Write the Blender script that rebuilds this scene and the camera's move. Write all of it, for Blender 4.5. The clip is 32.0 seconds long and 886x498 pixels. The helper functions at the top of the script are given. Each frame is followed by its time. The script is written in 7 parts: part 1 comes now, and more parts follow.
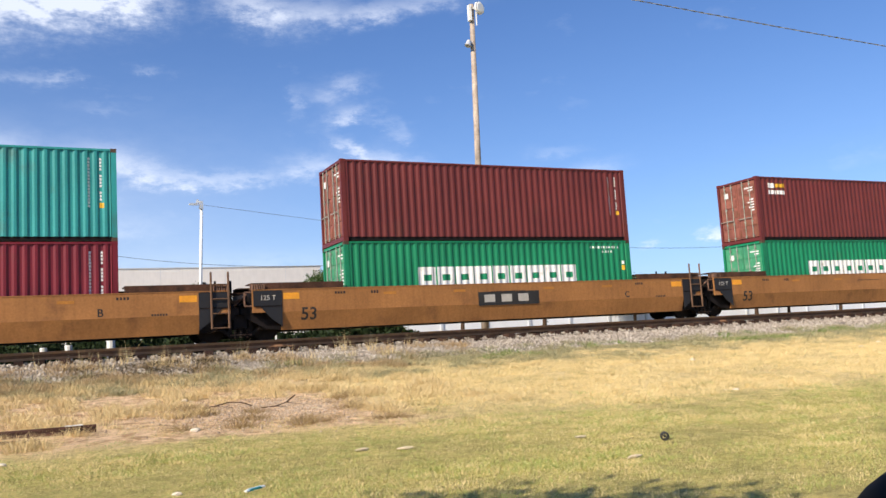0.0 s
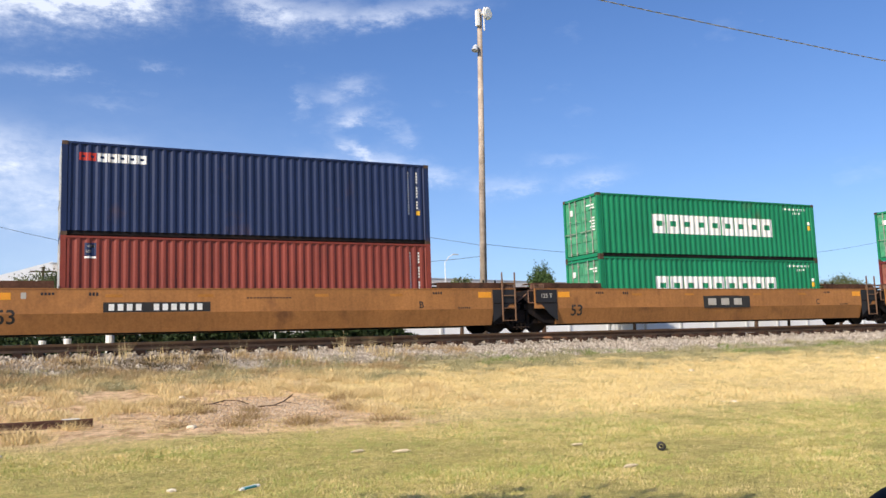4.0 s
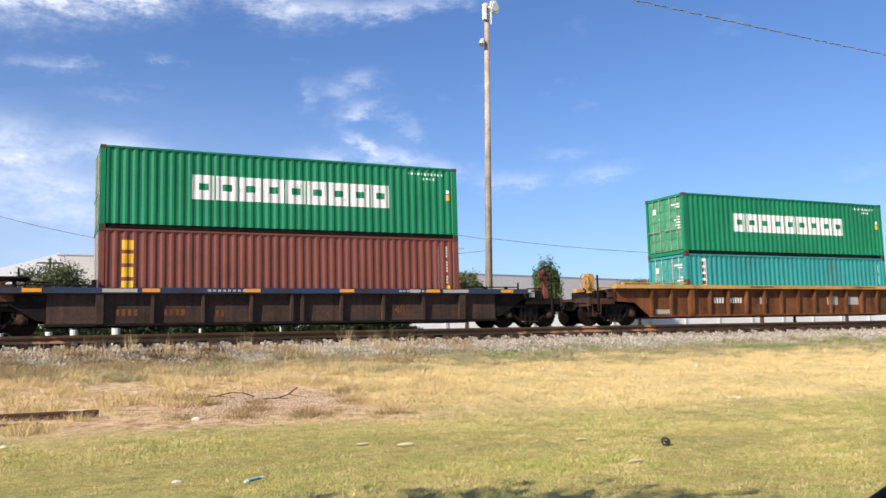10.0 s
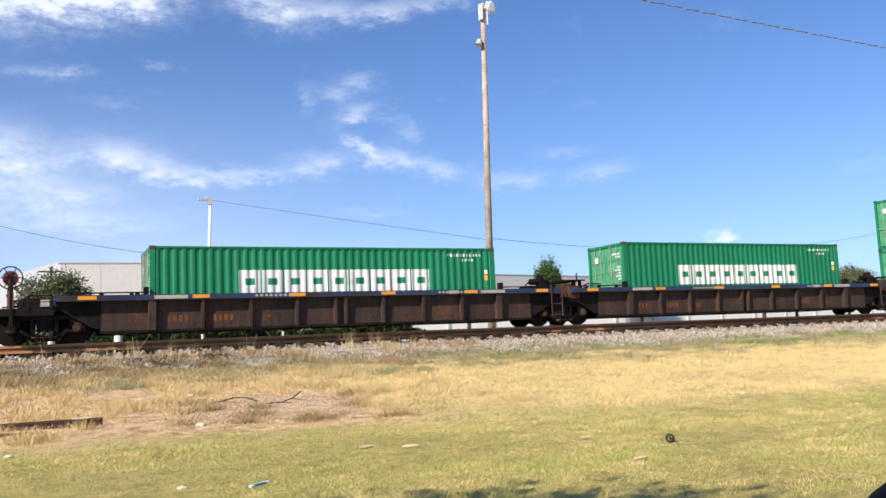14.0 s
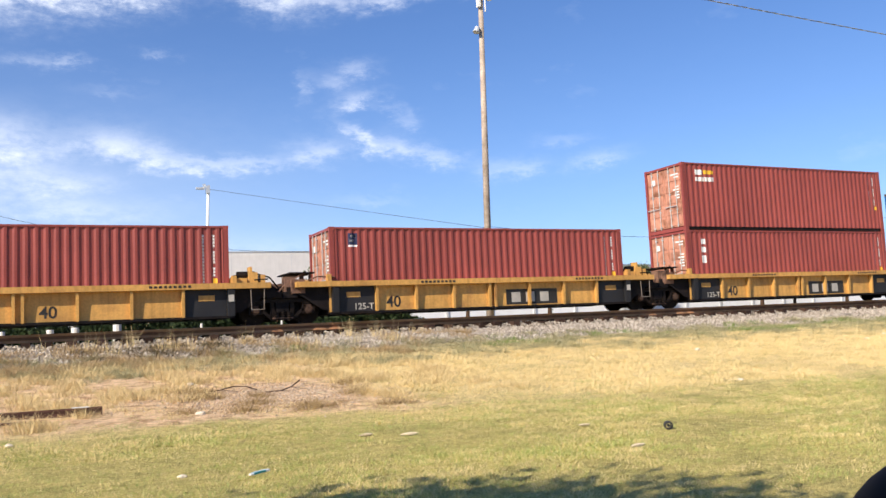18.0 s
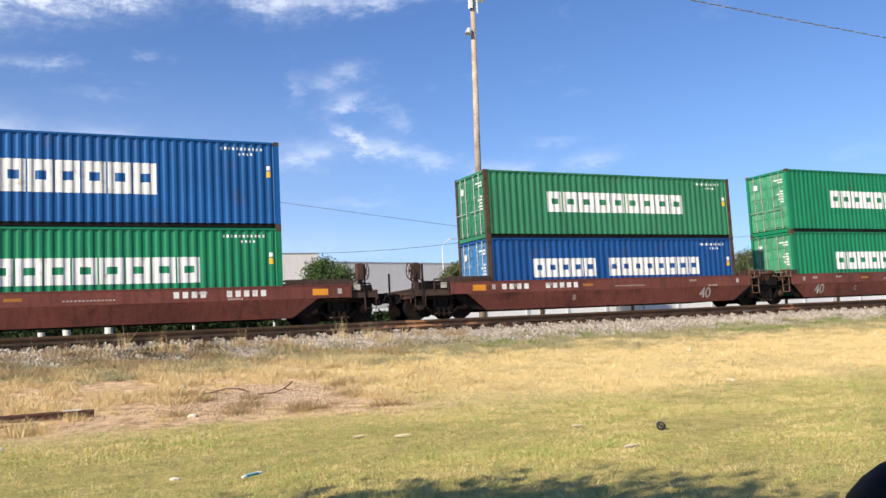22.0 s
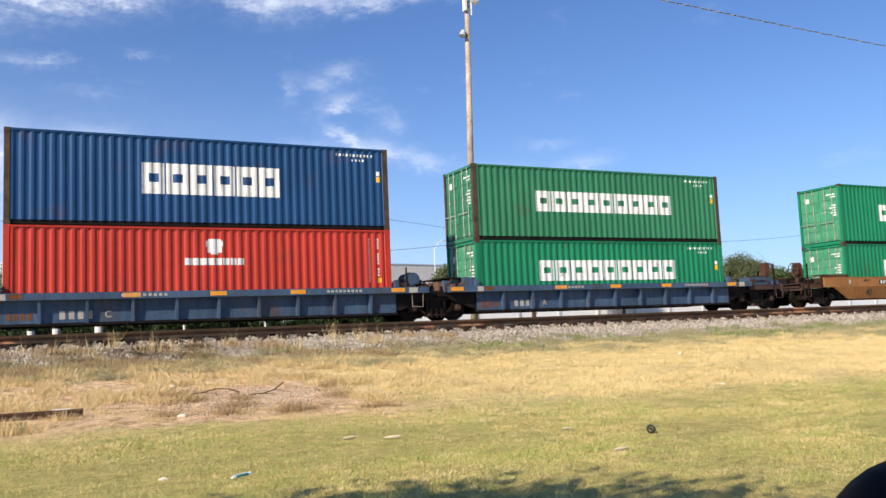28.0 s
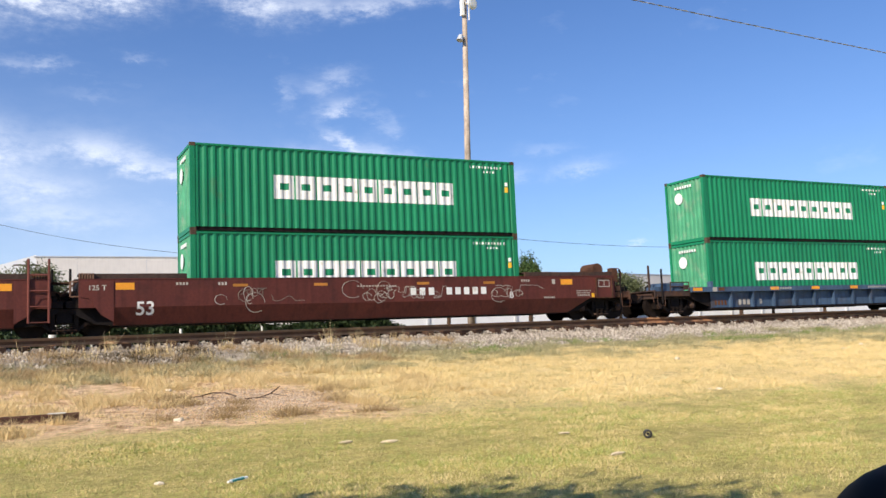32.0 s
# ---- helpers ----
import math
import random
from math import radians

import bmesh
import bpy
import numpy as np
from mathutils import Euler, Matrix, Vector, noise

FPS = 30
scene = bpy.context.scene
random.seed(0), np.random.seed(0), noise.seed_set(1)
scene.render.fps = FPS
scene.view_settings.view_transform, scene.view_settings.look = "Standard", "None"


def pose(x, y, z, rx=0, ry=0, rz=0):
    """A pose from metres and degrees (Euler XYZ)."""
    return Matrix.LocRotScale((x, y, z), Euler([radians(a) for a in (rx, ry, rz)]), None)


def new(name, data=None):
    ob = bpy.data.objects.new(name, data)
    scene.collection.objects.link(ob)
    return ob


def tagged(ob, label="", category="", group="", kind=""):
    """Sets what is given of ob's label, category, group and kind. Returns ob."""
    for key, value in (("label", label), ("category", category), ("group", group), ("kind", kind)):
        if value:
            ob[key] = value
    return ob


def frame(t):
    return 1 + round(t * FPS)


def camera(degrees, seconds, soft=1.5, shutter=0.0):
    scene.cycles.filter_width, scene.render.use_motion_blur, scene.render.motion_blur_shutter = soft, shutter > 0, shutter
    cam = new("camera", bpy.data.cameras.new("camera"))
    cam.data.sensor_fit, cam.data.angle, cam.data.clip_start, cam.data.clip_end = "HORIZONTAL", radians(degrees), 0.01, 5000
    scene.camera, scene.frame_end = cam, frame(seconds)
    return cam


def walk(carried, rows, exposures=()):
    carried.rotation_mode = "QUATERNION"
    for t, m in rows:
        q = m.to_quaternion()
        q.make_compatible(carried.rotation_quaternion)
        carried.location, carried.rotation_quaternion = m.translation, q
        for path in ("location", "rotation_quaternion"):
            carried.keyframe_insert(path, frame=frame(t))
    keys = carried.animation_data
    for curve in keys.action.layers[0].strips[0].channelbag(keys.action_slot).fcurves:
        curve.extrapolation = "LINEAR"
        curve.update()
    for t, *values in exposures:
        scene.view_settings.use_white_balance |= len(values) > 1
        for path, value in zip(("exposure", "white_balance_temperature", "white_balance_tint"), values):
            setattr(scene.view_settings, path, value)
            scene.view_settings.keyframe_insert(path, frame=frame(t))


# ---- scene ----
EYE = 1.55                       # lens above the lawn
cam = camera(54.92, 32.0, soft=1.5)
walk(cam, [(t, pose(0, 0, EYE, 90 + p, r, y)) for t, y, p, r in (      # the hand-held camera: seconds, yaw, pitch, roll
    (0, -25.54, 6.34, 3.43), (0.5, -25.37, 6.52, 3.13), (1, -25.22, 6.74, 3.02), (1.5, -25.01, 6.64, 3.08), (2, -24.92, 6.59, 3.19), (2.5, -24.89,
    6.46, 3.13), (3, -25.41, 6.62, 2.15), (3.5, -25.76, 6.59, 1.72), (5.5, -24.62, 6.64, 2.81), (6, -24.48, 6.68, 2.85), (6.5, -24.47, 6.72, 2.85),
    (7, -24.58, 6.78, 2.57), (7.5, -25.78, 6.40, 2.44), (8, -25.66, 6.32, 2.17), (8.5, -25.43, 6.24, 2.03), (9, -25.42, 6.23, 1.91), (9.5, -25.26,
    6.46, 1.39), (10, -25.29, 6.20, 1.46), (10.5, -25.32, 6.08, 1.59), (11, -25.32, 5.88, 1.81), (11.5, -25.15, 5.85, 2.09), (12, -25.01, 5.91, 2.25),
    (12.5, -24.86, 6.06, 2.20), (13, -24.86, 6.21, 2.14), (13.5, -24.98, 6.33, 2.34), (15.5, -25.37, 5.83, 2.86), (16, -25.84, 5.27, 2.38), (16.5,
    -25.86, 5.80, 1.98), (17, -25.69, 5.76, 2.16), (17.5, -25.38, 5.56, 2.65), (18, -25.21, 5.48, 2.76), (18.5, -25.18, 5.70, 2.35), (19, -25.18,
    5.73, 2.34), (19.5, -25.12, 5.77, 2.32), (20, -25.26, 5.70, 2.50), (20.5, -25.36, 5.79, 2.50), (21, -25.45, 5.75, 2.75), (21.5, -25.53, 5.62,
    2.86), (22, -25.69, 5.55, 2.95), (22.5, -25.68, 5.47, 2.93), (23, -25.76, 5.36, 2.95), (23.5, -25.53, 5.27, 3.21), (24, -25.46, 5.25, 3.29),
    (24.5, -25.51, 5.76, 2.75), (25, -25.58, 6.71, 1.87), (25.5, -25.48, 6.74, 2.02), (27.5, -26.03, 5.74, 2.30), (28, -26.27, 5.64, 2.49), (28.5,
    -26.41, 5.57, 2.46), (29, -26.54, 5.44, 2.50), (29.5, -26.52, 5.51, 2.42), (30, -26.32, 5.64, 2.41), (30.5, -26.14, 5.71, 2.40), (31, -26.26,
    5.85, 2.22), (31.5, -26.39, 5.90, 2.38), (32, -26.48, 5.92, 2.38),
)], ((0, 0.34), (1, 0.29), (3, 0.33), (6, 0.32), (7, 0.33), (8, 0.29), (9.5, 0.35), (12, 0.37), (13, 0.43), (16, 0.36), (17, 0.41), (19, 0.45), (21, 0.38), (23, 0.37), (24, 0.43), (25.5, 0.37), (28, 0.34), (29, 0.40), (30, 0.40), (32, 0.36)))

# ---- light ----
SUN_SIDE, SUN_UP = radians(64), radians(36)      # from behind on the left; angle from the track's normal, and height
sun_way = Vector((math.sin(SUN_SIDE) * math.cos(SUN_UP), math.cos(SUN_SIDE) * math.cos(SUN_UP), -math.sin(SUN_UP)))
lamp = bpy.data.lights.new("sun", "SUN")
lamp.energy, lamp.angle, lamp.color = 5.0, radians(0.55), (1.0, 0.885, 0.735)
sun = new("sun", lamp)
sun.matrix_world = Matrix.Translation((-60, -30, 60)) @ sun_way.to_track_quat("-Z", "Y").to_matrix().to_4x4()


def sky():
    """Clear late-summer sky with thin broken cloud low down."""
    w = bpy.data.worlds.new("sky")
    scene.world = w
    w.use_nodes = True
    nt = w.node_tree
    n, l = nt.nodes, nt.links
    n.clear()
    out, bg = n.new("ShaderNodeOutputWorld"), n.new("ShaderNodeBackground")
    tex = n.new("ShaderNodeTexSky")
    tex.sky_type, tex.sun_disc = "NISHITA", False
    tex.sun_elevation, tex.sun_rotation = SUN_UP, math.pi + SUN_SIDE
    tex.air_density, tex.dust_density, tex.ozone_density = 1.0, 0.35, 2.2
    bg.inputs["Strength"].default_value = 0.077
    co = n.new("ShaderNodeTexCoord")
    sep = n.new("ShaderNodeSeparateXYZ")
    l.new(co.outputs["Generated"], sep.inputs[0])

    def m(op, a, b=None, c=None):
        k = n.new("ShaderNodeMath")
        k.operation = op
        for i, v in enumerate((a, b, c)):
            if v is None:
                continue
            if isinstance(v, (int, float)):
                k.inputs[i].default_value = v
            else:
                l.new(v, k.inputs[i])
        return k.outputs[0]
    az = m("MULTIPLY", m("ARCTAN2", sep.outputs[0], sep.outputs[1]), 57.2958)      # degrees to the right of the track's normal
    el = m("MULTIPLY", m("ARCSINE", sep.outputs[2]), 57.2958)
    com = n.new("ShaderNodeCombineXYZ")
    l.new(az, com.inputs[0]), l.new(m("MULTIPLY", el, 2.1), com.inputs[1])

    def noise_tex(scale, detail, rough):
        k = n.new("ShaderNodeTexNoise")
        k.inputs["Scale"].default_value, k.inputs["Detail"].default_value, k.inputs["Roughness"].default_value = scale, detail, rough
        l.new(com.outputs[0], k.inputs["Vector"])
        return k.outputs["Fac"]
    big, fine = noise_tex(0.16, 6, 0.6), noise_tex(0.55, 8, 0.68)
    az = m("ADD", az, m("MULTIPLY", m("SUBTRACT", noise_tex(0.45, 6, 0.68), 0.5), 4.2))      # ragged outlines
    el = m("ADD", el, m("MULTIPLY", m("SUBTRACT", noise_tex(0.55, 7, 0.68), 0.5), 2.2))
    total = None
    for a, e, wa, we, s, slope in CLOUDS:
        da = m("DIVIDE", m("SUBTRACT", az, a), wa)
        de = m("DIVIDE", m("SUBTRACT", m("SUBTRACT", el, e), m("MULTIPLY", m("SUBTRACT", az, a), slope)), we)
        g = m("MULTIPLY", m("EXPONENT", m("MULTIPLY", m("ADD", m("MULTIPLY", da, da), m("MULTIPLY", de, de)), -1.0)), s)
        total = g if total is None else m("ADD", total, g)
    wisps = m("MULTIPLY", m("MAXIMUM", m("SUBTRACT", big, 0.62), 0.0), 0.9)          # the rest of the sky, thinly
    shape = m("MULTIPLY", m("ADD", total, wisps), m("MULTIPLY", m("MAXIMUM", m("SUBTRACT", m("ADD", m("MULTIPLY", fine, 0.75), m("MULTIPLY", big, 0.45)), 0.38), 0.0), 3.6))
    va, ve = m("DIVIDE", m("SUBTRACT", az, 2.0), 15.0), m("DIVIDE", m("SUBTRACT", el, 8.0), 6.0)
    veil = m("MULTIPLY", m("EXPONENT", m("MULTIPLY", m("ADD", m("MULTIPLY", va, va), m("MULTIPLY", ve, ve)), -1.0)), 0.17)
    fac = m("MINIMUM", m("ADD", m("MAXIMUM", m("MULTIPLY", shape, 0.50), 0.0), veil), 0.78)
    haze = m("MULTIPLY", m("EXPONENT", m("MULTIPLY", m("ABSOLUTE", el), -0.13)), 0.5)
    mix0 = n.new("ShaderNodeMixRGB")
    deep = n.new("ShaderNodeMixRGB")
    deep.blend_type = "MULTIPLY"
    deep.inputs[0].default_value, deep.inputs[2].default_value = 1.0, (0.68, 0.98, 1.45, 1)
    l.new(tex.outputs[0], deep.inputs[1])
    l.new(haze, mix0.inputs[0]), l.new(deep.outputs[0], mix0.inputs[1])
    mix0.inputs[2].default_value = (7.5, 8.7, 10.9, 1)
    mix = n.new("ShaderNodeMixRGB")
    l.new(fac, mix.inputs[0]), l.new(mix0.outputs[0], mix.inputs[1])
    mix.inputs[2].default_value = (11.0, 11.6, 13.0, 1)
    l.new(mix.outputs[0], bg.inputs["Color"]), l.new(bg.outputs[0], out.inputs[0])


CLOUDS = (                       # degrees right of the track's normal, height, half-widths, strength, slope
    (0.5, 22.3, 4.6, 1.6, 2.3, 0.05), (5.0, 22.4, 3.0, 1.1, 1.6, 0), (-6, 21.5, 4, 2.0, 1.2, 0), (14.0, 22.3, 2.6, 1.1, 1.2, -0.15), (18.0, 22.2, 2.2, 0.8, 0.6, 0.1), (22.0, 22.0, 2.6, 0.6, 0.75, 0.12), (26.5, 22.6, 2.4, 0.5, 0.45, 0),
    (-0.6, 17.3, 1.5, 0.45, 0.55, 0), (1.7, 17.6, 1.0, 0.3, 0.5, 0.1), (7.2, 18.3, 1.0, 0.25, 0.35, -0.1), (4.0, 15.8, 1.8, 0.3, 0.2, -0.05),
    (19.8, 17.5, 1.5, 0.5, 0.65, 0.05), (18.6, 16.6, 1.3, 0.6, 0.45, -0.1), (20.0, 15.6, 1.5, 0.45, 0.95, 0.22), (16.6, 16.5, 0.5, 0.8, 0.4, 0.5), (22.6, 14.9, 1.2, 0.3, 0.3, -0.2), (23.2, 14.0, 0.9, 0.45, 0.45, 0),
    (20.2, 13.2, 1.3, 0.5, 0.8, -0.55), (22.6, 12.4, 2.2, 0.6, 0.72, -0.26), (25.4, 11.6, 1.7, 0.5, 0.7, -0.15), (17.2, 12.2, 1.9, 0.7, 0.85, 0.05), (13.2, 11.6, 2.2, 0.4, 0.65, 0), (29.0, 10.6, 1.3, 0.7, 0.3, 0),
    (-1.4, 12.4, 1.9, 1.5, 1.0, -0.2), (3.6, 12.7, 2.6, 0.9, 0.85, 0), (6.4, 11.9, 2.2, 0.7, 0.9, -0.2), (9.6, 11.4, 2.4, 0.45, 0.7, -0.05), (1.0, 10.2, 3.2, 0.8, 0.7, 0.05), (2.0, 8.6, 5.0, 0.9, 0.55, -0.05), (-8, 11.0, 5, 2.5, 0.8, 0),
    (31.0, 10.6, 1.7, 0.5, 0.55, 0.1), (36.2, 10.8, 1.6, 0.5, 0.7, 0.12), (33.8, 12.2, 1.7, 0.35, 0.3, 0), (20.5, 8.9, 2.4, 0.35, 0.25, -0.03), (43.6, 5.9, 0.6, 0.32, 1.6, 0), (39.7, 5.7, 0.5, 0.2, 0.8, 0), (12, 5.8, 12, 1.2, 0.4, 0),
)
sky()

# ---- materials ----
def paint(name, col, rough=0.5, metal=0.0, var=0.25, scale=1.5, fine=30.0, bump=0.0, second=None, amount=0.35, streak=0.0, per=0.0):
    """A worn surface: two scales of variation, patches of a second colour, upright streaks, fine relief."""
    mat = bpy.data.materials.new(name)
    mat.use_nodes = True
    nt = mat.node_tree
    n, l = nt.nodes, nt.links
    p = n["Principled BSDF"]
    p.inputs["Roughness"].default_value, p.inputs["Metallic"].default_value = rough, metal
    p.inputs["Specular IOR Level"].default_value = 0.32 if rough < 0.62 else 0.15
    co, info = n.new("ShaderNodeTexCoord"), n.new("ShaderNodeObjectInfo")
    add = n.new("ShaderNodeVectorMath")
    add.operation = "MULTIPLY_ADD"
    add.inputs[1].default_value = (37, 53, 11)
    com = n.new("ShaderNodeCombineXYZ")
    for i in range(3):
        l.new(info.outputs["Random"], com.inputs[i])
    l.new(com.outputs[0], add.inputs[0]), l.new(co.outputs["Object"], add.inputs[2])

    def tex(sc, detail=4, stretch=(1, 1, 1)):
        mp, k = n.new("ShaderNodeMapping"), n.new("ShaderNodeTexNoise")
        mp.inputs["Scale"].default_value = stretch
        l.new(add.outputs[0], mp.inputs[0]), l.new(mp.outputs[0], k.inputs["Vector"])
        k.inputs["Scale"].default_value, k.inputs["Detail"].default_value = sc, detail
        return k.outputs["Fac"]

    def ramp(fac, lo, hi, a=0.0, b=1.0):
        k = n.new("ShaderNodeMapRange")
        k.inputs[1].default_value, k.inputs[2].default_value, k.inputs[3].default_value, k.inputs[4].default_value = lo, hi, a, b
        l.new(fac, k.inputs[0])
        return k.outputs[0]

    def mul(a, b):
        k = n.new("ShaderNodeMath")
        k.operation = "MULTIPLY"
        l.new(a, k.inputs[0]), l.new(b, k.inputs[1])
        return k.outputs[0]
    base = n.new("ShaderNodeRGB")
    base.outputs[0].default_value = (*col, 1)
    cur = base.outputs[0]
    if second:
        mix = n.new("ShaderNodeMixRGB")
        mix.inputs[2].default_value = (*second, 1)
        l.new(ramp(tex(scale * 1.7, 7), 0.66 - amount * 0.4, 0.82 - amount * 0.3), mix.inputs[0]), l.new(cur, mix.inputs[1])
        cur = mix.outputs[0]
    shade = mul(ramp(tex(scale), 0.3, 0.7, 1 - var, 1 + var * 0.6), ramp(tex(fine, 3), 0.3, 0.7, 1 - var * 0.6, 1 + var * 0.5))
    if streak:
        shade = mul(shade, ramp(tex(7, 4, (1, 1, 0.06)), 0.45, 0.7, 1, 1 - streak))
    if per:
        shade = mul(shade, ramp(info.outputs["Random"], 0, 1, 1 - per, 1 + per))
    vm = n.new("ShaderNodeVectorMath")
    vm.operation = "SCALE"
    l.new(cur, vm.inputs[0]), l.new(shade, vm.inputs["Scale"])
    l.new(vm.outputs[0], p.inputs["Base Color"])
    if bump:
        k = n.new("ShaderNodeBump")
        k.inputs["Strength"].default_value, k.inputs["Distance"].default_value = bump, 0.02
        l.new(tex(fine, 5), k.inputs["Height"]), l.new(k.outputs[0], p.inputs["Normal"])
    return mat


def box_paint(name, col, rust=0.0):
    """Container paint: a little faded and streaked, with small specks of rust."""
    return paint(name, col, 0.45, 0, 0.13, 0.5, 18, 0.04, tuple(c * 0.55 + d for c, d in zip(col, (0.05, 0.022, 0.012))), rust, 0.16, 0.05)


PAINT = {
    "green": box_paint("container_green", (0.010, 0.212, 0.095)), "dull_green": box_paint("container_dull_green", (0.036, 0.205, 0.100), 0.06),
    "teal": box_paint("container_teal", (0.034, 0.300, 0.292), 0.2), "maroon": box_paint("container_maroon", (0.144, 0.027, 0.024), 0.18),
    "rose": box_paint("container_dusty_red", (0.285, 0.062, 0.051), 0.08), "wine": box_paint("container_wine", (0.180, 0.016, 0.027)), "red": box_paint("container_red", (0.278, 0.056, 0.041), 0.06),
    "orange": box_paint("container_orange_red", (0.229, 0.047, 0.032)), "scarlet": box_paint("container_scarlet", (0.496, 0.041, 0.023), 0.05),
    "brown": box_paint("container_brown", (0.207, 0.065, 0.047), 0.25), "navy": box_paint("container_navy", (0.014, 0.026, 0.081), 0.1),
    "blue": box_paint("container_blue", (0.007, 0.095, 0.307), 0.08), "steel_blue": box_paint("container_faded_blue", (0.010, 0.062, 0.175), 0.14),
    "deep_blue": box_paint("container_deep_blue", (0.007, 0.071, 0.252), 0.1),
}
WHITE = paint("white_paint", (0.78, 0.78, 0.75), 0.5, 0, 0.12, 2, 40, 0, (0.45, 0.42, 0.36), 0.15)
FADED = paint("faded_white_paint", (0.44, 0.41, 0.36), 0.6, 0, 0.15, 3, 40)
YELLOW = paint("yellow_paint", (0.75, 0.42, 0.03), 0.5, 0, 0.2)
ORANGE = paint("orange_reflector", (0.80, 0.33, 0.03), 0.4, 0, 0.15)
INK = paint("black_paint", (0.03, 0.028, 0.026), 0.5, 0, 0.3)
TAN = paint("tan_railcar_paint", (0.365, 0.160, 0.050), 0.6, 0, 0.22, 0.5, 14, 0.05, (0.180, 0.080, 0.032), 0.22, 0.14, 0.05)
RUSTY = paint("rusty_brown_railcar", (0.190, 0.076, 0.031), 0.7, 0, 0.3, 0.8, 14, 0.08, (0.104, 0.043, 0.022), 0.4, 0.3)
AMBER = paint("yellow_railcar_paint", (0.600, 0.325, 0.090), 0.55, 0, 0.2, 0.6, 14, 0.05, (0.330, 0.160, 0.055), 0.2, 0.22)
BRIGHT = paint("bright_yellow_railcar_paint", (0.480, 0.268, 0.068), 0.5, 0, 0.18, 0.6, 14, 0.05, (0.216, 0.104, 0.035), 0.15, 0.22)
STENCIL = paint("dull_stencil_paint", (0.24, 0.20, 0.165), 0.7, 0, 0.2, 3, 40)
BEIGE = paint("faded_beige_spray", (0.27, 0.215, 0.15), 0.7, 0, 0.25, 3, 30)
GEAR = paint("grimy_rust_brown", (0.096, 0.046, 0.029), 0.75, 0, 0.35, 1.2, 16, 0.1, (0.040, 0.024, 0.018), 0.4, 0.2)
COAL = paint("dark_brown_railcar", (0.068, 0.044, 0.036), 0.7, 0, 0.3, 0.7, 14, 0.08, (0.112, 0.056, 0.036), 0.3, 0.3)
CHORD_BLUE = paint("dark_blue_chord", (0.028, 0.048, 0.104), 0.55, 0, 0.3, 0.5, 14, 0.04, (0.040, 0.036, 0.040), 0.5)
SLATE = paint("blue_grey_railcar", (0.060, 0.104, 0.177), 0.55, 0, 0.25, 0.6, 14, 0.05, (0.086, 0.065, 0.056), 0.25, 0.3)
OXIDE = paint("red_brown_railcar", (0.190, 0.058, 0.043), 0.6, 0, 0.25, 0.6, 14, 0.05, (0.080, 0.028, 0.022), 0.25, 0.25)
OXIDE_DARK = paint("dark_red_railcar", (0.108, 0.026, 0.019), 0.6, 0, 0.22, 0.6, 14, 0.05, (0.064, 0.020, 0.016), 0.25, 0.25)
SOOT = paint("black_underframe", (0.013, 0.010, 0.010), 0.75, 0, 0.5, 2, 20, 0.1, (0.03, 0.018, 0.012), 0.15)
IRON = paint("greasy_cast_iron", (0.017, 0.012, 0.010), 0.65, 0.2, 0.4, 4, 30, 0.1)
GREY = paint("grey_panel_paint", (0.020, 0.020, 0.023), 0.6, 0, 0.25, 1)
TREAD = paint("worn_wheel_steel", (0.20, 0.17, 0.15), 0.45, 0.8, 0.3, 4, 30)
RUST_CAP = paint("rusty_bearing_steel", (0.075, 0.046, 0.034), 0.75, 0, 0.35, 5, 30, 0.1)
DUSTY = paint("dusty_brown_steel", (0.20, 0.115, 0.080), 0.8, 0, 0.4, 2, 20, 0.1, (0.07, 0.04, 0.03), 0.4)
LADDER = paint("worn_brown_ladder", (0.17, 0.098, 0.060), 0.7, 0, 0.3, 3, 30)
FADED_ORANGE = paint("faded_orange_reflector", (0.46, 0.19, 0.035), 0.5, 0, 0.25)
ROD = paint("galvanised_rod", (0.55, 0.55, 0.52), 0.45, 0.4, 0.2)
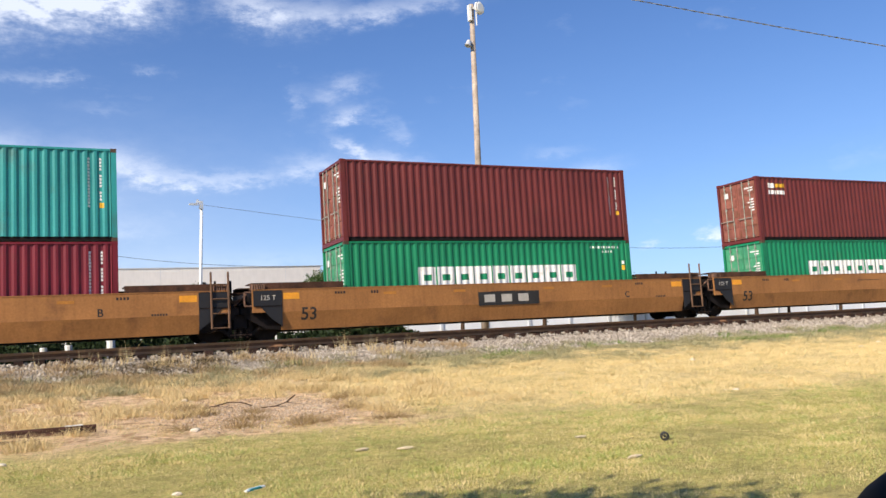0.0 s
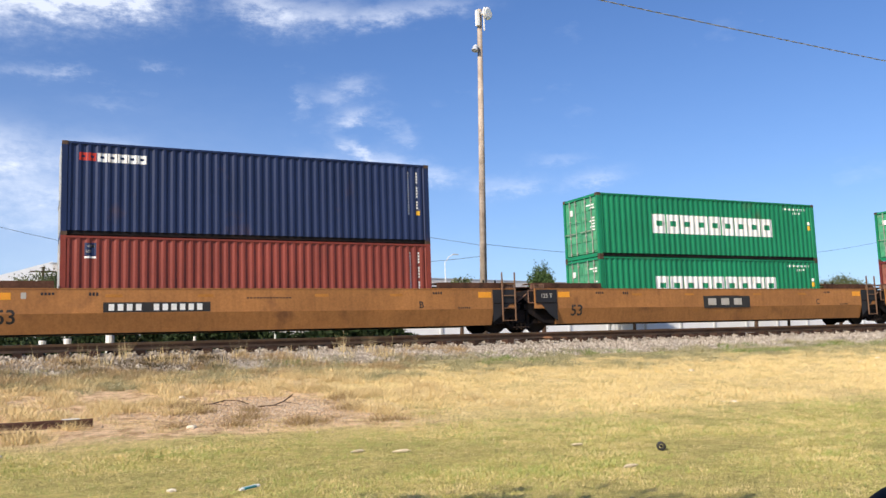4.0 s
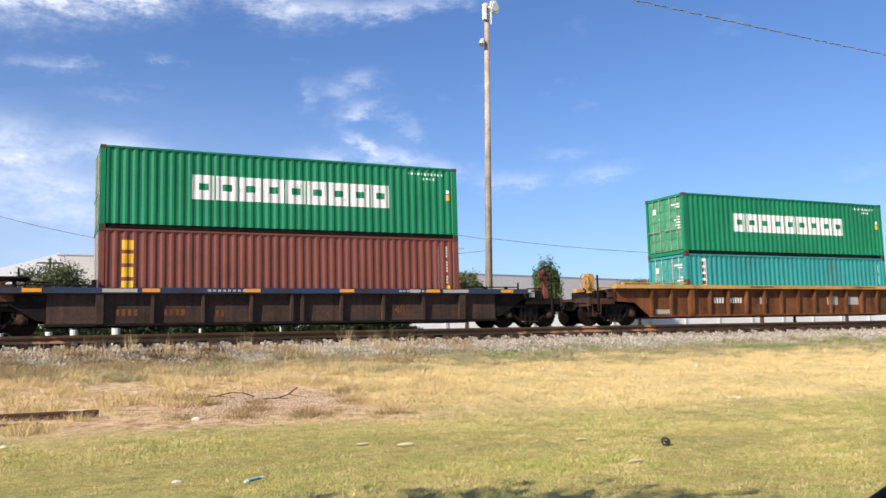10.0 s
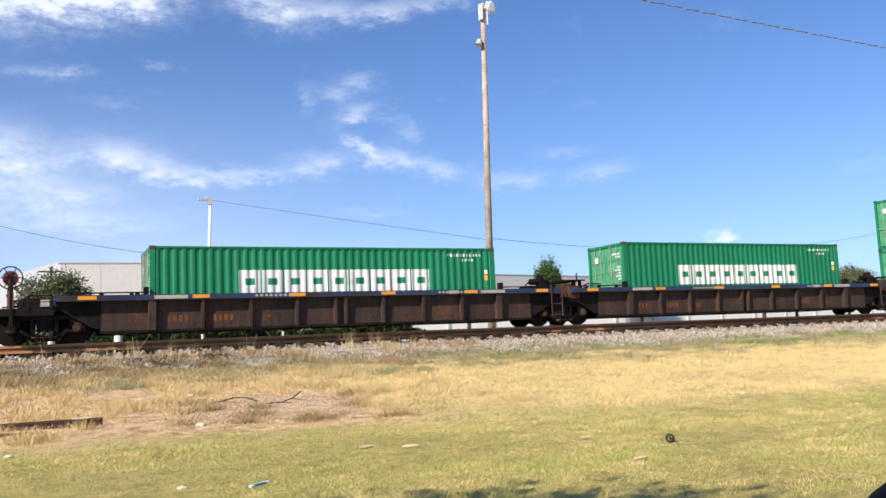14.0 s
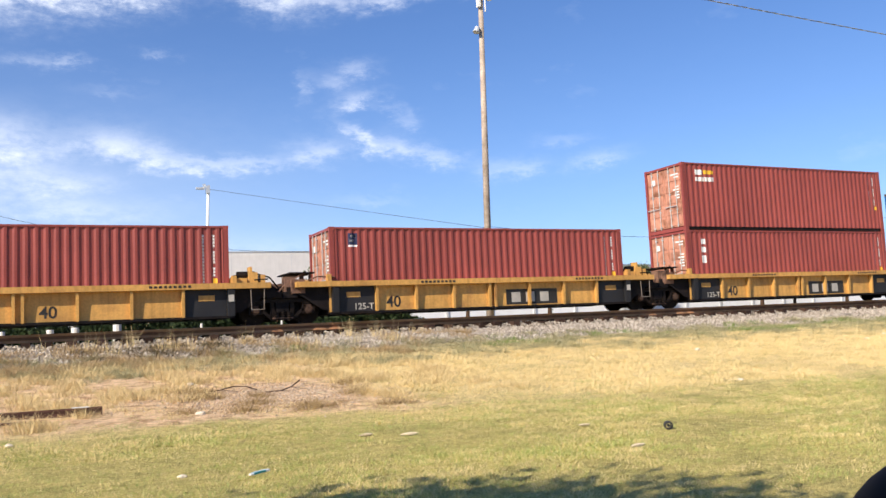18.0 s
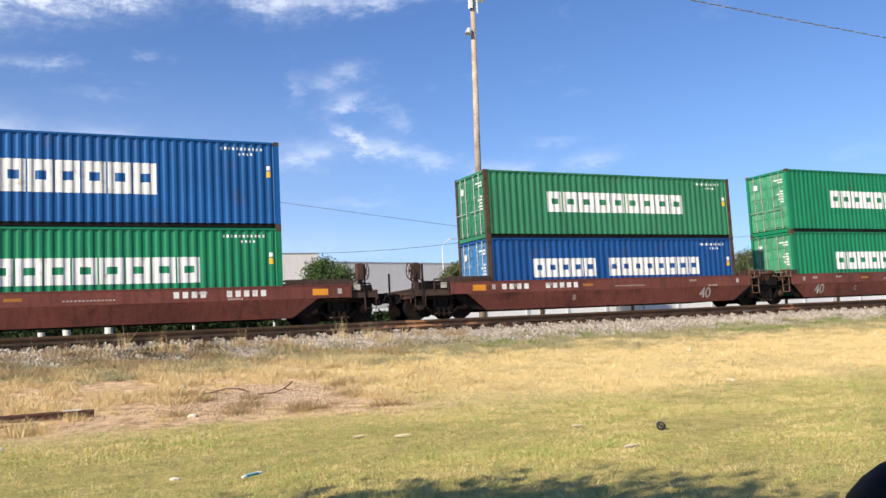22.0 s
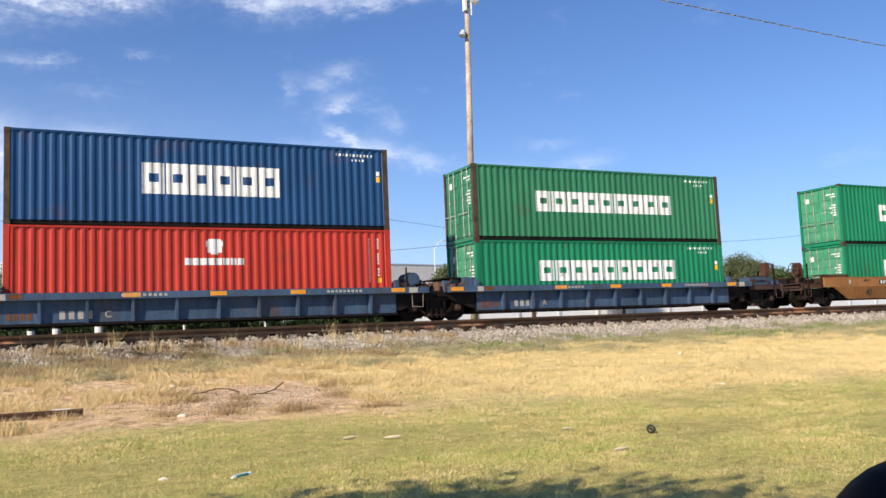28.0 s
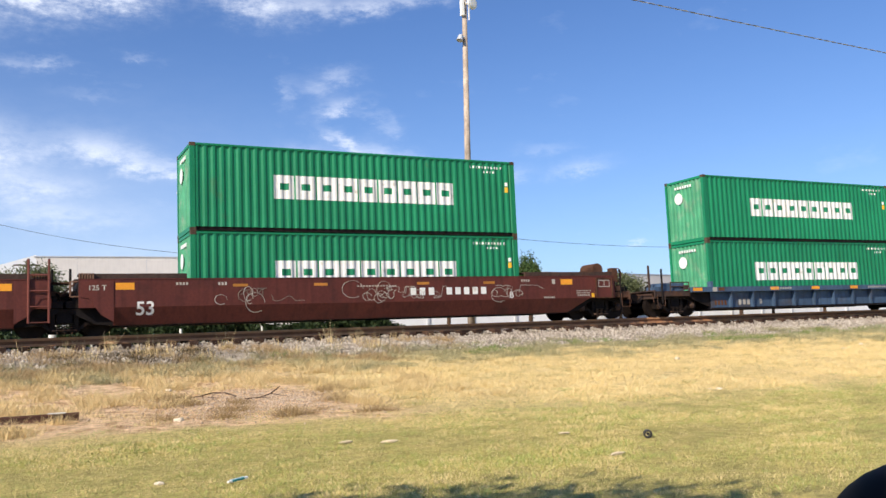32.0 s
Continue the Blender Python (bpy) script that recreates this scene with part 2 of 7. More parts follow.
# worn, paler copies of box paints; sunlight on the ends is put into colour
SUNLIT_END = {"green": paint("faded_green_door", (0.070, 0.32, 0.165), 0.5, 0, 0.2, 1.2, 18, 0.05, (0.20, 0.34, 0.22), 0.3, 0.2), "red": paint("faded_red_door", (0.54, 0.225, 0.145), 0.6, 0, 0.25, 1.2, 18, 0.05, (0.30, 0.12, 0.06), 0.35, 0.25), "rose": paint("faded_rose_door", (0.58, 0.27, 0.18), 0.6, 0, 0.25, 1.2, 18, 0.05, (0.26, 0.11, 0.06), 0.4, 0.25),
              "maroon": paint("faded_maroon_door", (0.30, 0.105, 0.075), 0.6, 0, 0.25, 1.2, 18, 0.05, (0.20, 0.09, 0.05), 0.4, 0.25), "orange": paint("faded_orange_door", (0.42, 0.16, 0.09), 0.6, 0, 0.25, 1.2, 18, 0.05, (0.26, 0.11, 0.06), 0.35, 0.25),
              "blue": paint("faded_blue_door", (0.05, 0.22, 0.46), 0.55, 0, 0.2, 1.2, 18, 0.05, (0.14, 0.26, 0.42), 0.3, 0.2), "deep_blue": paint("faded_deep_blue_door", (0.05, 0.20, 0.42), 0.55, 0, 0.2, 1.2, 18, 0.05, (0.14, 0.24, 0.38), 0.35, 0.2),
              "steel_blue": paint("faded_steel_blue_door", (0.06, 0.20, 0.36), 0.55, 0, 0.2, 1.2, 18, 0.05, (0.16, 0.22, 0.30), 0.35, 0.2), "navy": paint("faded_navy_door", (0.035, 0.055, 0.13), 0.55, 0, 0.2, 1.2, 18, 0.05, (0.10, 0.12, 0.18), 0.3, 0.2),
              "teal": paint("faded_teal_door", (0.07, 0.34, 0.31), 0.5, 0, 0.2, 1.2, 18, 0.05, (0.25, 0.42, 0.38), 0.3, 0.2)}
PALE_ROD = paint("worn_painted_rod", (0.34, 0.36, 0.30), 0.5, 0.2, 0.3, 3, 20)
CASTING = paint("worn_corner_steel", (0.09, 0.060, 0.042), 0.7, 0, 0.4, 4, 30, 0.1)


# ---- small builders ----
def quad_box(bm, x0, x1, y0, y1, z0, z1):
    v = [bm.verts.new((x, y, z)) for x in (x0, x1) for y in (y0, y1) for z in (z0, z1)]
    for f in ((0, 1, 3, 2), (4, 6, 7, 5), (0, 4, 5, 1), (2, 3, 7, 6), (0, 2, 6, 4), (1, 5, 7, 3)):
        bm.faces.new([v[i] for i in f])


def rod(bm, a, b, r, n=8, r2=None):
    a, b = Vector(a), Vector(b)
    q = (b - a).to_track_quat("Z", "Y").to_matrix()
    rings = []
    for c, rr in ((a, r), (b, r if r2 is None else r2)):
        rings.append([bm.verts.new(c + q @ Vector((rr * math.cos(k * math.tau / n), rr * math.sin(k * math.tau / n), 0))) for k in range(n)])
    for k in range(n):
        bm.faces.new((rings[0][k], rings[0][(k + 1) % n], rings[1][(k + 1) % n], rings[1][k]))
    bm.faces.new(rings[0][::-1]), bm.faces.new(rings[1])


def prism(bm, outline, y0, y1, lean=0.0):
    """An outline in x and z, carried from y0 to y1."""
    a, b = [bm.verts.new((x, y0, z)) for x, z in outline], [bm.verts.new((x, y1, z)) for x, z in outline]
    k = len(outline)
    for i in range(k):
        bm.faces.new((a[i], a[(i + 1) % k], b[(i + 1) % k], b[i]))
    bm.faces.new(a[::-1]), bm.faces.new(b)


MESHES = {}


def mesh_of(key, build, mat, smooth=False):
    """The mesh under that key in that material, built the first time."""
    full = (key, mat.name)
    if full not in MESHES:
        bm = bmesh.new()
        build(bm)
        bmesh.ops.recalc_face_normals(bm, faces=bm.faces)
        me = bpy.data.meshes.new(str(key[0]) if isinstance(key, tuple) else key)
        bm.to_mesh(me)
        bm.free()
        me.materials.append(mat)
        if smooth:
            me.polygons.foreach_set("use_smooth", [True] * len(me.polygons))
        MESHES[full] = me
    return MESHES[full]


def part(name, key, build, mat, parent, label="", at=None, smooth=False):
    ob = new(name, mesh_of(key, build, mat, smooth))
    ob.parent = parent
    if at is not None:
        ob.matrix_basis = at
    if label:
        ob["label"] = label
    return ob


def boxes(*specs):
    def build(bm):
        for s in specs:
            quad_box(bm, *s)
    return build


def raw_mesh(name, verts, faces, mat):
    """A large mesh straight from arrays of corners and of equal-sided faces."""
    me = bpy.data.meshes.new(name)
    verts, faces = np.asarray(verts, np.float32), np.asarray(faces, np.int32)
    me.vertices.add(len(verts)), me.loops.add(faces.size), me.polygons.add(len(faces))
    me.vertices.foreach_set("co", verts.ravel())
    me.loops.foreach_set("vertex_index", faces.ravel())
    me.polygons.foreach_set("loop_start", np.arange(0, faces.size, faces.shape[1], dtype=np.int32))
    me.update(calc_edges=True)
    me.validate()
    me.materials.append(mat)
    return me


TEXTS = {}


def lettering(text, x, z, size, y, mat, parent, name="number", wide=1.0):
    """Flat painted characters on a side that faces the camera, from their lower left corner, size metres high."""
    if text not in TEXTS:
        cu = bpy.data.curves.new("lettering", "FONT")
        cu.body, cu.size, cu.offset = text, 1.0 / 0.73, 0.022
        ob = new("lettering", cu)
        TEXTS[text] = bpy.data.meshes.new_from_object(ob)
        bpy.data.objects.remove(ob), bpy.data.curves.remove(cu)
    bend, lie = y if isinstance(y, tuple) else (None, lambda _: y)
    key = (name, text, x, z, size, lie(z), wide, mat.name)
    if key not in MESHES:
        me = TEXTS[text].copy()
        if bend is not None and z < bend < z + size:      # the paint folds with the plate
            bm = bmesh.new()
            bm.from_mesh(me)
            bmesh.ops.bisect_plane(bm, geom=bm.verts[:] + bm.edges[:] + bm.faces[:], plane_co=(0, (bend - z) / size, 0), plane_no=(0, 1, 0))
            bm.to_mesh(me)
            bm.free()
        for v in me.vertices:
            zz = z + v.co.y * size
            v.co = (x + v.co.x * size * wide, lie(zz), zz)
        me.materials.clear()
        me.materials.append(mat)
        MESHES[key] = me
    ob = new(name, MESHES[key])
    ob.parent = parent
    if len(text) > 1:
        ob["kind"] = "stuff"
    return ob


# ---- ground ----
RAIL_Z, TRACK_Y = 2.02, 28.92
TIE_STEP = 0.68
PROFILE = ((-4000, 0), (6, 0), (10, 0.03), (14, 0.2), (20, 0.65), (24, 1.0), (25.8, 1.15), (27, 1.2), (31, 1.2), (34, 1.25), (40, 1.4), (4000, 1.4))


def ground_z(y):
    return float(np.interp(y, [a for a, _ in PROFILE], [b for _, b in PROFILE]))


def ground_material():
    mat = bpy.data.materials.new("lawn_and_dry_grass")
    mat.use_nodes = True
    nt = mat.node_tree
    n, l = nt.nodes, nt.links
    p = n["Principled BSDF"]
    p.inputs["Roughness"].default_value = 0.95
    p.inputs["Specular IOR Level"].default_value = 0.1
    geo, sep = n.new("ShaderNodeNewGeometry"), n.new("ShaderNodeSeparateXYZ")
    l.new(geo.outputs["Position"], sep.inputs[0])

    def tex(sc, detail=5, rough=0.6):
        k = n.new("ShaderNodeTexNoise")
        k.inputs["Scale"].default_value, k.inputs["Detail"].default_value, k.inputs["Roughness"].default_value = sc, detail, rough
        l.new(geo.outputs["Position"], k.inputs["Vector"])
        return k.outputs["Fac"]

    def m(op, a, b):
        k = n.new("ShaderNodeMath")
        k.operation = op
        for i, v in enumerate((a, b)):
            if isinstance(v, (int, float)):
                k.inputs[i].default_value = v
            else:
                l.new(v, k.inputs[i])
        return k.outputs[0]

    def ramp(f, lo, hi):
        k = n.new("ShaderNodeMapRange")
        k.interpolation_type = "SMOOTHSTEP"
        k.inputs[1].default_value, k.inputs[2].default_value = lo, hi
        l.new(f, k.inputs[0])
        return k.outputs[0]

    def mix(f, a, b):
        k = n.new("ShaderNodeMixRGB")
        for i, v in enumerate((f, a, b)):
            if isinstance(v, tuple):
                k.inputs[i].default_value = (*v, 1)
            else:
                l.new(v, k.inputs[i])
        return k.outputs[0]
    big, mid, fine = tex(0.35), tex(1.9, 7, 0.68), tex(16, 7, 0.75)
    y = m("ADD", sep.outputs[1], m("MULTIPLY", m("SUBTRACT", big, 0.5), 5.0))
    y = m("ADD", y, m("MULTIPLY", sep.outputs[0], 0.10))                         # the bands run a little askew to the track
    lawn = mix(ramp(mid, 0.3, 0.7), (0.42, 0.37, 0.125), (0.60, 0.49, 0.18))
    straw = mix(ramp(mid, 0.3, 0.7), (0.87, 0.68, 0.33), (0.70, 0.54, 0.24))
    weeds = mix(ramp(mid, 0.35, 0.65), (0.33, 0.285, 0.14), (0.64, 0.50, 0.27))
    soil = mix(ramp(tex(3.0, 7, 0.72), 0.36, 0.56), (0.50, 0.300, 0.155), (0.87, 0.620, 0.375))
    c = mix(ramp(m("ADD", y, m("MULTIPLY", m("SUBTRACT", mid, 0.5), 5.0)), 12.6, 16.6), lawn, straw)
    left = m("MULTIPLY", ramp(m("SUBTRACT", 7.5, m("ADD", sep.outputs[0], m("MULTIPLY", m("SUBTRACT", mid, 0.5), 4.0))), 0.0, 2.5), ramp(y, 14.2, 15.2))
    c = mix(left, c, soil)
    c = mix(ramp(m("SUBTRACT", y, m("MULTIPLY", sep.outputs[0], 0.07)), 21.2, 23.8), c, weeds)
    far = ramp(sep.outputs[1], 32, 38)
    c = mix(far, c, (0.30, 0.26, 0.15))
    k = n.new("ShaderNodeMapRange")
    k.inputs[1].default_value, k.inputs[2].default_value, k.inputs[3].default_value, k.inputs[4].default_value = 0.32, 0.68, 0.40, 1.34
    l.new(m("ADD", m("MULTIPLY", fine, 0.55), m("MULTIPLY", tex(5.5, 6, 0.7), 0.45)), k.inputs[0])
    vm = n.new("ShaderNodeVectorMath")
    vm.operation = "SCALE"
    l.new(c, vm.inputs[0]), l.new(k.outputs[0], vm.inputs["Scale"])
    l.new(vm.outputs[0], p.inputs["Base Color"])
    b = n.new("ShaderNodeBump")
    b.inputs["Strength"].default_value, b.inputs["Distance"].default_value = 0.8, 0.08
    l.new(tex(22, 6, 0.7), b.inputs["Height"]), l.new(b.outputs[0], p.inputs["Normal"])
    return mat


def make_ground():
    xs = np.concatenate([[-4000, -1200, -500, -200, -90, -40], np.arange(-16, 70, 0.55), [80, 100, 140, 220, 500, 1200, 4000]])
    ys = np.concatenate([[-4000, -900, -250, -80, -30, -10], np.arange(-2, 42, 0.45), [48, 60, 80, 120, 250, 900, 4000]])
    verts = []
    for y in ys:
        for x in xs:
            rough = 0.028 if 2 < y < 26.5 and -16 <= x < 70 else 0.0
            z = ground_z(y) + rough * (noise.noise((x * 0.5, y * 0.5, 0)) + 0.6 * noise.noise((x * 1.7, y * 1.7, 4)))
            verts.append((x, y, z))
    w = len(xs)
    i = np.arange(len(ys) - 1)[:, None] * w + np.arange(w - 1)[None, :]
    faces = np.stack([i, i + 1, i + 1 + w, i + w], -1).reshape(-1, 4)
    ob = new("ground", raw_mesh("ground", verts, faces, ground_material()))
    ob.data.polygons.foreach_set("use_smooth", [True] * len(ob.data.polygons))
    return tagged(ob, "mown lawn turning to dry straw grass below the track", "ground", kind="structure")


make_ground()

STONE = paint("ballast_stone", (0.40, 0.35, 0.285), 0.9, 0, 0.55, 1.2, 22, 1.0, (0.24, 0.195, 0.15), 0.5)
TIE = paint("creosoted_timber", (0.060, 0.034, 0.024), 0.85, 0, 0.35, 2, 25, 0.3, None, 0.3, 0, 0.35)
RAIL = paint("rusty_rail_steel", (0.46, 0.24, 0.125), 0.85, 0, 0.25, 1.0, 20, 0, (0.36, 0.20, 0.115), 0.3)
# darker copy of the rail rust: shade below the head put into colour
WEB = paint("oily_rail_web", (0.24, 0.115, 0.058), 0.8, 0, 0.3, 2, 20)
HEAD = paint("worn_rail_head_side", (0.48, 0.25, 0.125), 0.85, 0, 0.2, 1.0, 20, 0, (0.36, 0.185, 0.095), 0.3)
SHINE = paint("polished_rail_head", (0.42, 0.38, 0.36), 0.3, 0.9, 0.15)


def make_track():
    """Ballast bank, ties and two rails, along x past both ends of the train."""
    bm = bmesh.new()
    bank = ((25.3, 1.05), (26.15, 1.28), (26.7, 1.43), (27.3, 1.53), (27.6, 1.60), (27.75, 1.63), (30.05, 1.72), (30.6, 1.68), (31.9, 1.3), (32.6, 1.1))
    xs = np.concatenate([np.arange(-760, -20, 20.0), np.arange(-20, 90, 0.5), np.arange(90, 780, 20.0)])
    rings = []
    for x in xs:
        near = -20 < x < 90
        rings.append([bm.verts.new((x, y + (0.22 * noise.noise((x * 0.6, y, 1)) if near and k in (0, 1, 2) else 0), z + (0.03 * noise.noise((x * 1.9, y * 2, 7)) if near else 0)))
                      for k, (y, z) in enumerate(bank)])
    for a, b in zip(rings, rings[1:]):
        for k in range(len(bank) - 1):
            bm.faces.new((a[k], a[k + 1], b[k + 1], b[k]))
    bmesh.ops.recalc_face_normals(bm, faces=bm.faces)
    me = bpy.data.meshes.new("ballast")
    bm.to_mesh(me)
    bm.free()
    me.materials.append(STONE)
    tagged(new("ballast", me), "pale crushed-stone ballast bank under the track", "ballast", kind="structure")
    root = tagged(new("track"), "single railway track with rusty rails on dark timber ties", "railway track", kind="structure")
    for side in (-1, 1):
        y = TRACK_Y + side * 0.755
        for nm, mt, spec in (("rail_base", RAIL, (0.085, RAIL_Z - 0.235, RAIL_Z - 0.165)), ("rail_web", WEB, (0.012, RAIL_Z - 0.165, RAIL_Z - 0.075)),
                             ("rail_head", HEAD, (0.045, RAIL_Z - 0.075, RAIL_Z))):
            part(nm, (nm, side), boxes((-760, 780, y - spec[0], y + spec[0], spec[1], spec[2])), mt, root)
        part("running_surface", ("running_surface", side), boxes((-760, 780, y - 0.028, y + 0.028, RAIL_Z, RAIL_Z + 0.003)), SHINE, root, "bright worn rail top")
    rnd = random.Random(3)
    for k in range(130):
        x = -14 + k * TIE_STEP
        part("tie", ("tie", k % 20), boxes((-0.12 - 0.012 * (k % 4), 0.135, -1.33 - 0.035 * (k * 7 % 5), 1.3, -0.20, 0)), TIE, root,
             at=pose(x + rnd.uniform(-0.06, 0.06), TRACK_Y + rnd.uniform(-0.07, 0.05), RAIL_Z - 0.237 - max(0, rnd.gauss(0.005, 0.018)), 0, 0, rnd.uniform(-2.2, 2.2)))
    far = [(x - 0.115, x + 0.115, TRACK_Y - 1.3, TRACK_Y + 1.3, RAIL_Z - 0.40, RAIL_Z - 0.237) for x in list(np.arange(-300, -14.5, TIE_STEP)) + list(np.arange(-14 + 130 * TIE_STEP, 400, TIE_STEP))]
    ob = part("ties_far_off", ("ties_far_off",), boxes(*far), TIE, root)
    ob["kind"] = "stuff"
    # tie plates and spikes on the camera's side
    for k in range(85):
        part("tie_plate", ("tie_plate",), boxes((-0.1, 0.1, -0.19, 0.19, 0, 0.016)), RAIL, root, at=pose(-14 + k * TIE_STEP, TRACK_Y - 0.755, RAIL_Z - 0.237))


make_track()

# ---- containers ----
HALF, WIDE = 6.096, 1.219                       # a forty-foot box
LOW, HIGH = 2.591, 2.896


def wave(length=2 * HALF - 0.36, pitch=0.2775, deep=0.036):
    """Corrugation: points along the side and how far each lies in."""
    pts, x, end = [], -length / 2, length / 2
    while x < end - 0.02:
        for dx, d in ((0.0, 0.0), (0.072, 0.0), (0.139, deep), (0.209, deep)):
            if x + dx < end:
                pts.append((x + dx, d))
        x += pitch
    pts.append((end, 0.0))
    return pts


WAVE = wave()


def depth_at(x):
    return float(np.interp(x, [a for a, _ in WAVE], [b for _, b in WAVE]))


def side_panel(h, sgn):
    def build(bm):
        lo = [bm.verts.new((x, sgn * (WIDE - 0.012 - d), 0.15)) for x, d in WAVE]
        hi = [bm.verts.new((x, sgn * (WIDE - 0.012 - d), h - 0.055)) for x, d in WAVE]
        for k in range(len(WAVE) - 1):
            bm.faces.new((lo[k], lo[k + 1], hi[k + 1], hi[k]))
    return build


def painted(rects, h):
    """Paint that follows the corrugation of the side towards the camera. Rectangles: from the left end, down from the top."""
    def build(bm):
        for x0, x1, d0, d1 in rects:
            cuts = sorted({x0 - HALF, x1 - HALF, *[a for a, _ in WAVE if x0 - HALF < a < x1 - HALF]})
            for a, b in zip(cuts, cuts[1:]):
                ya, yb = -(WIDE - 0.012 - depth_at(a)) - 0.004, -(WIDE - 0.012 - depth_at(b)) - 0.004
                bm.faces.new([bm.verts.new(c) for c in ((a, ya, h - d1), (b, yb, h - d1), (b, yb, h - d0), (a, ya, h - d0))])
    return build


def blocks(x0, x1, d0, d1, count, gaps=(), slot=True):
    """A shipping line's mark as a row of plain slotted blocks."""
    out, step, h = [], (x1 - x0) / count, d1 - d0
    for k in range(count):
        if k in gaps:
            continue
        a, b = x0 + k * step, x0 + k * step + step * (0.93 if slot else 0.86)
        if not slot:
            out.append((a, b, d0, d1))
            continue
        w = b - a
        out += [(a, a + 0.30 * w, d0, d1), (b - 0.26 * w, b, d0, d1)]
        out += [(a + 0.30 * w, b - 0.26 * w, d0 + h * p, d0 + h * q) for p, q in ((0, 0.34), (0.62, 1))]
    return out


MARKS = {
    "wide": lambda h: [("white_mark", WHITE, blocks(2.74, 9.58, 0.78 if h < 2.7 else 0.95, 1.58 if h < 2.7 else 1.76, 9))],
    "two": lambda h: [("white_mark", WHITE, blocks(1.95, 10.2, 0.81, 1.53, 14, (5,)))],
    "six": lambda h: [("white_mark", WHITE, blocks(3.85, 8.3, 0.87, 1.86, 6))],
    "seal": lambda h: [("white_seal", WHITE, [(5.86, 6.26, 0.38, 0.44), (5.79, 6.33, 0.44, 0.62), (5.83, 6.29, 0.62, 0.82), (5.95, 6.17, 0.82, 0.88)]),
                       ("white_mark", WHITE, blocks(5.13, 7.04, 1.0, 1.22, 8, (), False))],
    "strip": lambda h: [("white_strip", WHITE, [(0.69, 1.23, 0.17, 2.5)]), ("dark_mark", INK, [(0.82, 1.10, 0.30 + 0.27 * k, 0.47 + 0.27 * k) for k in range(8)])],
    "strip_top": lambda h: [("white_strip", WHITE, [(0.80, 1.10, 0.2, 1.9)]), ("dark_mark", INK, [(0.87, 1.03, 0.32 + 0.27 * k, 0.49 + 0.27 * k) for k in range(5)])],
    "gold_square": lambda h: [("yellow_mark", YELLOW, blocks(4.78, 6.19, 1.12, 1.42, 4) + [(6.53, 7.30, 0.95, 1.60), (7.0, 7.45, 0.86, 1.3)]),
                              ("white_mark", WHITE, blocks(4.78, 6.19, 1.50, 1.64, 9, (), False) + [(6.6, 6.95, 1.0, 1.55)])],
    "corner": lambda h: [("white_mark", WHITE, blocks(0.62, 1.28, 0.40, 0.80, 2) + blocks(1.40, 1.88, 0.52, 0.80, 2) + [(0.62, 1.88, 0.85, 0.90)])],
    "column": lambda h: [("yellow_mark", YELLOW, [(0.66, 1.0, 0.36 + 0.42 * k, 0.66 + 0.42 * k) for k in range(4)])],
    "plate": lambda h: [("white_mark", WHITE, [(0.72, 1.12, 0.30, 0.52)] + blocks(0.72, 1.78, 0.62, 0.80, 6, (), False)), ("yellow_flash", YELLOW, [(1.2, 1.76, 0.32, 0.48)])],
    "letters_down": lambda h: [("white_mark", WHITE, [(0.76, 1.0, 0.38, 0.60), (0.76, 1.0, 0.72, 0.95), (0.76, 1.0, 1.08, 1.4)])],
    "square": lambda h: [("dark_square", PAINT["navy"], [(0.67, 1.0, 0.22, 0.62)]), ("white_mark", WHITE, [(0.67, 1.0, 0.63, 0.69)]), ("pale_flash", FADED, [(0.74, 0.95, 0.28, 0.36), (0.71, 0.86, 0.44, 0.52)])],
    "navy_mark": lambda h: [("red_mark", PAINT["scarlet"], blocks(0.48, 0.98, 0.33, 0.58, 2)), ("white_mark", WHITE, blocks(1.0, 2.45, 0.33, 0.60, 5))],
    "slant": lambda h: [("white_mark", WHITE, blocks(0.52, 1.4, 0.40, 0.68, 3))],
    "patch": lambda h: [("white_mark", WHITE, blocks(2.74, 9.58, 0.78, 1.58, 9)), ("dark_patch", PAINT["dull_green"], [(0.75, 2.0, 1.35, 1.85)])],
    "": lambda h: [],
}


def data_marks(h, line):
    """The box's own small writing, too fine to read: bars."""
    if line:
        w = [(10.26 + 0.13 * k, 10.32 + 0.13 * k, 0.23, 0.32) for k in range(11)] + [(10.85 + 0.13 * k, 10.91 + 0.13 * k, 0.41, 0.49) for k in range(4)]
        w += [(11.77, 11.88, 0.82, 0.96)]
    else:
        w = [(11.36, 11.42, 0.30 + 0.105 * k, 0.375 + 0.105 * k) for k in range(15)] + [(11.70, 11.76, 0.30 + 0.105 * k, 0.375 + 0.105 * k) for k in range(13) if k not in (4, 9)]
    return w


def door_leaf(h, y0, y1):
    return boxes((-HALF + 0.05, -HALF + 0.10, y0 + 0.012, y1 - 0.012, 0.20, h - 0.13))


def door_panels(h, y0, y1, leaf):
    """Pressed panels between the horizontal ribs of a door leaf."""
    step = (h - 0.5) / 5
    for k in range(5):
        part("pressed_panel", ("pressed_panel", h, y0), boxes((-HALF + 0.028, -HALF + 0.05, y0 + 0.09, y1 - 0.09, 0, step * 0.72)), leaf.data.materials[0], leaf, at=pose(0, 0, 0.27 + k * step))


def lock_rod(h, y):
    def build(bm):
        x = -HALF - 0.005
        rod(bm, (x, y, 0.16), (x, y, h - 0.1), 0.019, 6)
        for z in (0.24, 0.9, 1.6, h - 0.3):
            quad_box(bm, x - 0.015, x + 0.04, y - 0.045, y + 0.045, z, z + 0.06)
        quad_box(bm, x - 0.035, x - 0.01, y - 0.02, y + 0.36, 1.08, 1.11)
    return build


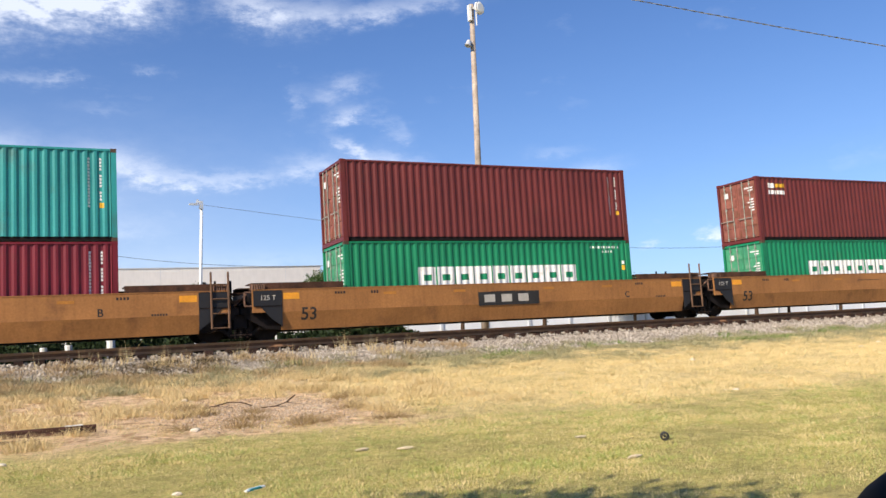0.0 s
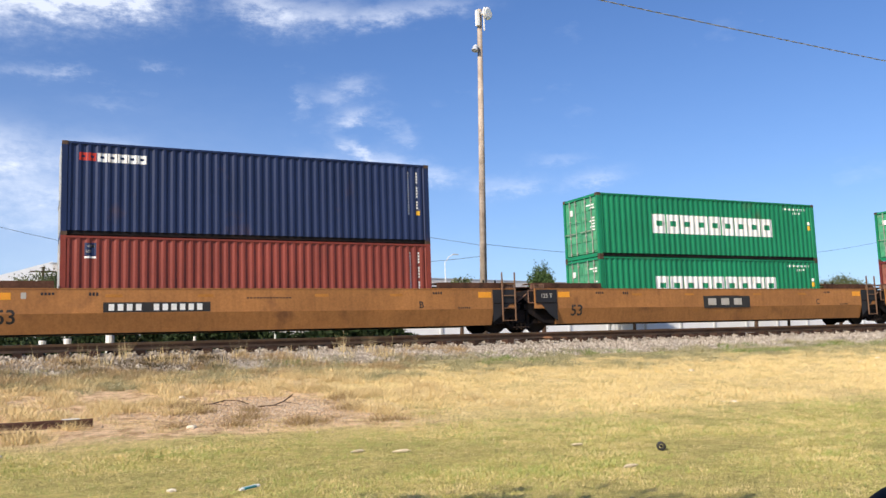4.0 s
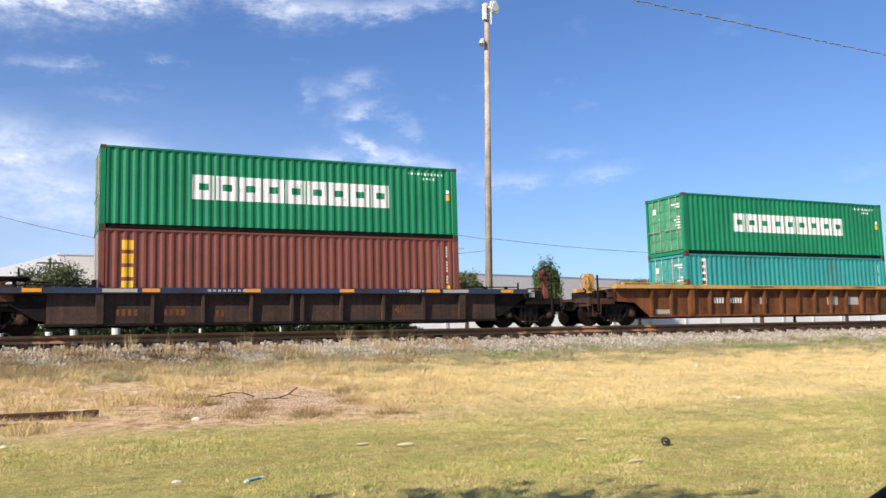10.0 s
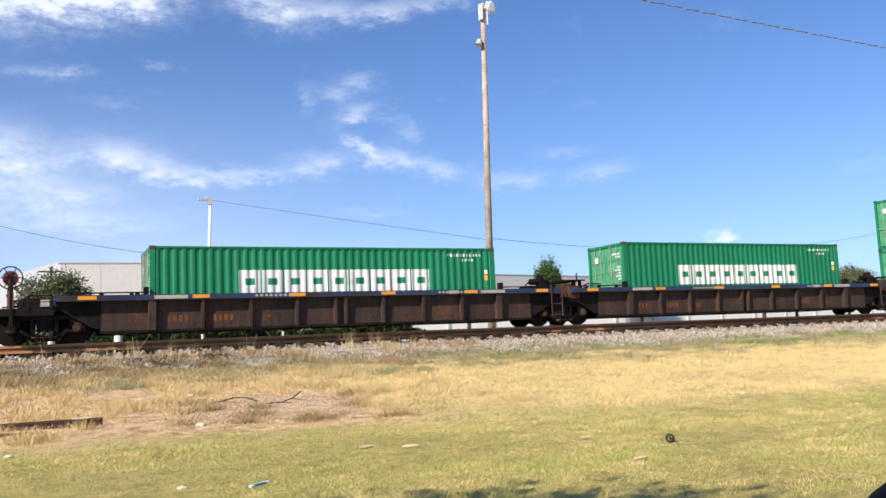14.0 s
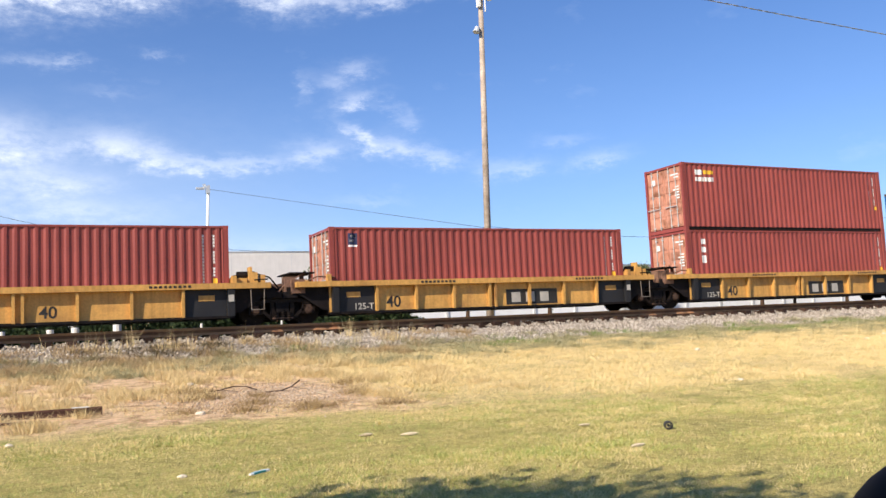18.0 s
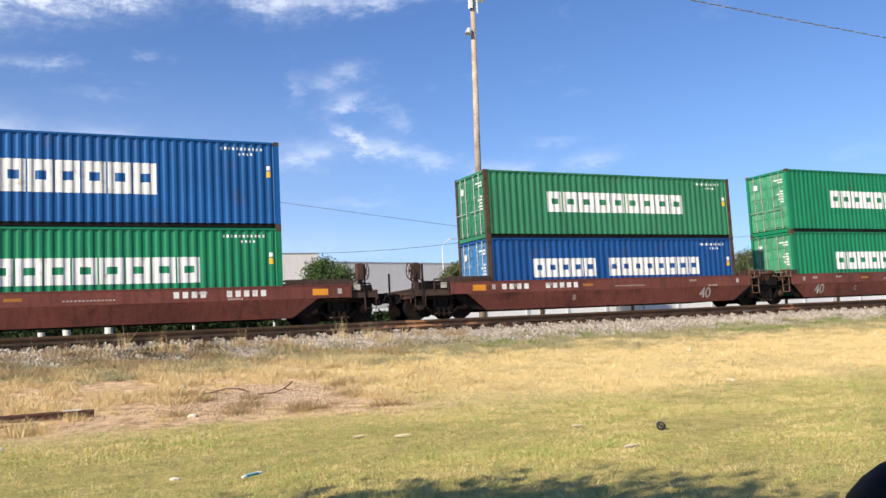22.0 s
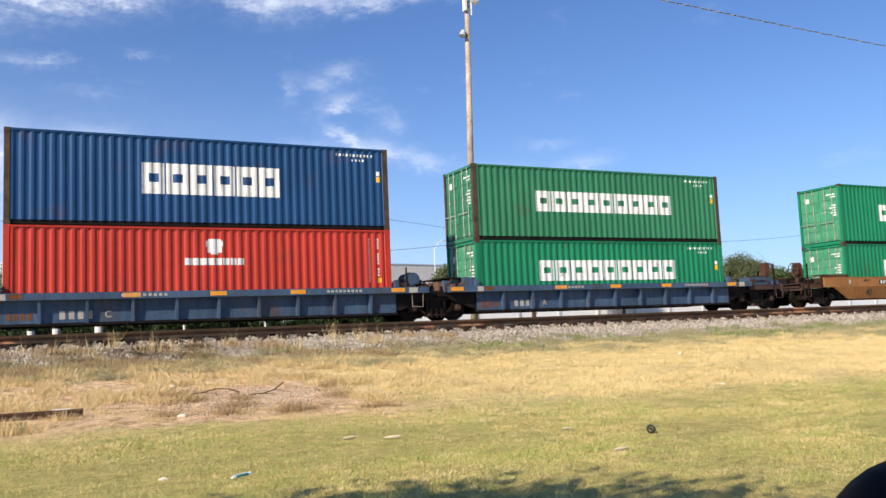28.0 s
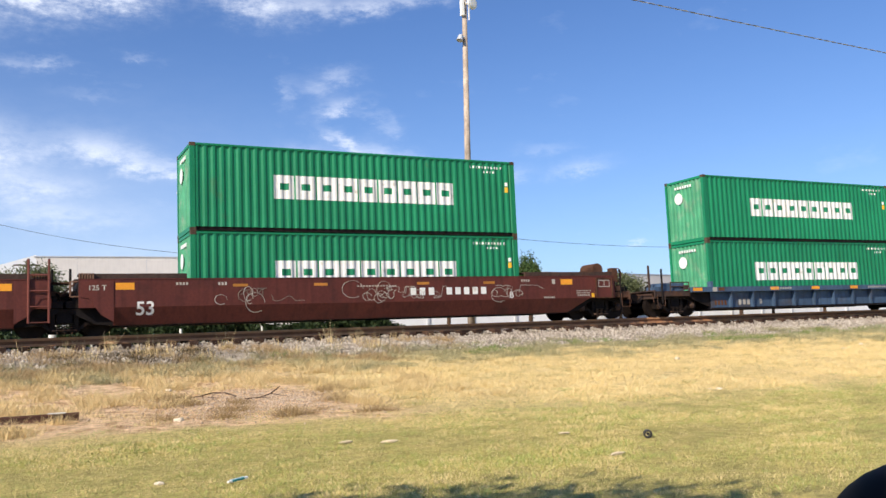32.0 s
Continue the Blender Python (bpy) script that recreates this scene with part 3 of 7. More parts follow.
def end_wall(h, sgn):
    def build(bm):
        lo, hi, pts = [], [], wave(2 * WIDE - 0.30, 0.25, 0.04)
        for y, d in pts:
            x = sgn * (HALF - 0.02 - d)
            lo.append(bm.verts.new((x, y, 0.15))), hi.append(bm.verts.new((x, y, h - 0.08)))
        for k in range(len(pts) - 1):
            bm.faces.new((lo[k], lo[k + 1], hi[k + 1], hi[k]))
    return build


def container(colour, h, mark, doors_left, label):
    root = new("shipping_container")
    tagged(root, label, "container", "containers on the train")
    mat = PAINT[colour]
    worn = CASTING if colour in ("dull_green", "steel_blue", "deep_blue") else mat
    for s in (-1, 1):
        part("side_panel", ("side_panel", h, s), side_panel(h, s), mat, root)
        part("top_rail", ("top_rail", h, s), boxes((-HALF + 0.15, HALF - 0.15, s * WIDE - (0.06 if s > 0 else 0), s * WIDE + (0.06 if s < 0 else 0), h - 0.075, h - 0.012)), mat, root)
        part("bottom_rail", ("bottom_rail", h, s), boxes((-HALF + 0.15, HALF - 0.15, s * (WIDE - 0.125) - (0.03 if s > 0 else 0), s * (WIDE - 0.125) + (0.03 if s < 0 else 0), 0.02, 0.175)), mat, root)
    part("roof", ("roof", h), lambda bm: [quad_box(bm, -HALF + 0.06, HALF - 0.06, -WIDE + 0.03, WIDE - 0.03, h - 0.05, h - 0.025)] +
         [quad_box(bm, -5.6 + 0.42 * k, -5.42 + 0.42 * k, -WIDE + 0.12, WIDE - 0.12, h - 0.026, h - 0.01) for k in range(27)], mat, root)
    part("floor", ("floor",), boxes((-HALF + 0.1, HALF - 0.1, -WIDE + 0.06, WIDE - 0.06, 0.03, 0.17)), SOOT, root)
    for sx in (-1, 1):
        for sy in (-1, 1):
            part("corner_post", ("corner_post", h, sx, sy), boxes((sx * HALF - (0.16 if sx > 0 else 0), sx * HALF + (0.16 if sx < 0 else 0),
                 sy * WIDE - (0.12 if sy > 0 else 0), sy * WIDE + (0.12 if sy < 0 else 0), 0.118, h - 0.118)), worn, root)
            for z in (0, h - 0.118):
                part("corner_casting", ("corner_casting", sx, sy, z), boxes((sx * (HALF + 0.004) - (0.178 if sx > 0 else 0), sx * (HALF + 0.004) + (0.178 if sx < 0 else 0),
                     sy * (WIDE + 0.004) - (0.162 if sy > 0 else 0), sy * (WIDE + 0.004) + (0.162 if sy < 0 else 0), z, z + 0.118)), CASTING if colour not in ("red", "scarlet", "orange", "maroon", "wine", "rose") else mat, root)
    dx = -1 if doors_left else 1
    turn = pose(0, 0, 0) if doors_left else pose(0, 0, 0, 0, 0, 180)
    # an end wall towards the sun takes the paler, sunlit copy of its paint
    part("end_wall", ("end_wall", h, -dx), end_wall(h, -dx), mat if doors_left else SUNLIT_END.get(colour, mat), root, "" if doors_left else "sun-faded end wall")
    for sx in (-1, 1):
        part("end_sill", ("end_sill", sx), boxes((sx * HALF - (0.09 if sx > 0 else 0), sx * HALF + (0.09 if sx < 0 else 0), -WIDE + 0.12, WIDE - 0.12, 0.01, 0.16)), mat, root)
        part("end_header", ("end_header", sx, h), boxes((sx * HALF - (0.09 if sx > 0 else 0), sx * HALF + (0.09 if sx < 0 else 0), -WIDE + 0.12, WIDE - 0.12, h - 0.12, h - 0.02)), mat, root)
    for y0, y1 in ((-WIDE + 0.12, 0), (0, WIDE - 0.12)):
        leaf = part("door", ("door", h, y0), door_leaf(h, y0, y1), SUNLIT_END.get(colour, mat), root, "sun-faded door leaf" if colour in SUNLIT_END else "", at=turn)
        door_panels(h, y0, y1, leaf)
        for y in (y0 + 0.32, y1 - 0.36):
            part("lock_rod", ("lock_rod", h, y), lock_rod(h, y), ROD if colour not in ("green", "red", "maroon") else PALE_ROD, leaf, smooth=False)
        if y0 < 0:
            tagged(part("door_writing", ("door_writing", h), boxes(*[(-HALF + 0.016, -HALF + 0.026, -0.95, -0.95 + w, h - d - 0.06, h - d)
                 for w, d in ((0.50, 0.42), (0.28, 0.54), (0.24, 0.96), (0.36, 1.08), (0.24, 1.20), (0.30, 1.32), (0.22, 1.44))]), WHITE, leaf), kind="stuff")
        else:
            part("door_mark", ("door_mark", h), boxes((-HALF + 0.016, -HALF + 0.026, 0.56, 0.80, h - 0.72, h - 0.48)), WHITE, leaf)
    line = colour in ("green", "dull_green", "blue", "steel_blue", "deep_blue")
    for nm, mt, rects in MARKS[mark](h):
        tagged(part(nm, (nm, mark, h), painted(rects, h), mt, root), kind="stuff" if len(rects) > 1 else "")
    tagged(part("box_number", ("box_number", h, line), painted(data_marks(h, line), h), WHITE, root, "small white painted writing"), kind="stuff")
    for k, spot in enumerate([(11.76, 11.89, 1.0, 1.2)] if line else [(11.68, 11.82, 1.70, 1.86)]):
        part("caution_label", ("caution_label", h, line, k), painted([spot], h), YELLOW, root, "small yellow caution label")
    if not doors_left:
        part("end_mark", ("end_mark", h), lambda bm: rod(bm, (-HALF - 0.012, 0.35, h - 0.85), (-HALF - 0.002, 0.35, h - 0.85), 0.26, 14), WHITE, root, "round white mark")
        part("end_number", ("end_number", h), boxes(*[(-HALF - 0.012, -HALF - 0.002, -0.5 + 0.16 * k, -0.40 + 0.16 * k, h - 0.42, h - 0.30) for k in range(7)]), WHITE, root)
    return root


# ---- well cars ----
SIDE = 1.50
WHEEL = 0.46
REACH = {53: (9.78, 11.82), 48: (9.06, 11.0), 40: (7.83, 9.98)}       # from a well's middle to the shared bogie, and to the coupling


def make_wheelset(bm):
    for s in (-1, 1):
        y = s * 0.755
        for y0, y1, r in ((y - 0.06, y + 0.06, WHEEL), (y - s * 0.10, y - s * 0.05, WHEEL + 0.026), (y + s * 0.06, y + s * 0.13, 0.16)):
            rod(bm, (0, y0, 0), (0, y1, 0), r, 24)
        rod(bm, (0, s * 0.88, 0), (0, s * 1.17, 0), 0.10, 10)
        for k in range(3):
            a = k * math.tau / 3
            rod(bm, (0.055 * math.cos(a), s * 1.165, 0.055 * math.sin(a)), (0.055 * math.cos(a), s * 1.19, 0.055 * math.sin(a)), 0.02, 6)
    rod(bm, (0, -0.9, 0), (0, 0.9, 0), 0.085, 10)


def make_sideframe(s):
    """A cast truss: arched top chord, dipped bottom chord, two columns and a pedestal over each axle."""
    def build(bm):
        y0, y1 = (0.94, 1.13) if s > 0 else (-1.13, -0.94)
        prism(bm, ((-1.06, 0.60), (-0.60, 0.72), (0.60, 0.72), (1.06, 0.60), (1.06, 0.70), (0.62, 0.84), (-0.62, 0.84), (-1.06, 0.70)), y0, y1)
        prism(bm, ((-0.72, 0.44), (-0.36, 0.13), (0.36, 0.13), (0.72, 0.44), (0.72, 0.54), (0.34, 0.25), (-0.34, 0.25), (-0.72, 0.54)), y0, y1)
        for k in (-1, 1):
            prism(bm, ((k * 0.27, 0.24), (k * 0.39, 0.28), (k * 0.39, 0.73), (k * 0.27, 0.73)), y0, y1)
            prism(bm, ((k * 0.66, 0.34), (k * 0.78, 0.34), (k * 0.80, 0.61), (k * 0.66, 0.69)), y0, y1)
            prism(bm, ((k * 0.98, 0.34), (k * 1.10, 0.34), (k * 1.10, 0.69), (k * 0.98, 0.63)), y0, y1)
            quad_box(bm, k * 0.31 - 0.05, k * 0.31 + 0.05, y0 - 0.02 if s < 0 else y1 - 0.01, y0 + 0.01 if s < 0 else y1 + 0.02, 0.36, 0.46)
    return build


def make_bearing(bm):
    """End cap of an axle with its bolts, on the camera's side."""
    rod(bm, (0, -1.15, 0), (0, -1.03, 0), 0.135, 14)
    rod(bm, (0, -1.20, 0), (0, -1.15, 0), 0.085, 12, 0.105)
    quad_box(bm, -0.16, 0.16, -1.13, -1.0, 0.10, 0.17)


def make_springs(s):
    def build(bm):
        for k in range(3):
            for j in range(4):
                rod(bm, (-0.2 + 0.2 * k, s * 1.19, 0.15 + 0.07 * j), (-0.2 + 0.2 * k, s * 1.19, 0.19 + 0.07 * j), 0.075, 10)
    return build


def make_brake_beam(bm):
    for x in (-0.30, 0.30):
        rod(bm, (x, -1.02, 0.33), (x, 1.02, 0.33), 0.035, 6)
    rod(bm, (-0.34, -1.17, 0.20), (0.34, -1.17, 0.20), 0.03, 6)
    for x in (-0.2, 0.0, 0.2):
        rod(bm, (x, -1.18, 0.10), (x, -1.18, 0.30), 0.022, 5)


WHEELSETS = []                                    # (wheelset, its place along the train)


def bogie(parent, x, along):
    # the last two boxes are added fill that stops light showing through
    b = part("bogie", ("bolster",), boxes((-0.22, 0.22, -1.12, 1.12, 0.42, 0.74), (-0.5, 0.5, -0.35, 0.35, 0.66, 0.86), (-0.62, -0.24, -0.62, 0.62, 0.20, 0.80), (0.24, 0.62, -0.62, 0.62, 0.20, 0.80)), SOOT, parent, "black four-wheel bogie", at=pose(x, 0, 0))
    for s in (-1, 1):
        part("side_frame", ("side_frame", s), make_sideframe(s), IRON, b)
        part("spring_nest", ("spring_nest", s), make_springs(s), IRON, b)["kind"] = "stuff"
    for dx in (-0.89, 0.89):
        w = part("wheelset", ("wheelset",), make_wheelset, IRON, b, at=pose(dx, 0, WHEEL))
        WHEELSETS.append((w, along + x + dx))
        part("bearing", ("bearing",), make_bearing, RUST_CAP, b, "rust-brown axle bearing", at=pose(dx, 0, WHEEL))
    part("brake_beam", ("brake_beam",), make_brake_beam, DUSTY, b, "dusty brake beam between the wheels")
    return b


def loop(bm, pts, r, n=6):
    for p, q in zip(pts, pts[1:]):
        rod(bm, p, q, r, n)


def end_gear(root, sgn, body, joint, free, mat, tall, paint, kind, chord):
    """What stands between a well's end and its neighbour. sgn: which end; chord: underside of the top chord."""
    def put(name, key, specs, mt, label=""):
        out = [(min(sgn * a, sgn * b), max(sgn * a, sgn * b), c, d, e, f) for a, b, c, d, e, f in specs]
        return part(name, (name, sgn, key, body, joint), boxes(*out), mt, root, label)

    def bars(name, key, lines, mt, label="", r=0.022):
        def build(bm):
            for pts in lines:
                loop(bm, [(sgn * x, y, z) for x, y, z in pts], r)
        return part(name, (name, sgn, key, body, joint), build, mt, root, label)

    def drum(name, a, b, r, mt, label=""):
        return part(name, (name, sgn, body, joint, a), lambda bm: rod(bm, (sgn * a[0], a[1], a[2]), (sgn * b[0], b[1], b[2]), r, 16), mt, root, label)

    def hose(x0, x1, y, z, drop, n=9):
        return [(x0 + (x1 - x0) * k / n, y, z - drop * 4 * (k / n) * (1 - k / n)) for k in range(n + 1)]

    def stirrup(x0, x1, top, low, mt):
        y = -SIDE + 0.02
        bars("stirrup_step", low, [[(x0, y, top), (x0 + 0.02, y, low), (x1 - 0.02, y, low), (x1, y, top)]], mt, "bent steel stirrup step", 0.015)
    family = kind[:-2]
    if not free:
        put("draft_sill", tall, [(body - 0.4, joint + 0.1, -0.34, 0.34, 0.72, 1.02)], SOOT)
        put("bolster_arm", tall, [(joint - 0.55, joint - 0.05, -1.25, 1.25, 0.86, 1.06)], SOOT)
        for s in (-1, 1):
            put("side_bearing", (tall, s), [(joint - 0.62, joint - 0.22, s - 0.16, s + 0.16, 1.06, 1.22)], SOOT)
        drum("yoke", (joint - 0.12, 0, 0.98), (joint - 0.12, 0, 1.30), 0.34, GEAR, "rusty articulation casting")
        part("yoke_arm", ("yoke_arm", sgn, body, joint), lambda bm: prism(bm, [(sgn * x, z) for x, z in ((joint - 0.7, 1.04), (joint - 0.1, 1.0), (joint + 0.14, 1.12), (joint + 0.02, 1.34), (joint - 0.3, 1.42), (joint - 0.7, 1.26))], -0.52, -0.24), DUSTY, root, "dusty brown casting arm")
        for k, line in enumerate((hose(body - 0.2, joint + 0.15, -0.75, 1.22, 0.34), hose(body - 0.1, joint + 0.2, -0.55, 1.34, 0.18))):
            bars("air_hose", (tall, k), [line], SOOT, r=0.032)
        bars("brake_rod", tall, [[(body - 0.2, -1.0, 0.98), (joint - 0.2, -0.95, 0.86)]], SOOT, r=0.03)
        if family in ("tan", "red5", "red") and tall > 1.5:
            ladder_paint = LADDER if paint is TAN else OXIDE
            if sgn > 0:
                x0, x1, y = body - 0.60, body - 0.06, -SIDE - 0.07
                ld = bars("ladder", tall, [[(x0, y, 0.42), (x0, y, tall + 0.62)], [(x1, y, 0.42), (x1, y, tall + 0.62)]], ladder_paint, "steel end ladder", 0.034)
                for k in range(4):
                    part("rung", ("rung", sgn, body, k), lambda bm: rod(bm, (sgn * x0, y, 0.44 + 0.46 * k), (sgn * x1, y, 0.44 + 0.46 * k), 0.022, 6), ladder_paint, ld)
                put("grating", tall, [(body - 0.5 + 0.075 * k, body - 0.46 + 0.075 * k, -SIDE - 0.02, -SIDE + 0.3, tall + 0.03, tall + 0.20) for k in range(6)], DUSTY, "dusty end grating")["kind"] = "stuff"
                put("crossover_plate", tall, [(body, joint + 0.2, -0.9, -0.1, tall - 0.06, tall - 0.02)], GEAR)
            else:
                for k, x in enumerate((body + 0.08, body + 0.62)):
                    bars("stanchion", (tall, k), [[(x, 1.36, 1.0), (x, 1.36, tall + 0.58)]], SOOT, r=0.04)
                put("grating", tall, [(body - 0.42 + 0.075 * k, body - 0.38 + 0.075 * k, -SIDE - 0.02, -SIDE + 0.3, tall + 0.03, tall + 0.20) for k in range(6)], DUSTY, "dusty end grating")["kind"] = "stuff"
                bars("handrail", tall, [[(body - 0.1, -1.4, tall - 0.5), (body + 0.22, -1.4, tall - 0.5), (body + 0.22, -1.4, tall - 0.05), (body - 0.1, -1.4, tall - 0.05)], [(body + 0.1, -1.2, tall - 0.1), (joint + 0.1, -1.0, tall - 0.45)]], DUSTY, r=0.03)
            return
        if family == "red":
            for k, (z0, z1) in enumerate(((tall - 0.08, tall + 0.22),)):
                bars("handrail", (tall, k), [[(body, -1.46, z0), (body + 0.62, -1.46, z0), (body + 0.62, -1.46, z1), (body, -1.46, z1), (body, -1.46, z0)], [(body + 0.30, -1.46, z0), (body + 0.30, -1.46, z1)]], DUSTY, "dusty handrail frame", 0.026)
            bars("ladder", tall, [[(body + 0.12, -1.44, tall), (body + 0.14, -1.44, 0.52), (body + 0.52, -1.44, 0.52), (body + 0.54, -1.44, tall)], [(body + 0.13, -1.44, 0.84), (body + 0.53, -1.44, 0.84)]], DUSTY, "bent step ladder", 0.02)
            put("crossover_plate", tall, [(body - 0.1, joint - 0.15, -1.2, 0.9, tall + 0.08, tall + 0.12)], GEAR, "worn crossover plate")
            put("bracket", tall, [(body + 0.1, body + 0.35, -1.25, -1.0, 1.02, tall + 0.08), (body + 0.62, body + 0.82, -1.15, -0.8, 1.02, tall + 0.2), (joint - 0.3, joint - 0.02, -1.1, -0.7, 1.06, tall + 0.04)], GEAR)
            bars("brake_pipe", tall, [[(body - 0.3, -1.25, tall + 0.03), (body + 0.5, -1.25, tall - 0.1), (joint, -1.0, tall + 0.16), (joint + 0.2, -0.9, tall - 0.2)], [(body + 0.3, -0.8, tall + 0.24), (joint + 0.12, -0.8, tall + 0.28)]], DUSTY, r=0.026)
            return
        dark = family == "dark"
        high = 0.0 if not dark else -0.05
        if dark and sgn > 0:
            x0, x1, y = body - 0.42, body + 0.04, -SIDE - 0.06
            ld = bars("ladder", tall, [[(x0, y, 0.34), (x0, y, tall + 0.12)], [(x1, y, 0.34), (x1, y, tall + 0.12)]], COAL, "dark steel ladder", 0.026)
            for k in range(3):
                part("rung", ("rung", sgn, body, tall, k), lambda bm: rod(bm, (sgn * x0, y, 0.40 + 0.40 * k), (sgn * x1, y, 0.40 + 0.40 * k), 0.02, 6), COAL, ld)
        if sgn > 0:
            if not dark:
                stirrup(body - 0.66, body - 0.22, chord, 0.50, STENCIL)
            case = mat if not dark else SOOT
            put("valve_box", tall, [(body - 1.25, body - 0.72, -1.25, -0.8, tall, tall + 0.17 + high)], case)
            put("valve_bracket", tall, [(body - 0.66, body - 0.36, -1.2, -0.85, tall, tall + 0.36), (body - 0.62, body - 0.54, -1.2, -0.85, tall + 0.36, tall + 0.54), (body - 0.26, body - 0.1, -1.15, -0.7, tall - 0.1, tall + 0.28)], case)
            if paint is SLATE:
                drum("air_tank", (body - 0.45, -1.22, tall + 0.30), (body - 0.45, -0.35, tall + 0.30), 0.24, SLATE, "round blue brake air tank")
                bars("stanchion", tall, [[(body - 0.72, -1.2, tall), (body - 0.72, -1.2, tall + 0.72)]], SOOT, r=0.035)
            else:
                drum("air_tank", (body - 1.0, -1.0, tall + 0.28), (body - 0.42, -1.0, tall + 0.28), 0.12, SOOT, "small black brake cylinder")
            bars("brake_pipe", tall, [[(body - 1.4, -1.1, tall + 0.03), (body - 1.1, -1.05, tall + 0.26), (body - 0.3, -1.05, tall + 0.3), (body + 0.1, -0.9, tall + 0.2), (joint + 0.1, -0.7, 1.1)], [(body - 0.5, -1.3, tall + 0.1), (body - 0.05, -1.3, tall + 0.12)]], SOOT, r=0.026)
        else:
            put("crossover_plate", tall, [(body - 0.75, body + 0.12, -1.15, 0.5, tall + 0.30, tall + 0.345)], SOOT, "dark checkered crossover plate")
            put("plate_post", tall, [(body - 0.4, body - 0.28, -1.0, -0.85, tall, tall + 0.30), (body - 0.66, body - 0.6, -1.0, -0.85, tall, tall + 0.30)], DUSTY if not dark else SOOT)
            put("casting_lug", tall, [(body - 0.35, body + 0.1, -1.3, -0.9, 1.0, tall + 0.10), (body - 0.1, body + 0.28, -1.1, -0.7, 1.0, tall + 0.2)], DUSTY if not dark else GEAR)
            bars("brake_pipe", tall, [[(body - 1.4, -1.25, tall + 0.15), (body - 0.8, -1.25, tall + 0.18), (body - 0.5, -1.2, tall + 0.06)], [(body - 0.2, -1.2, tall + 0.22), (body + 0.25, -1.0, tall - 0.05), (joint + 0.1, -0.8, 0.95)]], DUSTY if not dark else SOOT, r=0.028)
            bars("stanchion", tall, [[(body - 0.45, -1.0, tall + 0.34), (body - 0.45, -1.0, tall + (0.62 if paint is SLATE or dark else 0.40))]], SOOT, r=0.03)
            if paint is SLATE:
                put("equipment_box", tall, [(HALF + 0.1, HALF + 0.62, -1.3, -0.85, tall, tall + 0.34)], SLATE, "blue-grey equipment box")
                put("end_bracket", tall, [(body - 0.1, body + 0.12, -1.3, -1.1, tall - 0.2, tall + 0.22)], SLATE)
        return
    # the coupled end
    deck = joint - 0.62
    put("draft_sill", tall, [(body - 0.4, joint - 0.35, -0.33, 0.33, 0.66, 0.98)], SOOT)
    put("end_deck", tall, [(body, deck, -1.36, 1.36, 0.98, 1.06)], mat)
    put("end_beam", tall, [(deck - 0.06, deck, -1.42, 1.42, 0.76, 1.10)], COAL)
    for s in (-1, 1):
        put("deck_beam", (tall, s), [(body, deck, s * 1.32 - 0.05, s * 1.32 + 0.05, 0.84, 1.0)], mat)
    put("coupler", tall, [(joint - 0.62, joint - 0.1, -0.13, 0.13, 0.72, 0.96), (joint - 0.16, joint + 0.06, -0.22, 0.16, 0.66, 1.02)], IRON, "rusty knuckle coupler")
    bars("stanchion", (tall, 0), [[(deck - 0.45, -1.38, 0.55), (deck - 0.45, -1.38, 1.98)]], SOOT, r=0.042)
    bars("stanchion", (tall, 1), [[(deck - 0.3, 1.38, 1.0), (deck - 0.3, 1.38, 1.85)]], SOOT, r=0.04)
    stirrup(deck - 0.5, deck - 0.08, 1.0, 0.46, mat)
    bars("handrail", tall, [[(body + 0.05, -1.38, 1.04), (body + 0.05, -1.38, 1.42), (deck - 0.9, -1.38, 1.42), (deck - 0.9, -1.38, 1.04)], [(body + 0.05, -1.38, 1.24), (deck - 0.9, -1.38, 1.24)]], mat, r=0.026)
    bars("uncoupling_lever", tall, [[(deck + 0.05, -1.40, 0.6), (deck + 0.05, -1.35, 0.9), (deck + 0.1, -0.3, 0.98)]], GEAR, r=0.016)
    for k, line in enumerate((hose(deck, joint, -0.5, 0.84, 0.24), hose(deck + 0.06, joint - 0.02, -0.7, 0.92, 0.32))):
        bars("brake_hose", (tall, k), [line], SOOT, r=0.03)
    put("brake_bracket", tall, [(body + 0.25, body + 0.95, -0.95, -0.40, 1.06, 1.30)], SOOT)
    put("valve_box", tall, [(body + 0.1, body + 0.5, 0.2, 0.9, 1.06, 1.40)], SOOT)
    bars("brake_rigging", tall, [[(body - 0.2, -0.8, 1.12), (body + 0.5, -0.8, 1.20), (deck - 0.2, -0.8, 1.12)], [(body + 0.3, -1.15, 1.06), (body + 0.4, -1.15, 1.34), (body + 0.8, -1.15, 1.34), (body + 0.9, -1.15, 1.06)],
         [(deck - 0.8, -0.6, 1.06), (deck - 0.3, -0.6, 1.5)], [(body + 0.15, -0.5, 1.3), (deck - 0.4, -0.5, 1.34)]], SOOT, r=0.028)
    put("number_card", tall, [(body + 0.12, body + 0.36, -1.40, -1.385, 1.10, 1.30)], FADED if paint in (COAL, OXIDE) else mat)
    if paint is SLATE:
        put("equipment_box", tall, [(body + 0.2, deck - 0.5, -1.25, -0.6, 1.06, 1.40)], SLATE, "blue-grey equipment box")
        put("step_box", tall, [(deck - 0.46, deck - 0.1, -1.3, -0.8, 1.06, 1.24)], SLATE)
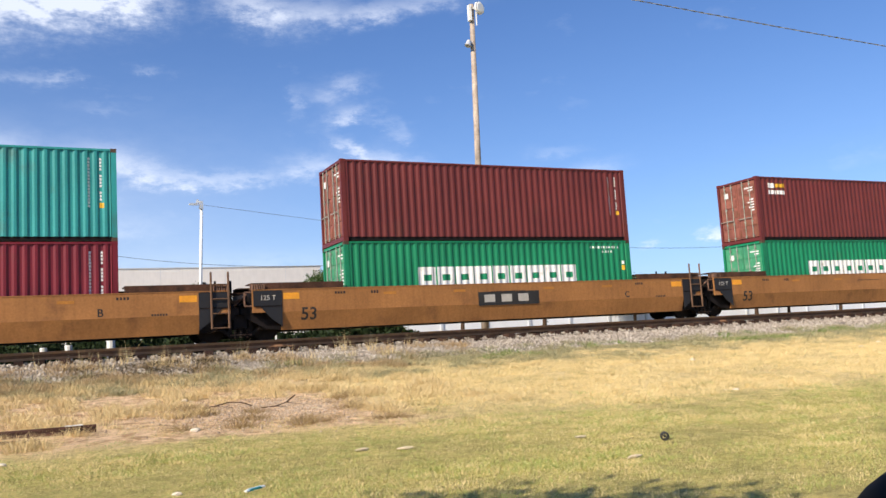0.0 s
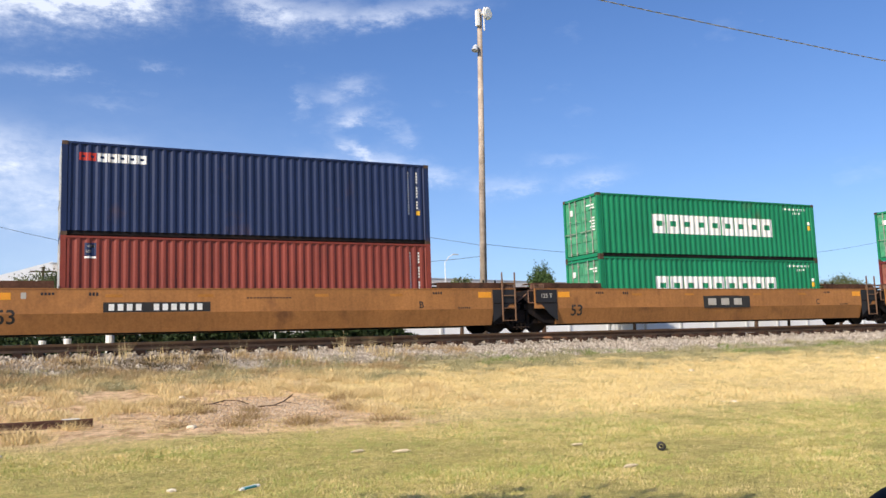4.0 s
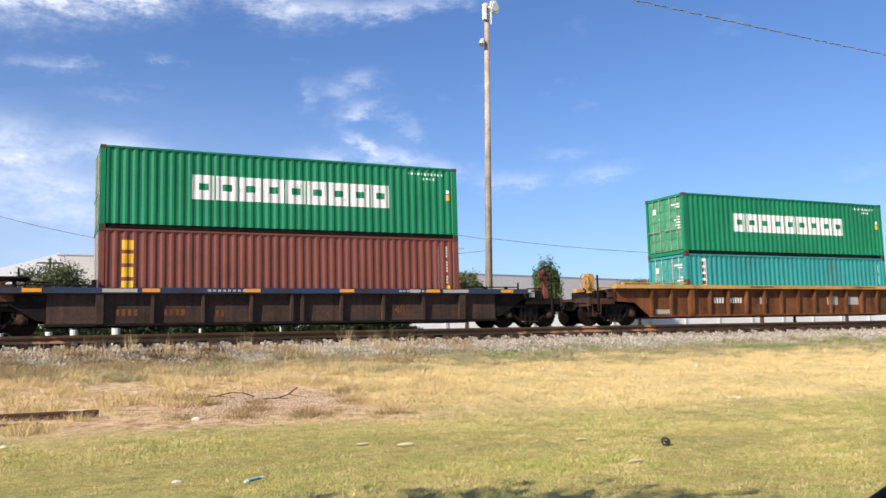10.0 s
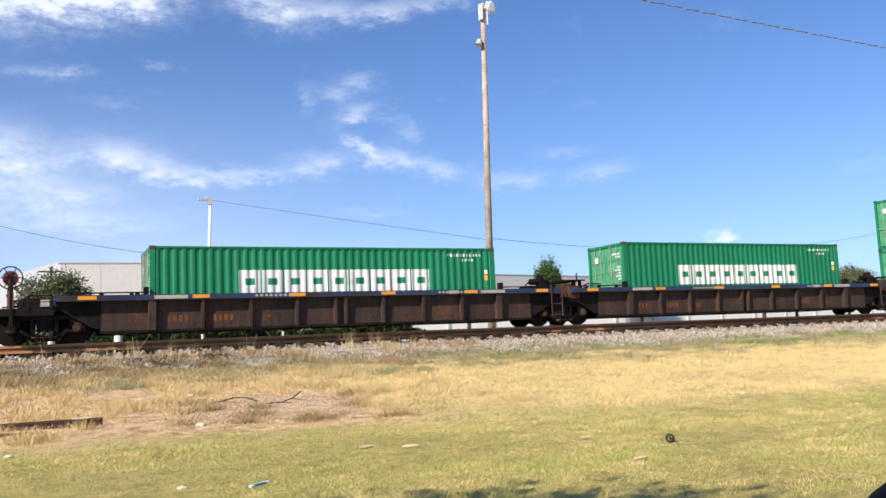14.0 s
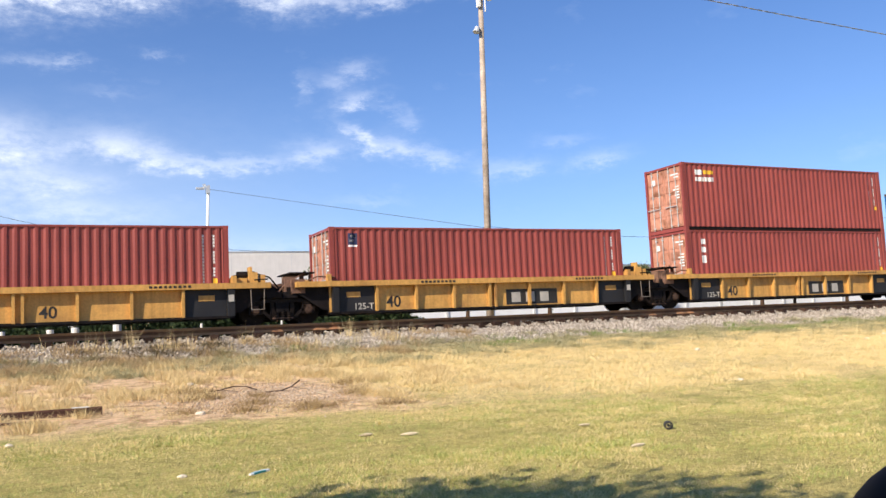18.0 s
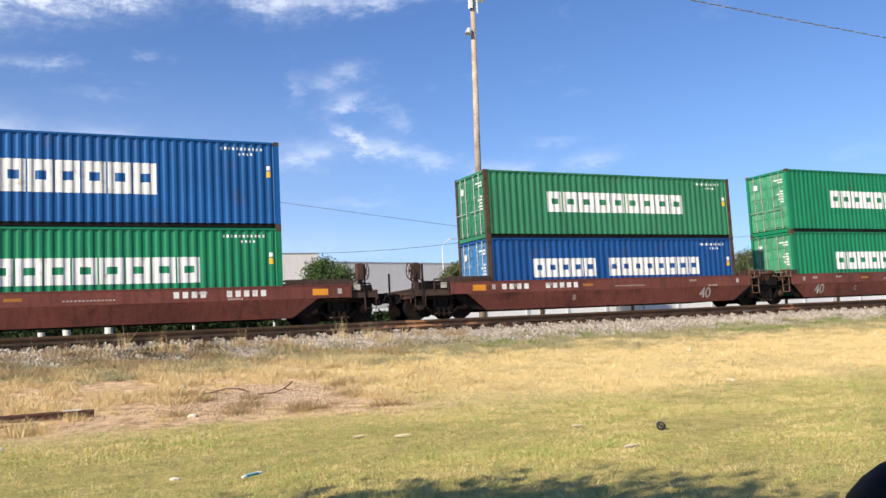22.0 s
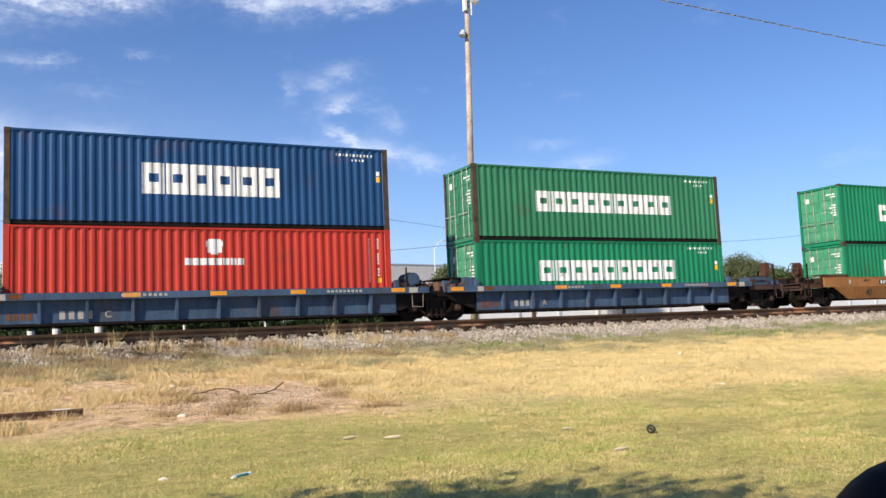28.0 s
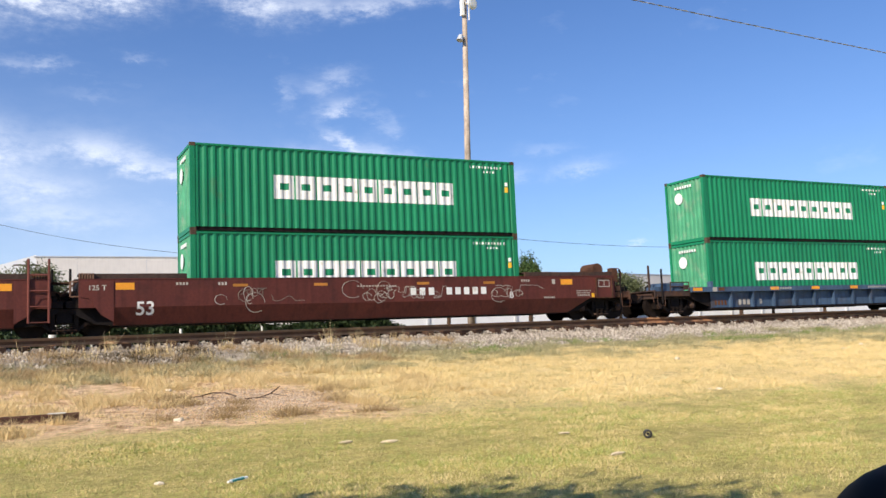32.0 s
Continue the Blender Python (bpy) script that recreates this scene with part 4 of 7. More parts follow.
    if kind in ("yellow40", "red53") and sgn > 0:
        up = tall + 0.30 if kind == "red53" else 1.42
        xx = body - 0.55 if kind == "red53" else body + 0.35
        drum("air_tank", (xx, -1.2, up), (xx, -0.35, up), 0.25, mat, "round brake air reservoir")
        put("tank_saddle", tall, [(xx - 0.2, xx + 0.2, -1.1, -0.5, 1.06 if kind != "red53" else tall - 0.1, up - 0.15)], mat)
    if kind == "yellow40":
        ld = bars("ladder", tall, [[(deck - 0.62, -1.42, 0.5), (deck - 0.62, -1.42, 1.62)], [(deck - 0.12, -1.42, 0.5), (deck - 0.12, -1.42, 1.9)]], BRIGHT, "yellow end ladder", 0.03)
        for k in range(3):
            part("rung", ("rung", sgn, kind, k), lambda bm: rod(bm, (sgn * (deck - 0.62), -1.42, 0.54 + 0.36 * k), (sgn * (deck - 0.12), -1.42, 0.54 + 0.36 * k), 0.022, 6), BRIGHT, ld)
    if (kind == "tan40" and sgn > 0) or (kind == "slate40" and sgn < 0):
        bars("end_post", tall, [[(deck - 0.1, -1.0, 1.06), (deck - 0.1, -1.0, 2.15)]], mat, r=0.05)
        return
    # hand brake
    face = kind in ("dark48", "amber40")
    x, y, z = deck - 0.42, -0.85, 1.98 if face else 1.78
    gear = AMBER if paint is RUSTY else COAL if paint in (BRIGHT, OXIDE) else GEAR
    if kind == "red53":
        z = 2.05

    def ring(r, thick):
        def build(bm):
            c = (sgn * (x + (0.0 if face else 0.24)), y - (0.2 if face else 0.0), z)
            for k in range(18):
                p, q = k * math.tau / 18, (k + 1) * math.tau / 18
                at = (lambda a, rr: (c[0] + rr * math.cos(a), c[1], c[2] + rr * math.sin(a))) if face else (lambda a, rr: (c[0], c[1] + rr * math.cos(a), c[2] + rr * math.sin(a)))
                rod(bm, at(p, r), at(q, r), thick, 5)
                if k % 3 == 0:
                    rod(bm, c, at(p, r), thick * 0.7, 5)
            rod(bm, c, (sgn * x, y, z), 0.045, 8)
        return build
    part("brake_wheel", ("brake_wheel", sgn, body, joint), ring(0.33 if face else 0.28, 0.02), SOOT if face else gear, root, "round hand-brake wheel")

    def stand(bm):
        s = sgn * x
        if face:
            rod(bm, (s, y - 0.1, z), (s, y + 0.12, z), 0.22, 14)
        else:
            prism(bm, ((s - 0.13, z - 0.30), (s + 0.13, z - 0.30), (s + 0.15, z + 0.20), (s + 0.05, z + 0.28), (s - 0.12, z + 0.28)), y - 0.16, y + 0.14)
        prism(bm, ((s - 0.09, 1.05), (s + 0.09, 1.05), (s + 0.07, z - 0.2), (s - 0.07, z - 0.2)), y - 0.08, y + 0.08)
        rod(bm, (s - sgn * 0.75, y, 1.10), (s, y, z - 0.2), 0.03, 6)
    part("brake_stand", ("brake_stand", sgn, body, joint), stand, OXIDE if face else gear, root, "hand-brake gear case on its stand")


def marks_on(root, name, rects, y, mat, key, label=""):
    """Flat painted shapes on a side towards the camera: from x0 to x1, z0 to z1."""
    def build(bm):
        for x0, x1, z0, z1 in rects:
            bm.faces.new([bm.verts.new(c) for c in ((x0, y, z0), (x1, y, z0), (x1, y, z1), (x0, y, z1))])
    ob = part(name, (name, key, round(y, 3)), build, mat, root, label)
    if len(rects) > 1:
        ob["kind"] = "stuff"                       # fine paintwork, never picked apart
    return ob


def bar_row(x0, x1, z0, z1, count, gap=()):
    st = (x1 - x0) / count
    return [(x0 + k * st, x0 + k * st + st * 0.62, z0, z1) for k in range(count) if k not in gap]


def scrawl(root, x, z, y, seed, size, mat, thick=0.012):
    """A spray-painted scribble: a wandering stroke without meaning."""
    rnd = random.Random(seed)

    def build(bm):
        for k in range(4):
            px, pz, way = x + k * size * 1.1, z + rnd.uniform(-0.4, 0.4) * size, rnd.uniform(0, 6.28)
            for j in range(16):
                way += rnd.uniform(-1.3, 1.3)
                nx = px + 0.32 * size * math.cos(way) + 0.05 * size
                nz = min(z + 0.7 * size, max(z - 0.7 * size, pz + 0.32 * size * math.sin(way)))
                rod(bm, (px, y, pz), (nx, y, nz), thick, 3)
                px, pz = nx, nz
    ob = part("graffiti", ("graffiti", x, z, seed, mat.name), build, mat, root, "sprayed graffiti scrawl")
    ob["kind"] = "stuff"


def sprayed(root, x0, x1, z0, z1, y, seed, mat):
    """Sprayed patches side by side, plain uneven shapes."""
    rnd = random.Random(seed)

    def build(bm):
        k, w = 5, (x1 - x0) / 5
        for i in range(k):
            cx, cz = x0 + w * (i + 0.5), (z0 + z1) / 2
            bm.faces.new([bm.verts.new((cx + 0.52 * w * math.cos(a * 0.5236) * rnd.uniform(0.65, 1.05), y, cz + 0.5 * (z1 - z0) * math.sin(a * 0.5236) * rnd.uniform(0.6, 1.1))) for a in range(12)])
    part("sprayed_patch", ("sprayed_patch", x0, seed), build, mat, root, "faded beige sprayed patches")["kind"] = "stuff"


def smooth_car(spec, root, ends, extra):
    """A well car with plain sides: upright above, leaning in below."""
    size, mat = spec["size"], spec["paint"]
    zt, zb, z0 = spec["z"]
    up, low, cut = spec["upper"], spec["lower"], spec["cut"]
    n = (size, zt, up)
    ups = [spec.get("free_upper", (up, up))[k] if e else up for k, e in enumerate(ends)]
    lows = [spec.get("free_lower", low) if e else low for e in ends]
    cuts = [spec.get("free_cut", cut) if e else cut for e in ends]
    for s in (-1, 1):
        outline = ((-ups[0], zt), (-ups[0], zb), (ups[1], zb), (ups[1], zt))
        part("side_wall", ("side_wall", n, s, *ups), lambda bm: prism(bm, outline, s * SIDE, s * (SIDE - 0.05)), mat, root)

        def lean(bm):
            a = [(-lows[0] - cuts[0], SIDE, zb), (lows[1] + cuts[1], SIDE, zb), (lows[1], SIDE - spec["lean"], z0), (-lows[0], SIDE - spec["lean"], z0)]
            b = [(x, y - 0.05, z) for x, y, z in a]
            va, vb = [bm.verts.new((x, s * y, z)) for x, y, z in a], [bm.verts.new((x, s * y, z)) for x, y, z in b]
            for k in range(4):
                bm.faces.new((va[k], va[(k + 1) % 4], vb[(k + 1) % 4], vb[k]))
            bm.faces.new(va), bm.faces.new(vb[::-1])
        part("lower_side", ("lower_side", n, s, *lows), lean, mat, root)
        part("top_lip", ("top_lip", n, s, *ups), boxes((-ups[0], ups[1], s * (SIDE + 0.012) - (0.07 if s > 0 else 0), s * (SIDE + 0.012) + (0.07 if s < 0 else 0), zt, zt + 0.03)), mat, root)
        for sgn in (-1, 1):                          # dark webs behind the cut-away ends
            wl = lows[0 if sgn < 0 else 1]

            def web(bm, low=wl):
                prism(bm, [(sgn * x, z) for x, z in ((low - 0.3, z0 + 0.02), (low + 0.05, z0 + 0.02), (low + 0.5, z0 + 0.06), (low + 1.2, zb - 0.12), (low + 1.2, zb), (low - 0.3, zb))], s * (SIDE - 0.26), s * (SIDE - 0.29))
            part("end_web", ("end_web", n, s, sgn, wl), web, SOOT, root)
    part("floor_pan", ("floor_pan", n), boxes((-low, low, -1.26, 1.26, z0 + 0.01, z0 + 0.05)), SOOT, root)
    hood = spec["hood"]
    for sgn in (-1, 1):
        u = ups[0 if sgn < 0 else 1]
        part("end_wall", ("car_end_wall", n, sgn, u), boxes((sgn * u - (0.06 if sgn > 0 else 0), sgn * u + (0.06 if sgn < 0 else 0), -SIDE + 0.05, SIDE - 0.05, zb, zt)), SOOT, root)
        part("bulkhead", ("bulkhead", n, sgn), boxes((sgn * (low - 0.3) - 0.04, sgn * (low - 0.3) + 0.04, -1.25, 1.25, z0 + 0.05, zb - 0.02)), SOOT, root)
        a, b = sorted((sgn * hood[0], sgn * u))
        for s in (-1, 1):
            part("end_hood", ("end_hood", n, sgn, s, hood, u), boxes((a, b, s * (SIDE - 0.10) - (0.10 if s > 0 else 0), s * (SIDE - 0.10) + (0.10 if s < 0 else 0), zt + 0.002, zt + hood[1]),
                 (a, b, s * 1.0 - 0.4, s * 1.0 + 0.4, zt + hood[1], zt + hood[1] + 0.03)), GEAR if mat is TAN else COAL, root)
    y = -SIDE - 0.004
    for sgn in (-1, 1):
        u = ups[0 if sgn < 0 else 1]
        free = ends[0 if sgn < 0 else 1]
        at, tag_at = ((2.3, 2.9) if free else (1.3, 0.55)) if size == 53 else (0.33, 0.75) if not free else (1.15, 1.75) if sgn < 0 else (1.1, 0.42)
        if size == 53 or (free and mat is not TAN):
            marks_on(root, "reflector", [(sgn * (u - at) - 0.27, sgn * (u - at) + 0.27, zt - 0.31, zt - 0.10)], y, ORANGE, (n, sgn, u))
        a = sorted((sgn * (u - tag_at - 0.07), sgn * (u - tag_at + 0.07)))
        marks_on(root, "white_tag", [(a[0], a[1], zt - 0.28, zt - 0.10)], y, FADED, (n, sgn, u))
        if free and size == 53:                          # framed card holder near the coupled end
            x0, x1 = sorted((sgn * (u - 0.12), sgn * (u - 0.92)))
            z1, z2 = zb - 0.02, zt - 0.06

            def holder(bm):
                for f in ((x0, x1, z1, z1 + 0.04), (x0, x1, z2 - 0.04, z2), (x0, x0 + 0.04, z1 + 0.04, z2 - 0.04), (x1 - 0.04, x1, z1 + 0.04, z2 - 0.04)):
                    quad_box(bm, f[0], f[1], -SIDE - 0.05, -SIDE - 0.021, f[2], f[3])
            part("card_holder", ("card_holder", n, sgn, u), holder, GEAR, root, "framed card holder")
            xm, zm = (x0 + x1) / 2, z2 - 0.22
            marks_on(root, "white_outline", [(xm - 0.27, xm + 0.27, zm + 0.11, zm + 0.14), (xm - 0.27, xm + 0.27, zm - 0.14, zm - 0.11), (xm - 0.27, xm - 0.24, zm - 0.11, zm + 0.11),
                     (xm + 0.24, xm + 0.27, zm - 0.11, zm + 0.11), (xm - 0.015, xm + 0.015, zm - 0.11, zm + 0.11)], -SIDE - 0.026, FADED, (n, sgn, u))
            s0 = sgn * (u - 1.5)
            marks_on(root, "small_stencils", bar_row(s0 - 0.35, s0 + 0.35, zb + 0.26, zb + 0.30, 12) + bar_row(s0 - 0.35, s0 + 0.3, zb + 0.18, zb + 0.22, 11) + bar_row(s0 - 0.3, s0 + 0.3, zb + 0.08, zb + 0.14, 6), y, FADED, (n, sgn, u))
            marks_on(root, "yellow_tag", [(s0 + 0.36, s0 + 0.52, zb + 0.02, zb + 0.18)], y, YELLOW, (n, sgn, u))
        if size == 53:
            low_z = zb + 0.02 if free else 0.40
            shape = [(u - 0.04, zt - 0.02), (u - 0.04, zt - 0.52), (u - 0.28, zt - 0.56), (u - 0.62, zb - 0.22), (u - 0.98, low_z), (u - 0.98, zt - 0.02)] if not free else [(u - 0.05, zt - 0.02), (u - 0.05, low_z), (u - 1.0, low_z), (u - 1.0, zt - 0.02)]
            part("end_panel", ("end_panel", sgn, zt, *ends), lambda bm: prism(bm, [(sgn * x, z) for x, z in shape], -SIDE - 0.02, -SIDE), GREY if not free and mat is TAN else mat, root, "dark painted end panel" if mat is TAN else "")
            if not free and mat is TAN:
                part("panel_seam", ("panel_seam", sgn, zt), boxes((min(sgn * (u - 0.04), sgn * (u - 0.98)), max(sgn * (u - 0.04), sgn * (u - 0.98)), -SIDE - 0.032, -SIDE - 0.021, zt - 0.54, zt - 0.50)), SOOT, root)
    for k, x in enumerate((-1.9,) if size == 40 else (-4.6, -1.9, 1.9, 4.6)):
        marks_on(root, "reflector", [(x - 0.24, x + 0.24, zt - 0.25, zt - 0.16)], y, FADED_ORANGE, (n, k, zt))
    marks_on(root, "stencilling", bar_row(-0.6, 0.9, zt - 0.30, zt - 0.26, 14) + bar_row(-5.3, -5.0, zt - 0.2, zt - 0.1, 3) + bar_row(up - 3.4, up - 3.0, zt - 0.18, zt - 0.10, 4) +
             bar_row(-up + 2.8, -up + 3.2, zt - 0.18, zt - 0.10, 4) + bar_row(up - 2.4, up - 1.9, zb + 0.02, zb + 0.08, 6), y, FADED if mat is not TAN else GREY, (n, zt))
    extra(root, y, zt, zb)
    return ups


def ribbed_car(spec, root, ends, extra):
    """A well car whose plates stand back between upright ribs, under a proud top chord."""
    mat, chord = spec["paint"], spec["chord_paint"]
    zt, zc, z0 = spec["z"]
    n = (spec["size"], zt)
    body, top = spec["body"], spec["top"]
    arch = spec.get("arch", 0)
    for s in (-1, 1):
        if arch:
            outline = ((-body, zc), (-body - arch, zc), (-body - arch, zc - 0.50), (-body - arch * 0.42, zc - 0.56), (-body, z0), (body, z0), (body + arch * 0.42, zc - 0.56), (body + arch, zc - 0.50), (body + arch, zc), (body, zc))
        else:
            outline = ((-body, zc), (-body, z0), (body, z0), (body, zc))
        part("side_plate", ("side_plate", n, s, zt, arch), lambda bm: prism(bm, outline, s * (SIDE - 0.20), s * (SIDE - 0.23)), mat, root)
        part("top_chord", ("top_chord", n, s, zt), boxes((-top, top, s * (SIDE + 0.03) - (0.30 if s > 0 else 0), s * (SIDE + 0.03) + (0.30 if s < 0 else 0), zc, zt)), chord, root)
        part("bottom_sill", ("bottom_sill", n, s), boxes((-body, body, s * (SIDE - 0.08) - (0.22 if s > 0 else 0), s * (SIDE - 0.08) + (0.22 if s < 0 else 0), z0 - 0.03, z0 + 0.045)), mat if spec.get("sill") else SOOT, root)

        def rib(w, out):
            def build(bm):
                a, b = s * (SIDE - 0.20), s * (SIDE - out)
                v = [bm.verts.new(c) for c in ((-w, a, z0), (w, a, z0), (w, a, zc), (-w, a, zc), (-w, b + s * -0.05, z0 + 0.03), (w, b + s * -0.05, z0 + 0.03), (w, b, zc), (-w, b, zc))]
                for f in ((0, 1, 2, 3), (4, 5, 6, 7), (0, 1, 5, 4), (1, 2, 6, 5), (2, 3, 7, 6), (3, 0, 4, 7)):
                    bm.faces.new([v[i] for i in f])
            return build
        if s < 0:
            for x in spec["ribs"]:
                part("rib", ("rib", s, n, zt), rib(0.045, 0.02), spec.get("rib_paint", mat), root, at=pose(x, 0, 0))
            for x in spec["posts"]:
                part("post", ("post", s, n, zt), rib(0.11, 0.0), spec.get("post_paint", mat), root, at=pose(x, 0, 0))
        else:
            part("far_ribs", ("far_ribs", n, zt), boxes(*[(x - 0.045, x + 0.045, SIDE - 0.2, SIDE - 0.03, z0, zc) for x in list(spec["ribs"]) + list(spec["posts"])]), mat, root)
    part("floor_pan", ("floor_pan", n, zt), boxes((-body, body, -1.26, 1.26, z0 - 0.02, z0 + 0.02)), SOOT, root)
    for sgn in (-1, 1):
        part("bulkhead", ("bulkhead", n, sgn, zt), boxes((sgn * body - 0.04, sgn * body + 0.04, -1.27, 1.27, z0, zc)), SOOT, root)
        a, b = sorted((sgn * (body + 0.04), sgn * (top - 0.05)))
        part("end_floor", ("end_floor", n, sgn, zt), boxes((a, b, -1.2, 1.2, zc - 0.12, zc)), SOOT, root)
        if spec.get("rail"):
            a, b = sorted((sgn * (HALF + 0.1), sgn * (top - 0.4)))

            def rails(bm):
                for s in (-1, 1):
                    quad_box(bm, a, b, s * 1.36 - 0.05, s * 1.36 + 0.05, zt + spec["rail"], zt + spec["rail"] + 0.035)
                    k = 0
                    while a + k * 0.85 <= b:
                        quad_box(bm, a + k * 0.85, a + k * 0.85 + 0.12, s * 1.36 - 0.04, s * 1.36 + 0.04, zt, zt + spec["rail"])
                        k += 1
            part("top_guide_rail", ("top_guide_rail", n, sgn, zt), rails, spec.get("rail_paint", chord), root)
        for s in (-1, 1):
            part("container_guide", ("container_guide", n, sgn, s), boxes((sgn * (HALF + 0.12) - 0.07, sgn * (HALF + 0.12) + 0.07, s * 1.34 - 0.1, s * 1.34 + 0.1, zt, zt + 0.24)), spec.get("guide_paint", chord), root)
    y = -SIDE - 0.038
    for k, x in enumerate(spec.get("reflectors", ())):
        marks_on(root, "reflector", [(x - 0.26, x + 0.26, zc + (zt - zc) * 0.2, zt - (zt - zc) * 0.15)], y, ORANGE, (n, zt, k))
    marks_on(root, "white_stencil", bar_row(-2.9, -1.5, zc + (zt - zc) * 0.3, zt - (zt - zc) * 0.3, 9) + bar_row(3.6, 4.9, zc + (zt - zc) * 0.3, zt - (zt - zc) * 0.3, 9), y, FADED if spec.get("pale", 1) else INK, (n, zt))
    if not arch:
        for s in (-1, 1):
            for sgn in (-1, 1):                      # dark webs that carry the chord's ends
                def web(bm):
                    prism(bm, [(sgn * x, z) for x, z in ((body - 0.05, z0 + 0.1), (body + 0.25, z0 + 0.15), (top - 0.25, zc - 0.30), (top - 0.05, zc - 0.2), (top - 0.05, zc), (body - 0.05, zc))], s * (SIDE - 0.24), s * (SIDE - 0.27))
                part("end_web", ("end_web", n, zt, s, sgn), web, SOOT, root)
    extra(root, -SIDE + 0.196, zt, zc, z0)
    return top, top


def nothing(*_):
    pass


def spread(a, b, step):
    k = round((b - a) / step)
    return tuple(a + (b - a) * i / k for i in range(k + 1))


TYPES = {
    "tan53": dict(build=smooth_car, size=53, paint=TAN, number=INK, z=(1.60, 0.88, 0.29), upper=9.4, free_upper=(9.95, 10.35), lower=8.42, free_lower=8.15, cut=0.03, free_cut=1.0, lean=0.17, hood=(6.25, 0.22), label="tan-painted smooth-sided articulated well car, dusty and faded"),
    "red53": dict(build=smooth_car, size=53, paint=OXIDE_DARK, number=WHITE, z=(1.68, 0.84, 0.29), upper=9.4, free_upper=(9.95, 10.35), lower=8.42, free_lower=8.15, cut=0.03, free_cut=1.0, lean=0.25, hood=(6.25, 0.16), label="dark red smooth-sided well car scribbled with thin white graffiti"),
    "red40": dict(build=smooth_car, size=40, paint=OXIDE, number=FADED, z=(1.27, 0.86, 0.24), upper=6.62, free_upper=(7.85, 8.38), lower=5.75, free_lower=6.35, cut=0.85, lean=0.20, hood=(6.15, 0.20), label="red-brown smooth-sided well car with white stencilled marks"),
    "tan40": dict(build=smooth_car, size=40, paint=TAN, number=INK, z=(1.30, 0.88, 0.30), upper=8.0, lower=6.2, cut=1.2, lean=0.2, hood=(6.2, 0.14), label="tan smooth-sided single well car"),
    "brown53": dict(build=ribbed_car, size=53, paint=RUSTY, chord_paint=AMBER, z=(1.60, 1.45, 0.33), body=8.2, top=9.95, arch=1.75, sill=1, rail=0.06, guide_paint=RUSTY,
                    ribs=tuple(x for x in spread(-8.15, 8.15, 1.02) if abs(abs(x) - 6.1) > 0.4), posts=(-6.1, 6.1), reflectors=(), pale=0, label="rust-brown ribbed well car with a dull yellow top chord"),
    "dark53": dict(build=ribbed_car, size=53, paint=COAL, chord_paint=CHORD_BLUE, z=(1.53, 1.20, 0.29), body=8.28, top=9.6, rail=0.13, rail_paint=SOOT, guide_paint=SOOT,
                   ribs=(-7.24, 7.26) + tuple(x for x in spread(-6.06, 6.08, 1.52)[1:-1] if abs(x) > 0.5), posts=(-6.06, 0.15, 6.08), reflectors=(-8.9, -3.0, 0.15, 3.0, 8.9), label="grimy dark brown ribbed well car with a dark blue chord"),
    "dark48": dict(build=ribbed_car, size=48, paint=COAL, chord_paint=CHORD_BLUE, z=(1.40, 1.23, 0.28), body=7.5, top=8.8, rail=0.06, rail_paint=SOOT, guide_paint=SOOT,
                   ribs=tuple(x for x in spread(-6.06, 6.08, 1.52)[1:-1] if abs(x) > 0.5) + (-0.18, 0.18), posts=(-6.06, 6.08), reflectors=(-7.9, -4.6, -1.5, 1.7, 4.9, 7.9), label="grimy dark ribbed well car with patches on the chord"),
    "amber40": dict(build=ribbed_car, size=40, paint=AMBER, chord_paint=AMBER, z=(1.37, 1.19, 0.29), body=6.2, top=7.38, guide_paint=AMBER, post_paint=GREY,
                    ribs=(-4.53, -3.05, -1.58, -0.12, 0.12, 1.58, 3.10, 4.62), posts=(-6.02, 6.1), reflectors=(), pale=0, label="yellow ribbed articulated well car with dark end panels"),
    "yellow40": dict(build=ribbed_car, size=40, paint=BRIGHT, chord_paint=BRIGHT, z=(1.28, 1.14, 0.30), body=6.35, top=8.0, arch=1.65, sill=1, rail=0.10, guide_paint=BRIGHT,
                     ribs=spread(-6.0, 6.0, 1.33), posts=(), reflectors=(), pale=0, label="bright yellow ribbed single well car"),
    "slate40": dict(build=ribbed_car, size=40, paint=SLATE, chord_paint=SLATE, z=(1.20, 0.99, 0.27), body=6.2, top=7.4, guide_paint=SLATE,
                    ribs=spread(-5.15, 5.2, 1.295), posts=(), reflectors=(-7.12, -2.6, 0.0, 2.6, 6.2), label="blue-grey ribbed articulated well car with orange reflectors"),
}


def LEAN(kind):
    """How a plain side lies under paint: upright down to the bend, then leaning in."""
    zb, z0, deep = TYPES[kind]["z"][1], TYPES[kind]["z"][2], TYPES[kind]["lean"]
    return zb, lambda z: -SIDE - 0.0025 + max(0.0, zb - z) * deep / (zb - z0)


